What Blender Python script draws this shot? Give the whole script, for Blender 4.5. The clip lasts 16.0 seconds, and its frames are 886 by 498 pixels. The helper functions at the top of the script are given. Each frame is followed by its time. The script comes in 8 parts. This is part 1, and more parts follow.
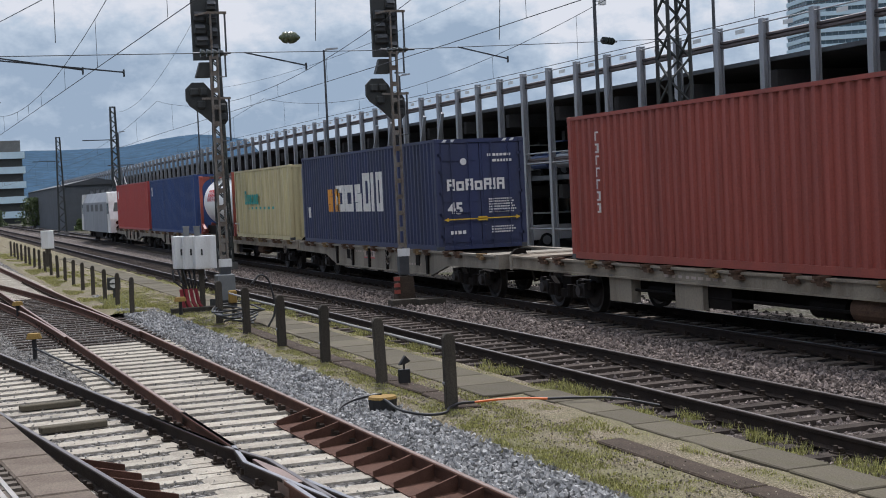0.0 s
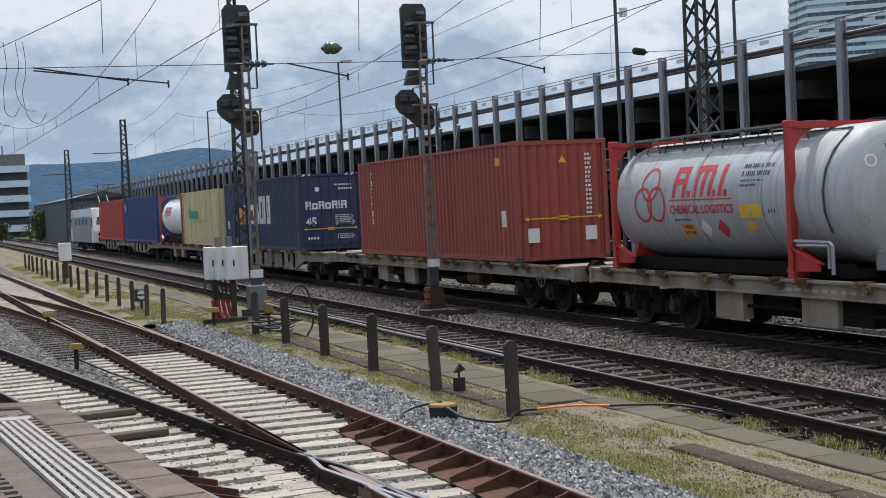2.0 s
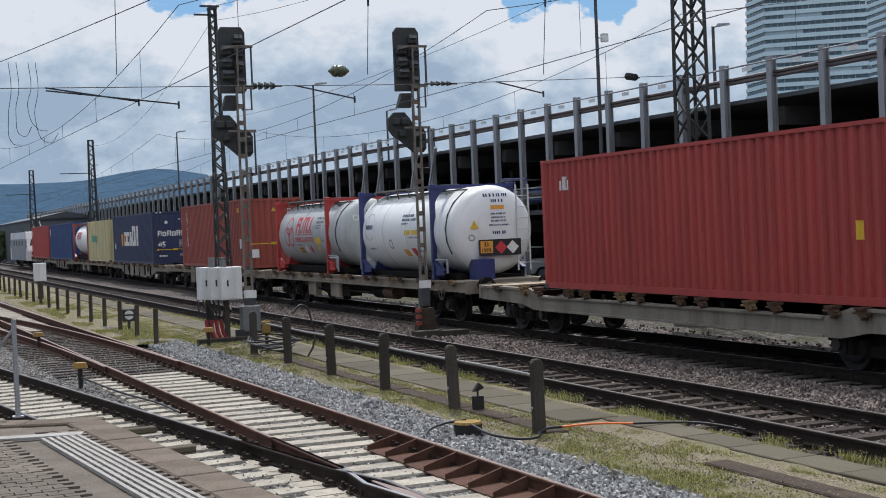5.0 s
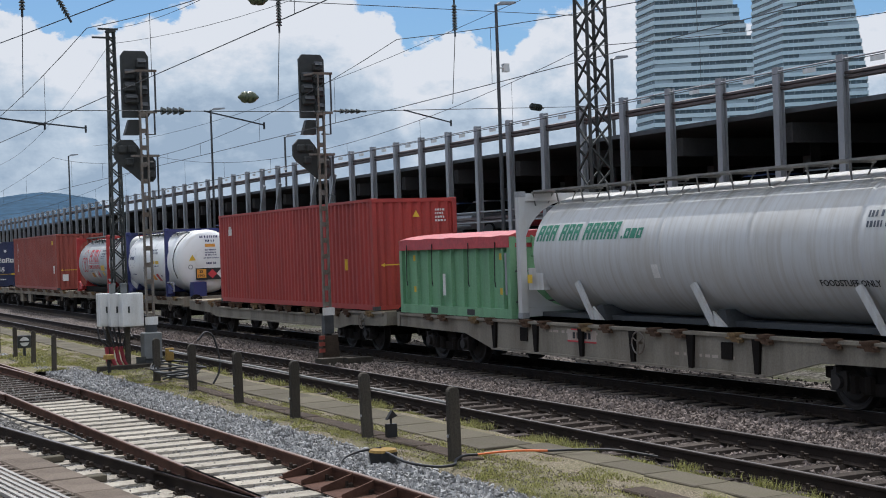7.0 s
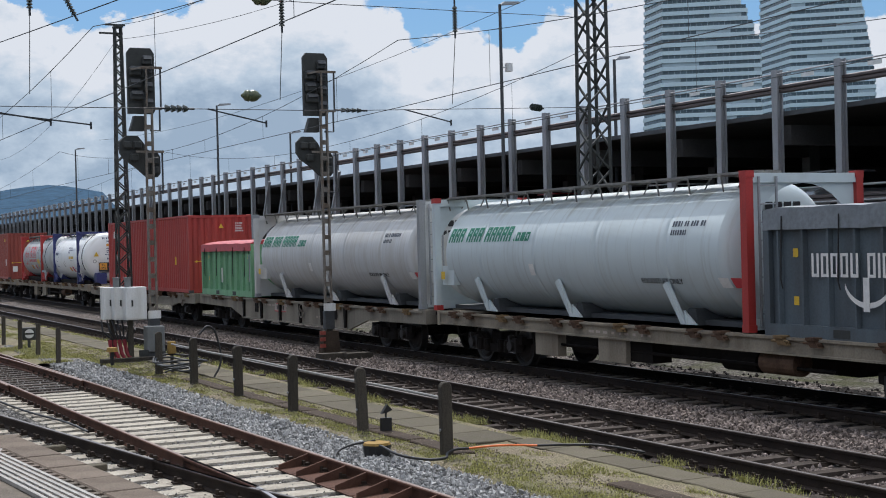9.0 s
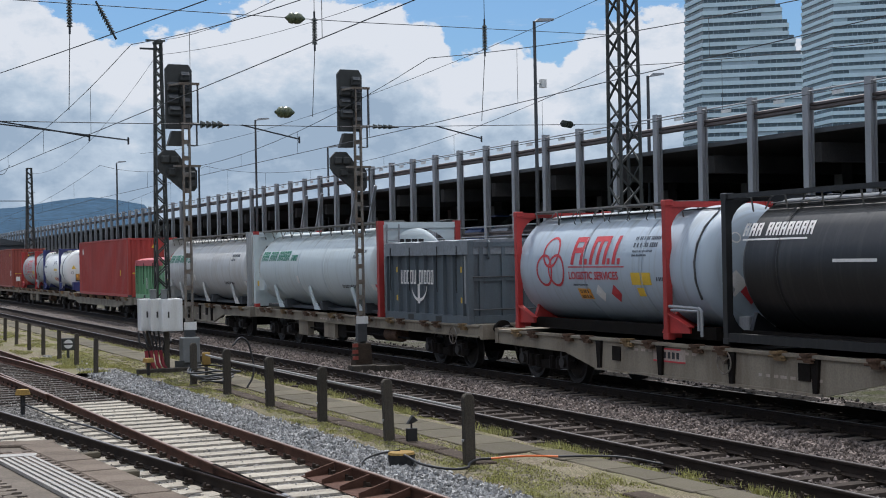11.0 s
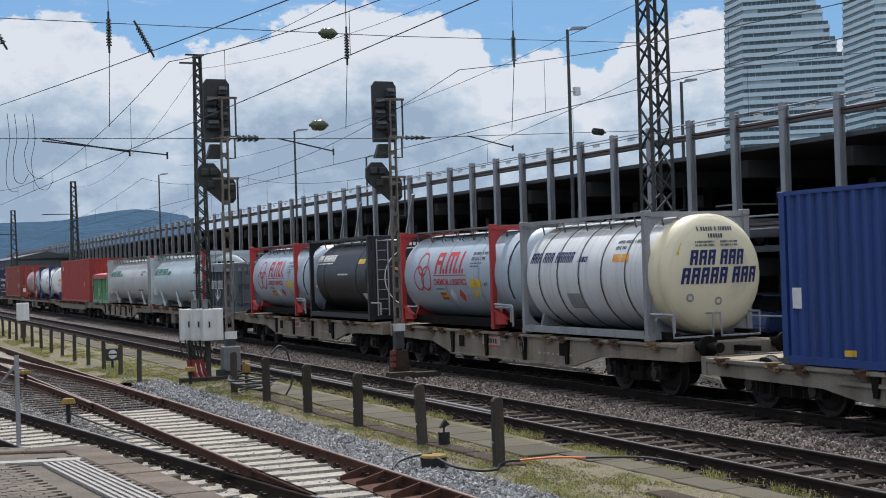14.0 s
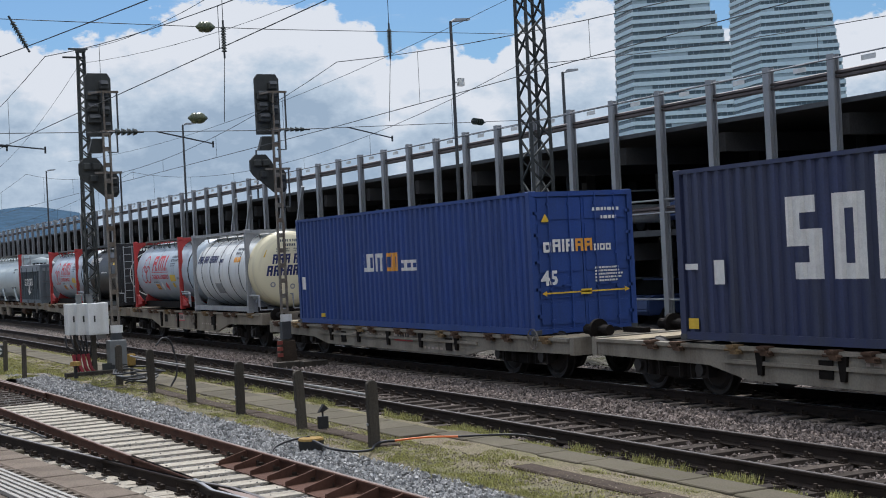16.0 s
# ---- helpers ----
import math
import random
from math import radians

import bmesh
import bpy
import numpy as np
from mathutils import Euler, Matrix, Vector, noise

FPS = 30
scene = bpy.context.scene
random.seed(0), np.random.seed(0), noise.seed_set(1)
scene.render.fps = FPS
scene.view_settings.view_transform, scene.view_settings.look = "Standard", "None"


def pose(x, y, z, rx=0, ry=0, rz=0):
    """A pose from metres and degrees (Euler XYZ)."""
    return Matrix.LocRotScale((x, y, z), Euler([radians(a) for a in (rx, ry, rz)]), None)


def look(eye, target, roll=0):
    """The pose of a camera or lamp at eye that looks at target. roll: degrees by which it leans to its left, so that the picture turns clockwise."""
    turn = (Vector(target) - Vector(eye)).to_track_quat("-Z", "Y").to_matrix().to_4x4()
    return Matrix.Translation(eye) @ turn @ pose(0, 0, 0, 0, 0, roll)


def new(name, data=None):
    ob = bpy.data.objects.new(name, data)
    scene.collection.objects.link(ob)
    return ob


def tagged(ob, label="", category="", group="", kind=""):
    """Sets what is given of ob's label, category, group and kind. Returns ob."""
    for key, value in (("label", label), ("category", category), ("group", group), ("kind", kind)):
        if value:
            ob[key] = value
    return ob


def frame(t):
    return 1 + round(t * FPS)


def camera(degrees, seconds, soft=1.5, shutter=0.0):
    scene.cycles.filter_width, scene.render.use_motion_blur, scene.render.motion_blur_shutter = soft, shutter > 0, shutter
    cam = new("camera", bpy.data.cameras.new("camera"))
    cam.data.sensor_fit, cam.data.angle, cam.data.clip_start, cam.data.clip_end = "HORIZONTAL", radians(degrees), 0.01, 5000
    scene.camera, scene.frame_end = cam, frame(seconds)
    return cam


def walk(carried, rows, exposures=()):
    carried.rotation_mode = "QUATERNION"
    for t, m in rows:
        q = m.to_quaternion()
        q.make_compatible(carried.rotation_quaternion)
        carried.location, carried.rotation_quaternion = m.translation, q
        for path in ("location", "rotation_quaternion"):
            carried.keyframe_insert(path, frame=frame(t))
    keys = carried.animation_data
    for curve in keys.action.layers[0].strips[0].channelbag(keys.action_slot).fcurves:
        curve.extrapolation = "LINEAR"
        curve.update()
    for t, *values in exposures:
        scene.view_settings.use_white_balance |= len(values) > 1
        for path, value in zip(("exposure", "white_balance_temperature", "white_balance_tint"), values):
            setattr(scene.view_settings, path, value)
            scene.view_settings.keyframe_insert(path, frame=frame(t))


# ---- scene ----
cam = camera(34.81, 16.0, 1.0)
PATH = [
    (0, (-8.620, -16.313, 2.667), (-1.717, 2.439, 1.828), -2.67),
    (0.5, (-8.794, -16.236, 2.664), (-2.219, 2.635, 1.860), -2.63),
    (1, (-8.990, -16.171, 2.654), (-2.472, 2.721, 1.882), -2.76),
    (1.5, (-9.179, -16.143, 2.634), (-2.501, 2.697, 1.958), -2.80),
    (2, (-9.364, -16.136, 2.645), (-2.462, 2.624, 1.988), -2.79),
    (2.5, (-9.543, -16.124, 2.642), (-2.311, 2.512, 2.019), -2.66),
    (3, (-9.725, -16.111, 2.637), (-2.341, 2.472, 2.249), -2.49),
    (3.5, (-9.868, -16.128, 2.637), (-2.500, 2.461, 2.252), -2.51),
    (6, (-10.507, -16.075, 2.687), (-2.644, 2.312, 2.407), -2.28),
    (6.5, (-10.560, -16.048, 2.693), (-2.001, 2.028, 2.632), -2.02),
    (7, (-10.616, -16.045, 2.688), (-1.735, 1.875, 2.648), -2.03),
    (7.5, (-10.645, -16.154, 2.701), (-1.736, 1.752, 2.678), -1.87),
    (8, (-10.654, -16.259, 2.707), (-1.755, 1.651, 2.597), -1.69),
    (10.5, (-10.698, -16.912, 2.704), (-2.193, 1.190, 2.742), -1.03),
    (11, (-10.692, -17.007, 2.710), (-2.384, 1.185, 2.838), -1.09),
    (11.5, (-10.704, -17.089, 2.711), (-2.592, 1.190, 3.004), -1.01),
    (12, (-10.736, -17.182, 2.714), (-2.764, 1.158, 2.998), -1.16),
    (12.5, (-10.761, -17.300, 2.712), (-2.898, 1.087, 3.015), -1.41),
    (13, (-10.759, -17.413, 2.723), (-2.956, 1.000, 3.014), -1.58),
    (13.5, (-10.739, -17.523, 2.717), (-2.992, 0.915, 2.926), -1.61),
    (14, (-10.746, -17.594, 2.713), (-2.980, 0.835, 2.960), -1.81),
    (14.5, (-10.750, -17.686, 2.699), (-2.400, 0.486, 2.951), -2.22),
    (15, (-10.728, -17.829, 2.689), (-1.804, 0.067, 2.929), -2.60),
    (15.5, (-10.723, -17.996, 2.670), (-1.710, -0.143, 2.880), -2.73),
    (16, (-10.658, -18.259, 2.623), (-1.584, -0.436, 2.696), -2.86),
]
walk(cam, [(t, look(eye, target, roll)) for t, eye, target, roll in PATH],
     [(0, 0.0, 6020, 14), (1.5, 0.11, 6020, 13), (3.5, 0.02, 6030, 12), (16, 0.02, 6000, 12)])

# ---- light and sky ----
SUN_DIR = Vector((0.20, 0.62, 0.98)).normalized()      # towards the sun
sun = new("sun", bpy.data.lights.new("sun", "SUN"))
sun.data.energy, sun.data.angle, sun.data.color = 3.8, radians(0.8), (1.0, 0.95, 0.87)
sun.rotation_mode = "QUATERNION"
sun.rotation_quaternion = (-SUN_DIR).to_track_quat("-Z", "Y")

world = bpy.data.worlds.new("world")
scene.world = world
world.use_nodes = True
wn, wl = world.node_tree.nodes, world.node_tree.links
wn.clear()


def wnode(kind, **inputs):
    n = wn.new(kind)
    for k, v in inputs.items():
        n.inputs[k.replace("_", " ")].default_value = v
    return n


sky = wn.new("ShaderNodeTexSky")
sky.sky_type, sky.sun_disc = "NISHITA", False
sky.sun_elevation = math.asin(SUN_DIR.z)
sky.sun_rotation = math.atan2(SUN_DIR.x, SUN_DIR.y)
sky.air_density, sky.dust_density, sky.ozone_density = 1.0, 1.0, 1.5
coord = wn.new("ShaderNodeTexCoord")
split = wn.new("ShaderNodeSeparateXYZ")
wl.new(coord.outputs["Generated"], split.inputs[0])


def calc(op, x, y=None, z=None):
    n = wn.new("ShaderNodeMath")
    n.operation = op
    for k, v in enumerate((x, y, z)):
        if v is None:
            continue
        if isinstance(v, (int, float)):
            n.inputs[k].default_value = v
        else:
            wl.new(v, n.inputs[k])
    return n.outputs[0]


def ease(v, lo, hi):
    n = wn.new("ShaderNodeMapRange")
    n.interpolation_type = "SMOOTHSTEP"
    n.inputs["From Min"].default_value, n.inputs["From Max"].default_value = lo, hi
    wl.new(v, n.inputs["Value"])
    return n.outputs[0]


def billow(scale, detail, rough, shift, flat=1.6, up=0.0):
    m = wn.new("ShaderNodeMapping")
    m.inputs["Location"].default_value = (shift, shift * 0.7, shift * 0.3 + up)
    m.inputs["Scale"].default_value = (1, 1, flat)
    wl.new(coord.outputs["Generated"], m.inputs["Vector"])
    n = wnode("ShaderNodeTexNoise", Scale=scale, Detail=detail, Roughness=rough)
    wl.new(m.outputs[0], n.inputs["Vector"])
    return calc("SUBTRACT", n.outputs["Fac"], 0.5)


azimuth = calc("ARCTAN2", split.outputs["X"], split.outputs["Y"])
height = calc("ARCSINE", split.outputs["Z"])
# heads of the cumulus bank: elevation by azimuth, both in radians
HEADS = ((0.0, 0.185), (0.16, 0.178), (0.20, 0.150), (0.24, 0.158), (0.29, 0.178), (0.35, 0.188), (0.40, 0.176), (0.428, 0.160), (0.438, 0.136), (0.46, 0.147), (0.476, 0.152), (0.513, 0.135), (0.535, 0.162), (0.60, 0.168), (0.70, 0.142), (0.80, 0.155))
bank = wn.new("ShaderNodeValToRGB")
es = bank.color_ramp.elements
es[0].position, es[1].position = HEADS[0][0] / 0.8, HEADS[-1][0] / 0.8
for k, (az, el) in enumerate(HEADS):
    e = es[0] if k == 0 else (es[len(es) - 1] if k == len(HEADS) - 1 else es.new(az / 0.8))
    e.color = (el * 4, el * 4, el * 4, 1)
wl.new(calc("DIVIDE", azimuth, 0.8), bank.inputs["Fac"])
rough_edge = calc("ADD", calc("MULTIPLY", billow(22, 9, 0.62, 3.1), 0.050), calc("MULTIPLY", billow(75, 5, 0.6, 1.7), 0.020))
depth = calc("ADD", calc("SUBTRACT", calc("MULTIPLY", bank.outputs[0], 0.25), height), rough_edge)
low_cover = ease(depth, -0.001, 0.0045)
high_cover = calc("MULTIPLY", ease(billow(3.2, 9, 0.55, 5.3), -0.06, 0.05), ease(height, 0.24, 0.40))
wisps = calc("MULTIPLY", ease(billow(9, 8, 0.65, 8.8, 5.0), 0.03, 0.22), 0.6)
cover = calc("MAXIMUM", calc("MAXIMUM", low_cover, high_cover), wisps)
# light on the upper side of each billow, shade below it
relief = calc("SUBTRACT", billow(26, 5, 0.55, 4.2), billow(26, 5, 0.55, 4.2, up=0.013))
body_tone = calc("ADD", calc("SUBTRACT", 1.0, ease(depth, 0.010, 0.100)), calc("MULTIPLY", calc("ADD", billow(12, 8, 0.6, 2.3), calc("MULTIPLY", billow(45, 6, 0.6, 6.6), 0.5)), 1.5))
haze = calc("MULTIPLY", calc("SUBTRACT", 1.0, ease(height, 0.03, 0.10)), 0.28)
lit = calc("ADD", calc("ADD", body_tone, haze), calc("MULTIPLY", relief, 0.9))
tone = wn.new("ShaderNodeValToRGB")
tone.color_ramp.elements[0].position, tone.color_ramp.elements[1].position = 0.05, 0.85
tone.color_ramp.elements[0].color, tone.color_ramp.elements[1].color = (3.9, 4.9, 5.9, 1), (8.6, 8.75, 8.8, 1)
tone.color_ramp.elements.new(0.45).color = (5.9, 6.8, 7.5, 1)
wl.new(lit, tone.inputs["Fac"])
deep = wn.new("ShaderNodeMixRGB")
deep.blend_type = "MULTIPLY"
deep.inputs[0].default_value = 1.0
deep.inputs[2].default_value = (0.62, 0.84, 1.0, 1)
wl.new(sky.outputs[0], deep.inputs[1])
mixed = wn.new("ShaderNodeMixRGB")
wl.new(cover, mixed.inputs[0])
wl.new(deep.outputs[0], mixed.inputs[1])
# clouds above the view are brightened by height, added fill for shaded sides
bright = wn.new("ShaderNodeMixRGB")
bright.blend_type = "MULTIPLY"
bright.inputs[2].default_value = (2.5, 2.42, 2.32, 1)
wl.new(ease(height, 0.24, 0.55), bright.inputs[0])
wl.new(tone.outputs[0], bright.inputs[1])
wl.new(bright.outputs[0], mixed.inputs[2])
back = wnode("ShaderNodeBackground", Strength=0.086)
wl.new(mixed.outputs[0], back.inputs["Color"])
wl.new(back.outputs[0], wn.new("ShaderNodeOutputWorld").inputs["Surface"])
scene.view_settings.exposure = 0.0

# ---- materials ----


def mat(name, colour, rough=0.6, metal=0.0, vary=0.25, scale=4.0, grain=60.0, bump=0.15, dirt=None, dirt_amount=0.35, streak=False, rand=0.0, island=0.0, alpha=None):
    """A surface with broad stains, fine grain and relief; streak stretches the stains downwards."""
    m = bpy.data.materials.new(name)
    m.use_nodes = True
    n, l = m.node_tree.nodes, m.node_tree.links
    b = n["Principled BSDF"]
    b.inputs["Roughness"].default_value, b.inputs["Metallic"].default_value = rough, metal
    if rough >= 0.75:
        b.inputs["Specular IOR Level"].default_value = 0.12
    tc = n.new("ShaderNodeTexCoord")
    mp = n.new("ShaderNodeMapping")
    mp.inputs["Scale"].default_value = (1, 1, 0.12) if streak else (1, 1, 1)
    l.new(tc.outputs["Object"], mp.inputs["Vector"])
    stains = n.new("ShaderNodeTexNoise")
    stains.inputs["Scale"].default_value, stains.inputs["Detail"].default_value, stains.inputs["Roughness"].default_value = scale, 6, 0.65
    l.new(mp.outputs[0], stains.inputs["Vector"])
    fine = n.new("ShaderNodeTexNoise")
    fine.inputs["Scale"].default_value, fine.inputs["Detail"].default_value = grain, 4
    l.new(tc.outputs["Object"], fine.inputs["Vector"])
    dark = dirt or tuple(c * (1 - vary) for c in colour)
    ramp = n.new("ShaderNodeValToRGB")
    e = ramp.color_ramp.elements
    e[0].position, e[1].position = 0.5 - 0.5 * dirt_amount, 0.5 + 0.2 * (1 - dirt_amount)
    e[0].color, e[1].color = (*dark, 1), (*colour, 1)
    l.new(stains.outputs["Fac"], ramp.inputs["Fac"])
    mul = n.new("ShaderNodeMixRGB")
    mul.blend_type = "MULTIPLY"
    mul.inputs[0].default_value = min(1.0, vary * 1.6)
    l.new(ramp.outputs[0], mul.inputs[1])
    fr = n.new("ShaderNodeValToRGB")
    fr.color_ramp.elements[0].position, fr.color_ramp.elements[1].position = 0.3, 0.62
    fr.color_ramp.elements[0].color = (0.45, 0.45, 0.45, 1)
    l.new(fine.outputs["Fac"], fr.inputs["Fac"])
    l.new(fr.outputs[0], mul.inputs[2])
    out = mul.outputs[0]
    if rand or island:
        info = n.new("ShaderNodeObjectInfo") if rand else n.new("ShaderNodeNewGeometry")
        hsv = n.new("ShaderNodeHueSaturation")
        mr = n.new("ShaderNodeMapRange")
        mr.inputs["To Min"].default_value, mr.inputs["To Max"].default_value = 1 - (rand or island), 1 + (rand or island)
        l.new(info.outputs["Random" if rand else "Random Per Island"], mr.inputs["Value"])
        l.new(mr.outputs[0], hsv.inputs["Value"])
        l.new(out, hsv.inputs["Color"])
        out = hsv.outputs[0]
    l.new(out, b.inputs["Base Color"])
    if bump:
        bp = n.new("ShaderNodeBump")
        bp.inputs["Strength"].default_value, bp.inputs["Distance"].default_value = bump, 0.02
        l.new(fine.outputs["Fac"], bp.inputs["Height"])
        l.new(bp.outputs[0], b.inputs["Normal"])
    if alpha is not None:
        b.inputs["Alpha"].default_value = alpha
    return m


def gravel(name, colours, size=14.0, patch=None, patch_at=0.55, depth=0.05):
    """Loose stones: cells of several greys with deep joints, and a second ground showing in patches."""
    m = bpy.data.materials.new(name)
    m.use_nodes = True
    n, l = m.node_tree.nodes, m.node_tree.links
    b = n["Principled BSDF"]
    b.inputs["Roughness"].default_value, b.inputs["Specular IOR Level"].default_value = 0.95, 0.1
    tc = n.new("ShaderNodeTexCoord")
    cells = n.new("ShaderNodeTexVoronoi")
    cells.inputs["Scale"].default_value = size
    l.new(tc.outputs["Object"], cells.inputs["Vector"])
    bw = n.new("ShaderNodeRGBToBW")
    l.new(cells.outputs["Color"], bw.inputs[0])
    ramp = n.new("ShaderNodeValToRGB")
    e = ramp.color_ramp.elements
    e[0].position, e[1].position = 0.2, 0.8
    e[0].color, e[1].color = (*colours[0], 1), (*colours[-1], 1)
    for i, c in enumerate(colours[1:-1]):
        e.new(0.2 + 0.6 * (i + 1) / (len(colours) - 1)).color = (*c, 1)
    l.new(bw.outputs[0], ramp.inputs["Fac"])
    edge = n.new("ShaderNodeMapRange")
    edge.inputs["From Min"].default_value, edge.inputs["From Max"].default_value = 0.75, 0.25
    edge.inputs["To Min"].default_value = 0.25
    l.new(cells.outputs["Distance"], edge.inputs["Value"])
    mul = n.new("ShaderNodeMixRGB")
    mul.blend_type = "MULTIPLY"
    mul.inputs[0].default_value = 0.8
    l.new(ramp.outputs[0], mul.inputs[1])
    l.new(edge.outputs[0], mul.inputs[2])
    wide = n.new("ShaderNodeTexNoise")
    wide.inputs["Scale"].default_value, wide.inputs["Detail"].default_value = 0.9, 8
    l.new(tc.outputs["Object"], wide.inputs["Vector"])
    out = mul.outputs[0]
    if patch:
        pr = n.new("ShaderNodeValToRGB")
        pr.color_ramp.elements[0].position, pr.color_ramp.elements[1].position = patch_at - 0.13, patch_at + 0.13
        l.new(wide.outputs["Fac"], pr.inputs["Fac"])
        grain = n.new("ShaderNodeTexNoise")
        grain.inputs["Scale"].default_value, grain.inputs["Detail"].default_value = 30, 6
        l.new(tc.outputs["Object"], grain.inputs["Vector"])
        gr = n.new("ShaderNodeValToRGB")
        gr.color_ramp.elements[0].position, gr.color_ramp.elements[1].position = 0.3, 0.7
        gr.color_ramp.elements[0].color = (*[c * 0.45 for c in patch], 1)
        gr.color_ramp.elements[1].color = (*patch, 1)
        l.new(grain.outputs["Fac"], gr.inputs["Fac"])
        mx = n.new("ShaderNodeMixRGB")
        l.new(pr.outputs[0], mx.inputs[0])
        l.new(out, mx.inputs[1])
        l.new(gr.outputs[0], mx.inputs[2])
        out = mx.outputs[0]
    l.new(out, b.inputs["Base Color"])
    bp = n.new("ShaderNodeBump")
    bp.inputs["Strength"].default_value, bp.inputs["Distance"].default_value = 1.0, depth
    l.new(edge.outputs[0], bp.inputs["Height"])
    l.new(bp.outputs[0], b.inputs["Normal"])
    return m


M = {}
M["ballast_blue"] = gravel("ballast_blue", [(0.12, 0.12, 0.118), (0.30, 0.30, 0.296), (0.50, 0.50, 0.49)], 18)
M["ballast_brown"] = gravel("ballast_brown", [(0.06, 0.048, 0.042), (0.175, 0.147, 0.13), (0.34, 0.30, 0.275)], 17)
M["ballast_dark"] = gravel("ballast_dark", [(0.06, 0.048, 0.04), (0.145, 0.12, 0.106), (0.29, 0.25, 0.225)], 16)
# Near-black gravel: the shadow below the train put into the colour.
M["ballast_shade"] = gravel("ballast_shade", [(0.010, 0.009, 0.008), (0.022, 0.019, 0.017), (0.05, 0.043, 0.037)], 16)
M["ballast_pale"] = gravel("ballast_pale", [(0.06, 0.055, 0.05), (0.15, 0.14, 0.13), (0.34, 0.33, 0.31)], 15)
M["yard"] = gravel("yard", [(0.07, 0.063, 0.052), (0.15, 0.137, 0.118), (0.26, 0.243, 0.215)], 14, (0.085, 0.09, 0.04), 0.55)
M["verge"] = gravel("verge", [(0.145, 0.117, 0.076), (0.255, 0.216, 0.151), (0.37, 0.318, 0.235)], 55, (0.20, 0.188, 0.098), 0.54, 0.006)
M["slab"] = mat("slab", (0.118, 0.103, 0.076), 0.9, vary=0.3, scale=2.2, grain=45, bump=0.3, dirt=(0.088, 0.086, 0.042), dirt_amount=0.85, rand=0.18)
M["concrete_sleeper"] = mat("concrete_sleeper", (0.41, 0.375, 0.31), 0.9, vary=0.35, scale=3.5, grain=40, bump=0.35, dirt=(0.24, 0.205, 0.165), dirt_amount=0.6, rand=0.12)
M["oily_sleeper"] = mat("oily_sleeper", (0.15, 0.125, 0.105), 0.85, vary=0.35, scale=4, grain=45, bump=0.4, dirt=(0.05, 0.042, 0.036), dirt_amount=0.7, rand=0.25)
M["barrier"] = mat("barrier", (0.15, 0.125, 0.12), 0.6, 0.3, vary=0.25, scale=2, grain=40, bump=0.05)
M["grating"] = mat("grating", (0.27, 0.265, 0.25), 0.7, 0.2, vary=0.3, scale=5, grain=50, bump=0.2)
M["wood_sleeper"] = mat("wood_sleeper", (0.085, 0.069, 0.058), 0.9, vary=0.4, scale=5, grain=60, bump=0.5, rand=0.3)
M["rail_rust"] = mat("rail_rust", (0.115, 0.060, 0.042), 0.85, vary=0.35, scale=3, grain=80, bump=0.3)
M["rail_dark"] = mat("rail_dark", (0.036, 0.027, 0.022), 0.8, vary=0.35, scale=3, grain=80, bump=0.3)
M["rail_shine"] = mat("rail_shine", (0.26, 0.255, 0.26), 0.42, 0.8, vary=0.2, scale=8, grain=90, bump=0.05)
M["rail_top_rust"] = mat("rail_top_rust", (0.19, 0.13, 0.105), 0.6, 0.3, vary=0.3, scale=3, grain=80, bump=0.1)
M["rail_top_dark"] = mat("rail_top_dark", (0.12, 0.105, 0.10), 0.5, 0.4, vary=0.3, scale=3, grain=80, bump=0.1)
M["clip"] = mat("clip", (0.05, 0.038, 0.03), 0.8, vary=0.3, bump=0.2)
M["post"] = mat("post", (0.088, 0.078, 0.064), 0.9, vary=0.4, scale=4, grain=70, bump=0.6, streak=True, rand=0.2)
M["steel"] = mat("steel", (0.36, 0.37, 0.385), 0.55, 0.3, vary=0.2, scale=2, grain=40, bump=0.05, streak=True)
M["steel_dark"] = mat("steel_dark", (0.085, 0.09, 0.095), 0.6, 0.3, vary=0.3, scale=3, grain=50, bump=0.1)
M["mast"] = mat("mast", (0.055, 0.060, 0.056), 0.7, 0.2, vary=0.3, scale=3, grain=50, bump=0.1)
M["signal_black"] = mat("signal_black", (0.044, 0.047, 0.044), 0.7, vary=0.3, scale=4, grain=50, bump=0.1)
M["lens"] = mat("lens", (0.012, 0.014, 0.014), 0.15, vary=0.1, bump=0)
M["signal_mast"] = mat("signal_mast", (0.23, 0.215, 0.19), 0.7, 0.2, vary=0.35, scale=3, grain=40, bump=0.1, dirt=(0.13, 0.09, 0.06))
M["cabinet"] = mat("cabinet", (0.74, 0.75, 0.74), 0.5, vary=0.12, scale=3, grain=40, bump=0.05, dirt=(0.55, 0.54, 0.5), streak=True)
M["grey_box"] = mat("grey_box", (0.17, 0.18, 0.18), 0.6, vary=0.2, bump=0.05)
M["yellow"] = mat("yellow", (0.31, 0.20, 0.06), 0.75, vary=0.4, scale=9, bump=0.1, dirt=(0.22, 0.15, 0.07), dirt_amount=0.75)
M["cable"] = mat("cable", (0.015, 0.015, 0.016), 0.6, vary=0.2, bump=0)
M["orange_cable"] = mat("orange_cable", (0.72, 0.16, 0.03), 0.5, vary=0.1, bump=0)
M["red_sleeve"] = mat("red_sleeve", (0.25, 0.02, 0.03), 0.6, vary=0.2, bump=0.1)
M["wire"] = mat("wire", (0.045, 0.05, 0.055), 0.6, 0.5, vary=0.1, bump=0)
M["insulator"] = mat("insulator", (0.028, 0.036, 0.028), 0.35, vary=0.2, bump=0)
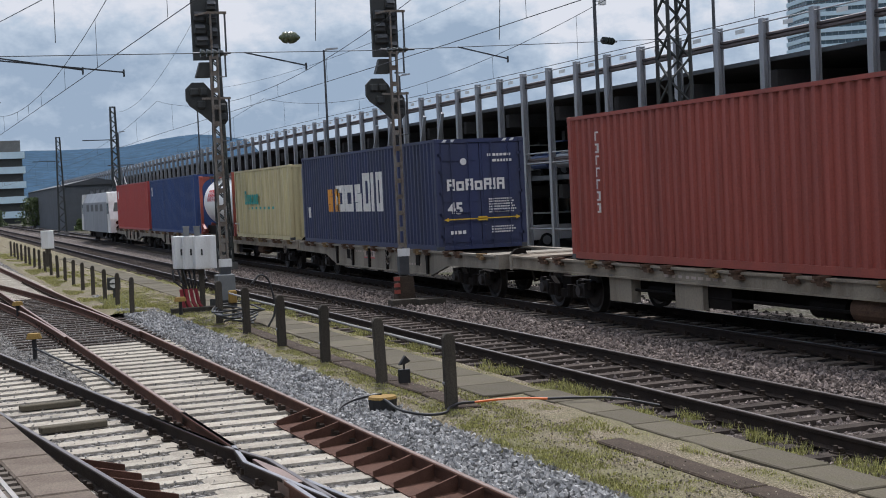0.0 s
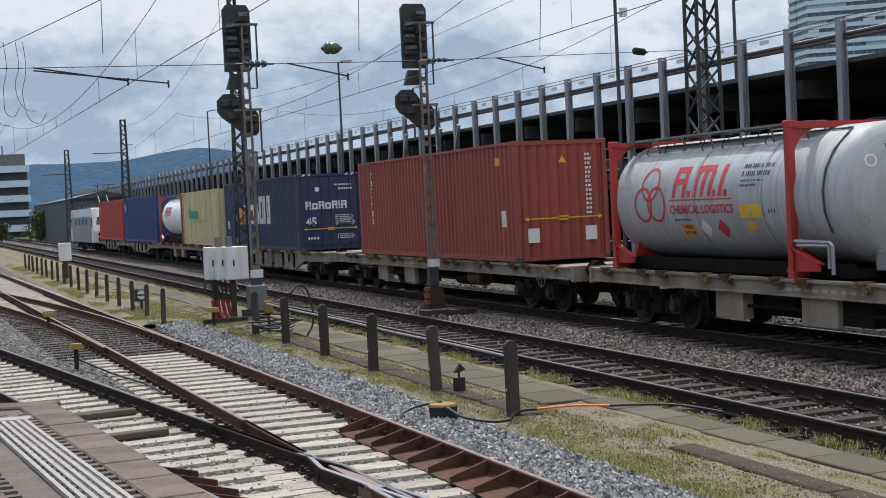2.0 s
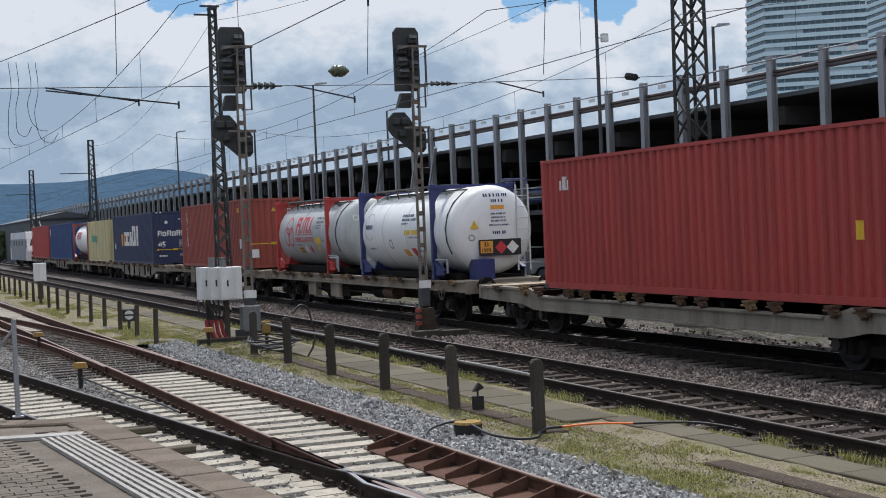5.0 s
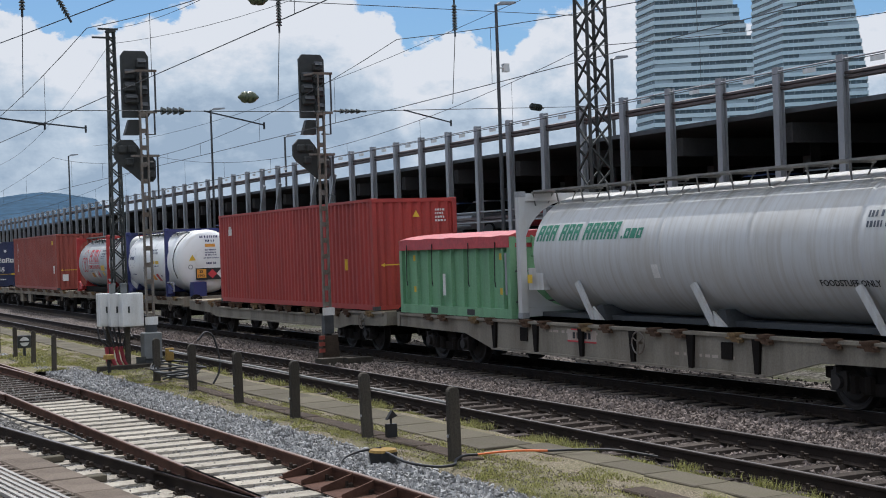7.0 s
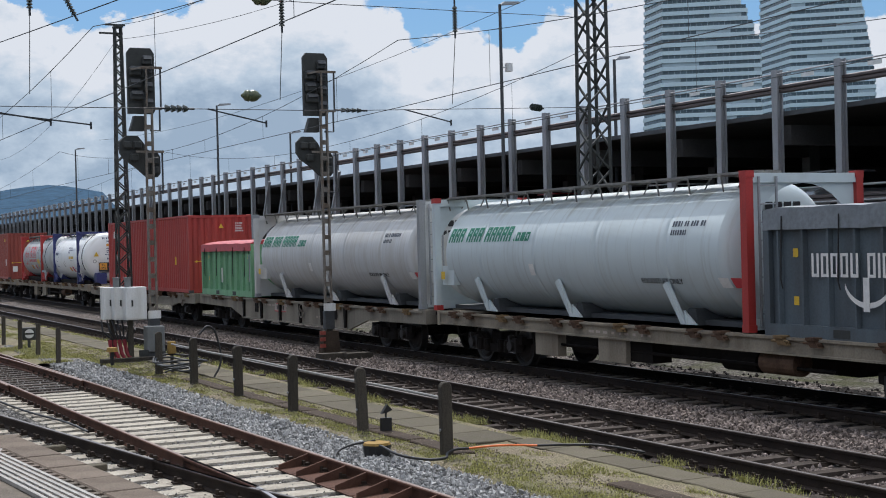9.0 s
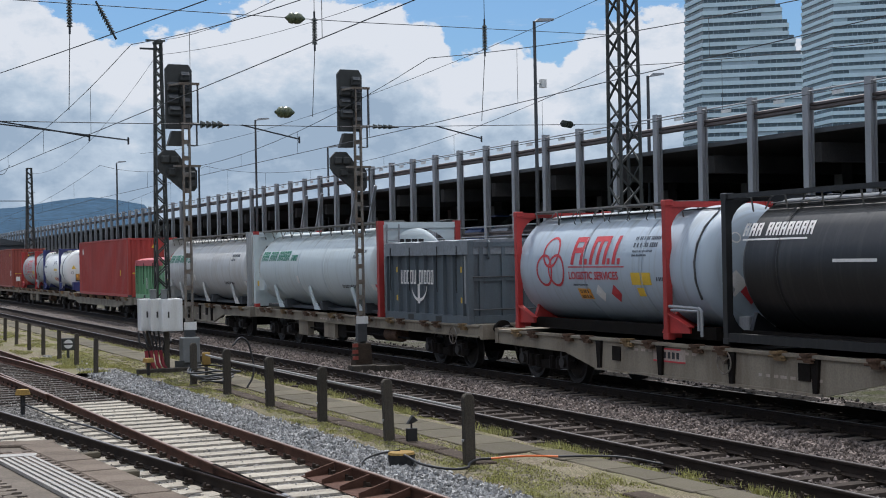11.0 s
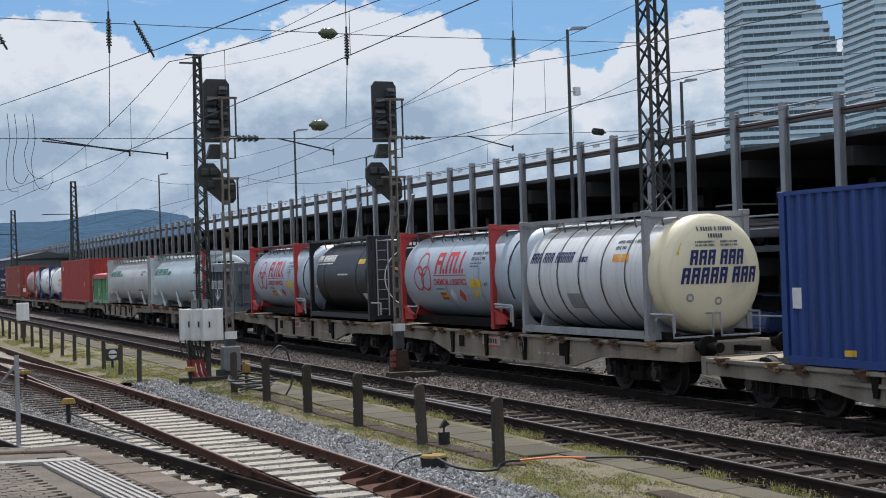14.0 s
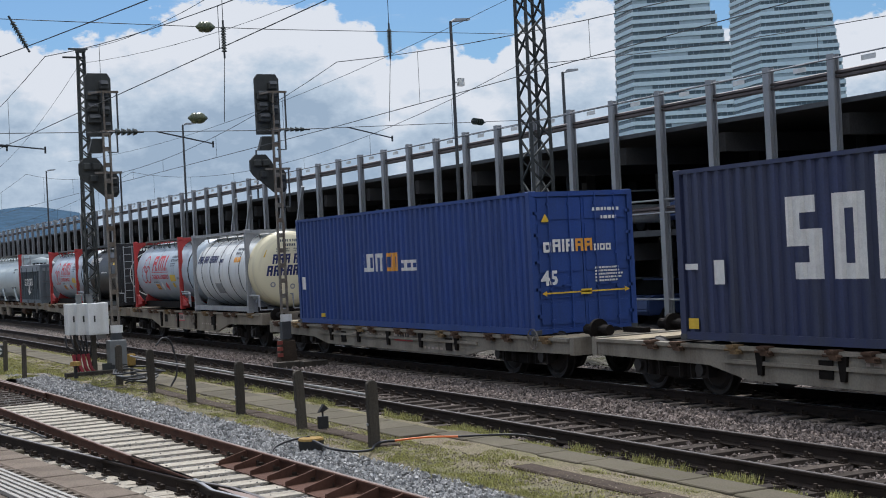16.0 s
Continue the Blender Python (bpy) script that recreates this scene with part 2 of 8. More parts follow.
M["green_glaze"] = mat("green_glaze", (0.095, 0.115, 0.055), 0.3, vary=0.3, scale=12, bump=0)
M["deck_concrete"] = mat("deck_concrete", (0.17, 0.165, 0.155), 0.9, vary=0.25, scale=1.0, grain=25, bump=0.2)
# Darker copy of deck_concrete: shade under the decks put into the colour.
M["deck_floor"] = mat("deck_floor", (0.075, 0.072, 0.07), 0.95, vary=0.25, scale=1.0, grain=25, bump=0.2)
M["brick_paving"] = mat("brick_paving", (0.21, 0.165, 0.135), 0.9, vary=0.3, scale=3, grain=60, bump=0.3, dirt=(0.12, 0.10, 0.085), rand=0.25)
M["grey_paving"] = mat("grey_paving", (0.185, 0.157, 0.128), 0.9, vary=0.3, scale=3, grain=60, bump=0.3, rand=0.2)
M["white_strip"] = mat("white_strip", (0.36, 0.345, 0.32), 0.8, vary=0.2, scale=4, grain=60, bump=0.2)
M["kerb"] = mat("kerb", (0.175, 0.142, 0.112), 0.9, vary=0.35, scale=2, dirt=(0.085, 0.062, 0.048), dirt_amount=0.6, grain=50, bump=0.3, rand=0.15)
M["leaf"] = mat("leaf", (0.075, 0.11, 0.028), 0.7, vary=0.3, scale=8, grain=30, bump=0, island=0.4)
M["grass"] = mat("grass", (0.39, 0.38, 0.14), 0.8, vary=0.3, scale=3, grain=20, bump=0, island=0.5)
M["soil_plate"] = mat("soil_plate", (0.082, 0.062, 0.047), 0.9, vary=0.4, scale=3, grain=40, bump=0.3)
# Blue in place of wood green: distance haze put into the colour.
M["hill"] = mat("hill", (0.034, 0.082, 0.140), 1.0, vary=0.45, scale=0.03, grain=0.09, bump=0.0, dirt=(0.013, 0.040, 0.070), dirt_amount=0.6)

# ---- mesh helpers ----


def put(bm, verts, faces):
    vs = [bm.verts.new(v) for v in verts]
    for f in faces:
        bm.faces.new([vs[i] for i in f])


def box(bm, x0, x1, y0, y1, z0, z1, m=None):
    vs = [Vector((x, y, z)) for z in (z0, z1) for y in (y0, y1) for x in (x0, x1)]
    if m is not None:
        vs = [m @ v for v in vs]
    put(bm, vs, [(0, 2, 3, 1), (4, 5, 7, 6), (0, 1, 5, 4), (2, 6, 7, 3), (0, 4, 6, 2), (1, 3, 7, 5)])


def bar(bm, a, b, w, h=None):
    """A square bar from a to b."""
    a, b = Vector(a), Vector(b)
    d = b - a
    q = d.to_track_quat("Y", "Z").to_matrix().to_4x4()
    h = h or w
    box(bm, -w / 2, w / 2, 0, d.length, -h / 2, h / 2, Matrix.Translation(a) @ q)


def rod(bm, a, b, r, seg=8, r2=None, caps=True):
    a, b = Vector(a), Vector(b)
    d = b - a
    m = Matrix.Translation(a) @ d.to_track_quat("Z", "Y").to_matrix().to_4x4()
    r2 = r if r2 is None else r2
    ring = [(math.cos(2 * math.pi * i / seg), math.sin(2 * math.pi * i / seg)) for i in range(seg)]
    vs = [m @ Vector((c * r, s * r, 0)) for c, s in ring] + [m @ Vector((c * r2, s * r2, d.length)) for c, s in ring]
    fs = [(i, (i + 1) % seg, seg + (i + 1) % seg, seg + i) for i in range(seg)]
    if caps:
        fs += [tuple(range(seg))[::-1], tuple(range(seg, 2 * seg))]
    put(bm, vs, fs)


def path_rod(bm, pts, r, seg=6):
    """One tube through all the points."""
    pts = [Vector(p) for p in pts]
    rings = []
    for i, p in enumerate(pts):
        d = (pts[min(i + 1, len(pts) - 1)] - pts[max(i - 1, 0)]).normalized()
        q = d.to_track_quat("Z", "Y").to_matrix()
        rings.append([bm.verts.new(p + q @ Vector((r * math.cos(2 * math.pi * k / seg), r * math.sin(2 * math.pi * k / seg), 0))) for k in range(seg)])
    for u, v in zip(rings, rings[1:]):
        shift = min(range(seg), key=lambda s: (u[0].co - v[s].co).length)
        for k in range(seg):
            bm.faces.new((u[k], u[(k + 1) % seg], v[(k + 1 + shift) % seg], v[(k + shift) % seg]))
    bm.faces.new(rings[0][::-1])
    bm.faces.new(rings[-1])


def extrude(bm, outline, axis, a, b):
    """A prism: an outline of (u, v) pairs in the plane across the axis, from a to b along it."""
    def place(u, v, w):
        return {"x": (w, u, v), "y": (u, w, v), "z": (u, v, w)}[axis]
    n = len(outline)
    vs = [place(u, v, a) for u, v in outline] + [place(u, v, b) for u, v in outline]
    put(bm, vs, [(i, (i + 1) % n, n + (i + 1) % n, n + i) for i in range(n)] + [tuple(range(n))[::-1], tuple(range(n, 2 * n))])


def mesh_of(name, bm, material, smooth=False):
    bmesh.ops.recalc_face_normals(bm, faces=bm.faces)
    me = bpy.data.meshes.new(name)
    bm.to_mesh(me)
    bm.free()
    me.materials.append(material)
    if smooth:
        me.polygons.foreach_set("use_smooth", [True] * len(me.polygons))
        me.update()
    return me


def child(name, me, parent, m=None, label=""):
    ob = new(name, me)
    ob.parent = parent
    if m is not None:
        ob.matrix_basis = m
    if label:
        ob["label"] = label
    return ob


def part(name, bm, material, parent, label="", smooth=False, m=None):
    return child(name, mesh_of(name, bm, material, smooth), parent, m, label)


def thing(name, label, category, group="", kind="", at=(0, 0, 0)):
    ob = new(name)
    ob.location = at
    return tagged(ob, label, category, group, kind)


def B():
    return bmesh.new()


# ---- ground ----
def strip(name, x0, x1, y0, y1, z, material, label, nx=6, ny=60, wave=0.02, crown=0.0):
    bm = B()
    grid = []
    for j in range(ny + 1):
        f = j / ny
        y = y0 + (y1 - y0) * f ** 1.6
        row = []
        for i in range(nx + 1):
            x = x0 + (x1 - x0) * i / nx
            h = wave * noise.noise((x * 1.3, y * 1.3, 3.1)) + 0.5 * wave * noise.noise((x * 5, y * 5, 1.7))
            if i in (0, nx):
                h = -0.12
            row.append(bm.verts.new((x, y, z + h + crown * math.sin(math.pi * i / nx))))
        grid.append(row)
    for a, b in zip(grid, grid[1:]):
        for i in range(nx):
            bm.faces.new((a[i], a[i + 1], b[i + 1], b[i]))
    ob = new(name, mesh_of(name, bm, material, True))
    return tagged(ob, label, "ground", kind="structure")


bm = B()
put(bm, [(-900, -120, -0.30), (900, -120, -0.30), (900, 2600, -0.30), (-900, 2600, -0.30)], [(0, 1, 2, 3)])
tagged(new("ground", mesh_of("ground", bm, M["yard"])), "yard ground of gravel and thin weeds between the tracks", "ground", kind="structure")
strip("ballast_train_track", 1.9, 8.2, -14, 260, -0.205, M["ballast_brown"], "brown ballast under the freight track", 16, 150, 0.03)
# Black strip laid where the train shades the ground.
strip("train_shade_strip", 3.62, 8.1, -14, 260, -0.198, M["ballast_shade"], "ballast painted black for the shade under the train", 10, 120, 0.02)
strip("ballast_second_track", -1.05, 2.15, -14, 260, -0.225, M["ballast_dark"], "dark rusty ballast between the rails", 10, 150, 0.025)
strip("ballast_shoulder", -4.05, -2.75, -16, 60, -0.14, M["ballast_blue"], "blue-grey crushed stone shoulder beside the track", 8, 140, 0.035)
strip("ballast_turnout", -13.5, -3.8, -16, 120, -0.200, M["ballast_pale"], "pale dusty ballast around the turnout", 22, 200, 0.022)
strip("grass_verge", -3.05, -0.75, -16, 150, -0.045, M["verge"], "sandy verge with patchy yellow-green grass", 16, 260, 0.024)
strip("far_verge", -4.6, -1.2, 20, 170, -0.09, M["verge"], "grassy strip along the fence", 8, 120, 0.03)

# ---- tracks ----
RAIL = [(-0.07, -0.172), (0.07, -0.172), (0.07, -0.160), (0.012, -0.140), (0.010, -0.045), (0.034, -0.035), (0.034, -0.006), (0.026, 0.0), (-0.026, 0.0), (-0.034, -0.006), (-0.034, -0.035), (-0.010, -0.045), (-0.012, -0.140), (-0.07, -0.160)]


def sweep(pts, outline):
    """An outline (across, up) carried along points on the plan."""
    bm = B()
    rings = []
    for i, p in enumerate(pts):
        a, b = Vector(pts[max(0, i - 1)]), Vector(pts[min(len(pts) - 1, i + 1)])
        d = (b - a).normalized()
        side = Vector((d.y, -d.x, 0))
        rings.append([bm.verts.new(Vector(p) + side * u + Vector((0, 0, v))) for u, v in outline])
    n = len(outline)
    for a, b in zip(rings, rings[1:]):
        for i in range(n):
            bm.faces.new((a[i], a[(i + 1) % n], b[(i + 1) % n], b[i]))
    bm.faces.new(rings[0][::-1])
    bm.faces.new(rings[-1])
    return bm


def rail(parent, pts, body, top, label):
    r = part("rail", sweep(pts, RAIL), body, parent, label)
    part("running_surface", sweep([(x, y, z + 0.0015) for x, y, z in pts], [(-0.024, -0.001), (0.024, -0.001), (0.022, 0.002), (-0.022, 0.002)]), top, r, "worn running surface")
    return r


def straight(x, g, y0, y1, step=6.0):
    n = max(2, int((y1 - y0) / step))
    return [(x + g * (y0 + (y1 - y0) * i / n), y0 + (y1 - y0) * i / n, 0) for i in range(n + 1)]


def sleeper_mesh(name, length, w, h, material, dip=0.0):
    bm = B()
    L, a = length / 2, w / 2
    prof = [(-a, -h), (a, -h), (a * 0.8, 0), (-a * 0.8, 0)]
    cuts = [-L, -L + 0.04, -0.42, -0.25, 0.25, 0.42, L - 0.04, L]
    rings = []
    for i, x in enumerate(cuts):
        drop = -0.015 if i in (0, 7) else (-dip if i in (3, 4) else 0)
        rings.append([bm.verts.new((x, u, v + (drop if v == 0 else 0))) for u, v in prof])
    for p, q in zip(rings, rings[1:]):
        for i in range(4):
            bm.faces.new((p[i], p[(i + 1) % 4], q[(i + 1) % 4], q[i]))
    bm.faces.new(rings[0][::-1])
    bm.faces.new(rings[-1])
    return mesh_of(name, bm, material)


def clip_pairs(parent, spots, material):
    """Rail fastenings: base plate, two clips and bolt heads at each rail seat, far too many to count."""
    bm = B()
    for x, y, z in spots:
        box(bm, x - 0.16, x + 0.16, y - 0.07, y + 0.07, z - 0.172, z - 0.150)
        for s in (-1, 1):
            box(bm, x + s * 0.085 - 0.03, x + s * 0.085 + 0.03, y - 0.05, y + 0.05, z - 0.16, z - 0.112)
            box(bm, x + s * 0.125 - 0.018, x + s * 0.125 + 0.018, y - 0.02, y + 0.02, z - 0.15, z - 0.085)
    ob = part("rail_fastenings", bm, material, parent, "rusty rail clips and bolts")
    ob["kind"] = "stuff"


def plain_track(name, label, xc, g, y0, y1, spacing, sleeper, body, top, near=75, tilt=0.0):
    tr = thing(name, label, "railway track", kind="structure")
    for s in (-1, 1):
        rail(tr, straight(xc + s * 0.7535, g, y0, y1), body, top, "long steel rail")
    y, spots = y0 + 0.3, []
    rest = B()
    while y < near:
        child("sleeper", sleeper, tr, pose(xc + g * y, y, -0.172 + random.uniform(-0.006, 0.004), 0, 0, tilt + random.uniform(-0.5, 0.5)))
        if y < 45:
            spots += [(xc + g * y - 0.7535, y, 0), (xc + g * y + 0.7535, y, 0)]
        y += spacing * random.uniform(0.98, 1.02)
    while y < min(y1, 200):
        box(rest, xc + g * y - 1.28, xc + g * y + 1.28, y - 0.12, y + 0.12, -0.3, -0.172)
        y += spacing
    ob = part("distant_sleepers", rest, sleeper.materials[0], tr)
    ob["kind"] = "stuff"
    clip_pairs(tr, spots, M["clip"])
    return tr


WOOD = sleeper_mesh("wood_sleeper", 2.55, 0.25, 0.16, M["wood_sleeper"])
OILY = sleeper_mesh("concrete_sleeper", 2.6, 0.28, 0.2, M["oily_sleeper"])
CONC = sleeper_mesh("concrete_sleeper", 2.55, 0.42, 0.2, M["concrete_sleeper"])
plain_track("second_track", "dark rusty track on old timber sleepers", 0.7535, 0.0, -14, 300, 0.62, WOOD, M["rail_dark"], M["rail_top_dark"])
plain_track("freight_track", "straight track under the freight train", 5.12, 0.0, -14, 330, 0.6, OILY, M["rail_dark"], M["rail_shine"], 60)


# ---- the train ----
def train_at(t):
    return 8.74 * t - 0.006 * t * t


MOVERS = []
XN, XC = 3.90, 5.12          # near face of the boxes and the middle of the track


def riding(name, label, category, y, z=0.0, group=""):
    ob = thing(name, label, category, group, at=(XC, y, z))
    MOVERS.append(ob)
    return ob


def paint(name, colour, fade=None, rough=0.55, amount=0.35):
    return mat(name, colour, rough, vary=0.2, scale=1.6, grain=30, bump=0.04, dirt=fade or tuple(c * 0.62 for c in colour), dirt_amount=amount, streak=True)


def enamel(name, colour, dirt, rough=0.45, amount=0.4):
    """Tank enamel: even gloss, narrow runs of dirt round the shell, broad grey patches and a few dark specks."""
    m = bpy.data.materials.new(name)
    m.use_nodes = True
    n, l = m.node_tree.nodes, m.node_tree.links
    b = n["Principled BSDF"]
    tc = n.new("ShaderNodeTexCoord")
    out = None
    for size, scale, colour2, lo, hi in (((0.5, 9, 0.5), 1.0, dirt, 0.62 - 0.3 * amount, 0.70), ((1, 1, 1), 0.8, dirt, 0.66 - 0.3 * amount, 0.85), ((1, 1, 1), 14, tuple(0.35 * c for c in dirt), 0.74, 0.80)):
        mp = n.new("ShaderNodeMapping")
        mp.inputs["Scale"].default_value = size
        l.new(tc.outputs["Object"], mp.inputs["Vector"])
        t = n.new("ShaderNodeTexNoise")
        t.inputs["Scale"].default_value, t.inputs["Detail"].default_value, t.inputs["Roughness"].default_value = scale, 7, 0.62
        l.new(mp.outputs[0], t.inputs["Vector"])
        r = n.new("ShaderNodeMapRange")
        r.inputs["From Min"].default_value, r.inputs["From Max"].default_value = lo, hi
        r.inputs["To Max"].default_value = 0.75
        l.new(t.outputs["Fac"], r.inputs["Value"])
        mx = n.new("ShaderNodeMixRGB")
        l.new(r.outputs[0], mx.inputs[0])
        if out is None:
            mx.inputs[1].default_value = (*colour, 1)
        else:
            l.new(out, mx.inputs[1])
        mx.inputs[2].default_value = (*colour2, 1)
        out = mx.outputs[0]
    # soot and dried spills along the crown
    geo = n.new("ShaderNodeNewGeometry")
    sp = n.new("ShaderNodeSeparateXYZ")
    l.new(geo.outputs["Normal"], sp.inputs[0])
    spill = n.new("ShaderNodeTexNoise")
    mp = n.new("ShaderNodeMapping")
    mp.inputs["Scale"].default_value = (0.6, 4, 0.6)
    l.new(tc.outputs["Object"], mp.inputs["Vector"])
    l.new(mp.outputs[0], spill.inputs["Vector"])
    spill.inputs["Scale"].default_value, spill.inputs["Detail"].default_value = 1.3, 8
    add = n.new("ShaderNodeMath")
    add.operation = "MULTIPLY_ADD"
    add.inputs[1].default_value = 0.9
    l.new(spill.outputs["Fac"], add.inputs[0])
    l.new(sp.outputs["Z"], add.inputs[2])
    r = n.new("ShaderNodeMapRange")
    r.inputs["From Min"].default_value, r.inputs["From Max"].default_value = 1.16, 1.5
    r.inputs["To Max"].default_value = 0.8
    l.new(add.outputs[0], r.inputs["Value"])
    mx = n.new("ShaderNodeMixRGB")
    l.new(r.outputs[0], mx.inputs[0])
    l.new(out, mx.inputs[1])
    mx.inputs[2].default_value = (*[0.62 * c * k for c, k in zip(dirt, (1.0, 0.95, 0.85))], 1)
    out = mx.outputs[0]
    l.new(out, b.inputs["Base Color"])
    gloss = n.new("ShaderNodeMapRange")
    gloss.inputs["To Min"].default_value, gloss.inputs["To Max"].default_value = rough - 0.06, rough + 0.2
    l.new(t.outputs["Fac"], gloss.inputs["Value"])
    l.new(gloss.outputs[0], b.inputs["Roughness"])
    return m


M["oxide"] = paint("oxide", (0.325, 0.068, 0.046), (0.24, 0.056, 0.04))
M["oxide_bright"] = paint("oxide_bright", (0.42, 0.052, 0.041), (0.31, 0.043, 0.036))
M["navy"] = paint("navy", (0.031, 0.042, 0.112), (0.038, 0.045, 0.08))
M["royal"] = paint("royal", (0.019, 0.059, 0.25), (0.02, 0.05, 0.18))
M["blue_far"] = paint("blue_far", (0.022, 0.06, 0.20))
M["cream"] = paint("cream", (0.62, 0.55, 0.30), (0.42, 0.36, 0.2))
M["white_paint"] = paint("white_paint", (0.72, 0.72, 0.70), (0.5, 0.48, 0.44))
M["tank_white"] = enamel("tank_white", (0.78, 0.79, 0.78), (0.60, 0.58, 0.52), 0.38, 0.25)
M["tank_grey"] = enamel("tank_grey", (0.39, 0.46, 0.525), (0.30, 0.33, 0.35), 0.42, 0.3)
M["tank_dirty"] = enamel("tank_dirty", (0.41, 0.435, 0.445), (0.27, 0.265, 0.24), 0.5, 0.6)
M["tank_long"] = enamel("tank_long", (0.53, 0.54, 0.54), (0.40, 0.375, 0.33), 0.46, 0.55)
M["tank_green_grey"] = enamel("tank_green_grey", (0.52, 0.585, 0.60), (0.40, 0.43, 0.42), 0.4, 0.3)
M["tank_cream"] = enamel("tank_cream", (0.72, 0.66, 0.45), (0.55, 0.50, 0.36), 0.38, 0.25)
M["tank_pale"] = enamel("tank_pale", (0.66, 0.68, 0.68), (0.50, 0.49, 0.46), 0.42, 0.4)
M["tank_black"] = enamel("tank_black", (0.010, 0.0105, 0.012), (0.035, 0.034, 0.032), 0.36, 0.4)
M["red_frame"] = paint("red_frame", (0.47, 0.034, 0.03), (0.30, 0.035, 0.03))
M["blue_frame"] = paint("blue_frame", (0.03, 0.04, 0.16), (0.03, 0.035, 0.1))
M["grey_frame"] = paint("grey_frame", (0.34, 0.35, 0.36))
M["green_bin"] = paint("green_bin", (0.21, 0.43, 0.24), (0.14, 0.29, 0.165))
M["grey_bin"] = paint("grey_bin", (0.10, 0.128, 0.148), (0.07, 0.08, 0.09))
M["tarp_red"] = mat("tarp_red", (0.46, 0.05, 0.055), 0.5, vary=0.2, scale=3, grain=12, bump=0.3)
M["tarp_grey"] = mat("tarp_grey", (0.20, 0.22, 0.24), 0.5, vary=0.2, scale=3, grain=12, bump=0.3)
M["wagon_grey"] = paint("wagon_grey", (0.27, 0.245, 0.20), (0.11, 0.085, 0.065), 0.75, 0.65)
M["wagon_brown"] = paint("wagon_brown", (0.285, 0.25, 0.195), (0.115, 0.085, 0.062), 0.8, 0.65)
M["ochre_iron"] = mat("ochre_iron", (0.24, 0.165, 0.085), 0.85, vary=0.4, scale=5, grain=50, bump=0.2, dirt=(0.11, 0.065, 0.04), dirt_amount=0.6)
M["plate_pale"] = paint("plate_pale", (0.46, 0.39, 0.34), (0.33, 0.26, 0.2), 0.8, 0.5)
M["rusty_iron"] = mat("rusty_iron", (0.125, 0.078, 0.052), 0.85, vary=0.4, scale=5, grain=50, bump=0.2, dirt=(0.06, 0.036, 0.026), dirt_amount=0.6)
M["bogie"] = mat("bogie", (0.016, 0.013, 0.011), 0.85, vary=0.4, scale=3, grain=40, bump=0.2)
M["wheel"] = mat("wheel", (0.04, 0.035, 0.032), 0.6, 0.4, vary=0.3, bump=0.1)
M["deck_wood"] = mat("deck_wood", (0.40, 0.34, 0.24), 0.85, vary=0.3, scale=4, grain=40, bump=0.3)
M["print_white"] = mat("print_white", (0.78, 0.77, 0.74), 0.6, vary=0.15, scale=6, bump=0)
M["print_orange"] = mat("print_orange", (0.80, 0.36, 0.05), 0.6, vary=0.15, scale=6, bump=0)
M["print_red"] = mat("print_red", (0.58, 0.05, 0.06), 0.6, vary=0.15, scale=6, bump=0)
M["print_green"] = mat("print_green", (0.02, 0.20, 0.12), 0.6, vary=0.15, scale=6, bump=0)
M["print_teal"] = mat("print_teal", (0.03, 0.33, 0.28), 0.6, vary=0.15, scale=6, bump=0)
M["print_blue"] = mat("print_blue", (0.012, 0.02, 0.11), 0.6, vary=0.15, scale=6, bump=0)
M["print_yellow"] = mat("print_yellow", (0.76, 0.50, 0.04), 0.6, vary=0.15, scale=6, bump=0)
M["print_dark"] = mat("print_dark", (0.06, 0.075, 0.10), 0.6, vary=0.15, scale=6, bump=0)
M["print_black"] = mat("print_black", (0.02, 0.02, 0.022), 0.6, vary=0.15, scale=6, bump=0)

PITCH, DEPTH = 0.278, 0.052


def wave(y):
    """How far a corrugated wall stands back at y."""
    f = (y / PITCH) % 1.0
    if f < 0.34:
        return 0.0
    if f < 0.48:
        return DEPTH * (f - 0.34) / 0.14
    if f < 0.86:
        return DEPTH
    return DEPTH * (1 - (f - 0.86) / 0.14)


def wave_cuts(a, b):
    cuts = [a]
    k = math.floor(a / PITCH)
    while k * PITCH < b:
        cuts += [y for y in ((k + f) * PITCH for f in (0, 0.34, 0.48, 0.86)) if a < y < b]
        k += 1
    return cuts + [b]


def wall(bm, x, a, b, z0, z1, out):
    """A corrugated wall along y at x, facing out (-1 or 1)."""
    cuts = wave_cuts(a, b)
    lo = [bm.verts.new((x - out * wave(y), y, z0)) for y in cuts]
    hi = [bm.verts.new((x - out * wave(y), y, z1)) for y in cuts]
    for i in range(len(cuts) - 1):
        bm.faces.new((lo[i], lo[i + 1], hi[i + 1], hi[i]))


def side_patch(bm, x, a, b, z0, z1, waved=True, lean=0.0):
    """A painted patch on the near wall, following its folds; lean shifts the top along y."""
    cuts = wave_cuts(a, b) if waved else [a, b]
    off = (lambda y: wave(y)) if waved else (lambda y: 0.0)
    lo = [bm.verts.new((x + off(y) - 0.004, y, z0)) for y in cuts]
    hi = [bm.verts.new((x + off(y + lean) - 0.004, y + lean, z1)) for y in cuts]
    for i in range(len(cuts) - 1):
        bm.faces.new((lo[i], lo[i + 1], hi[i + 1], hi[i]))


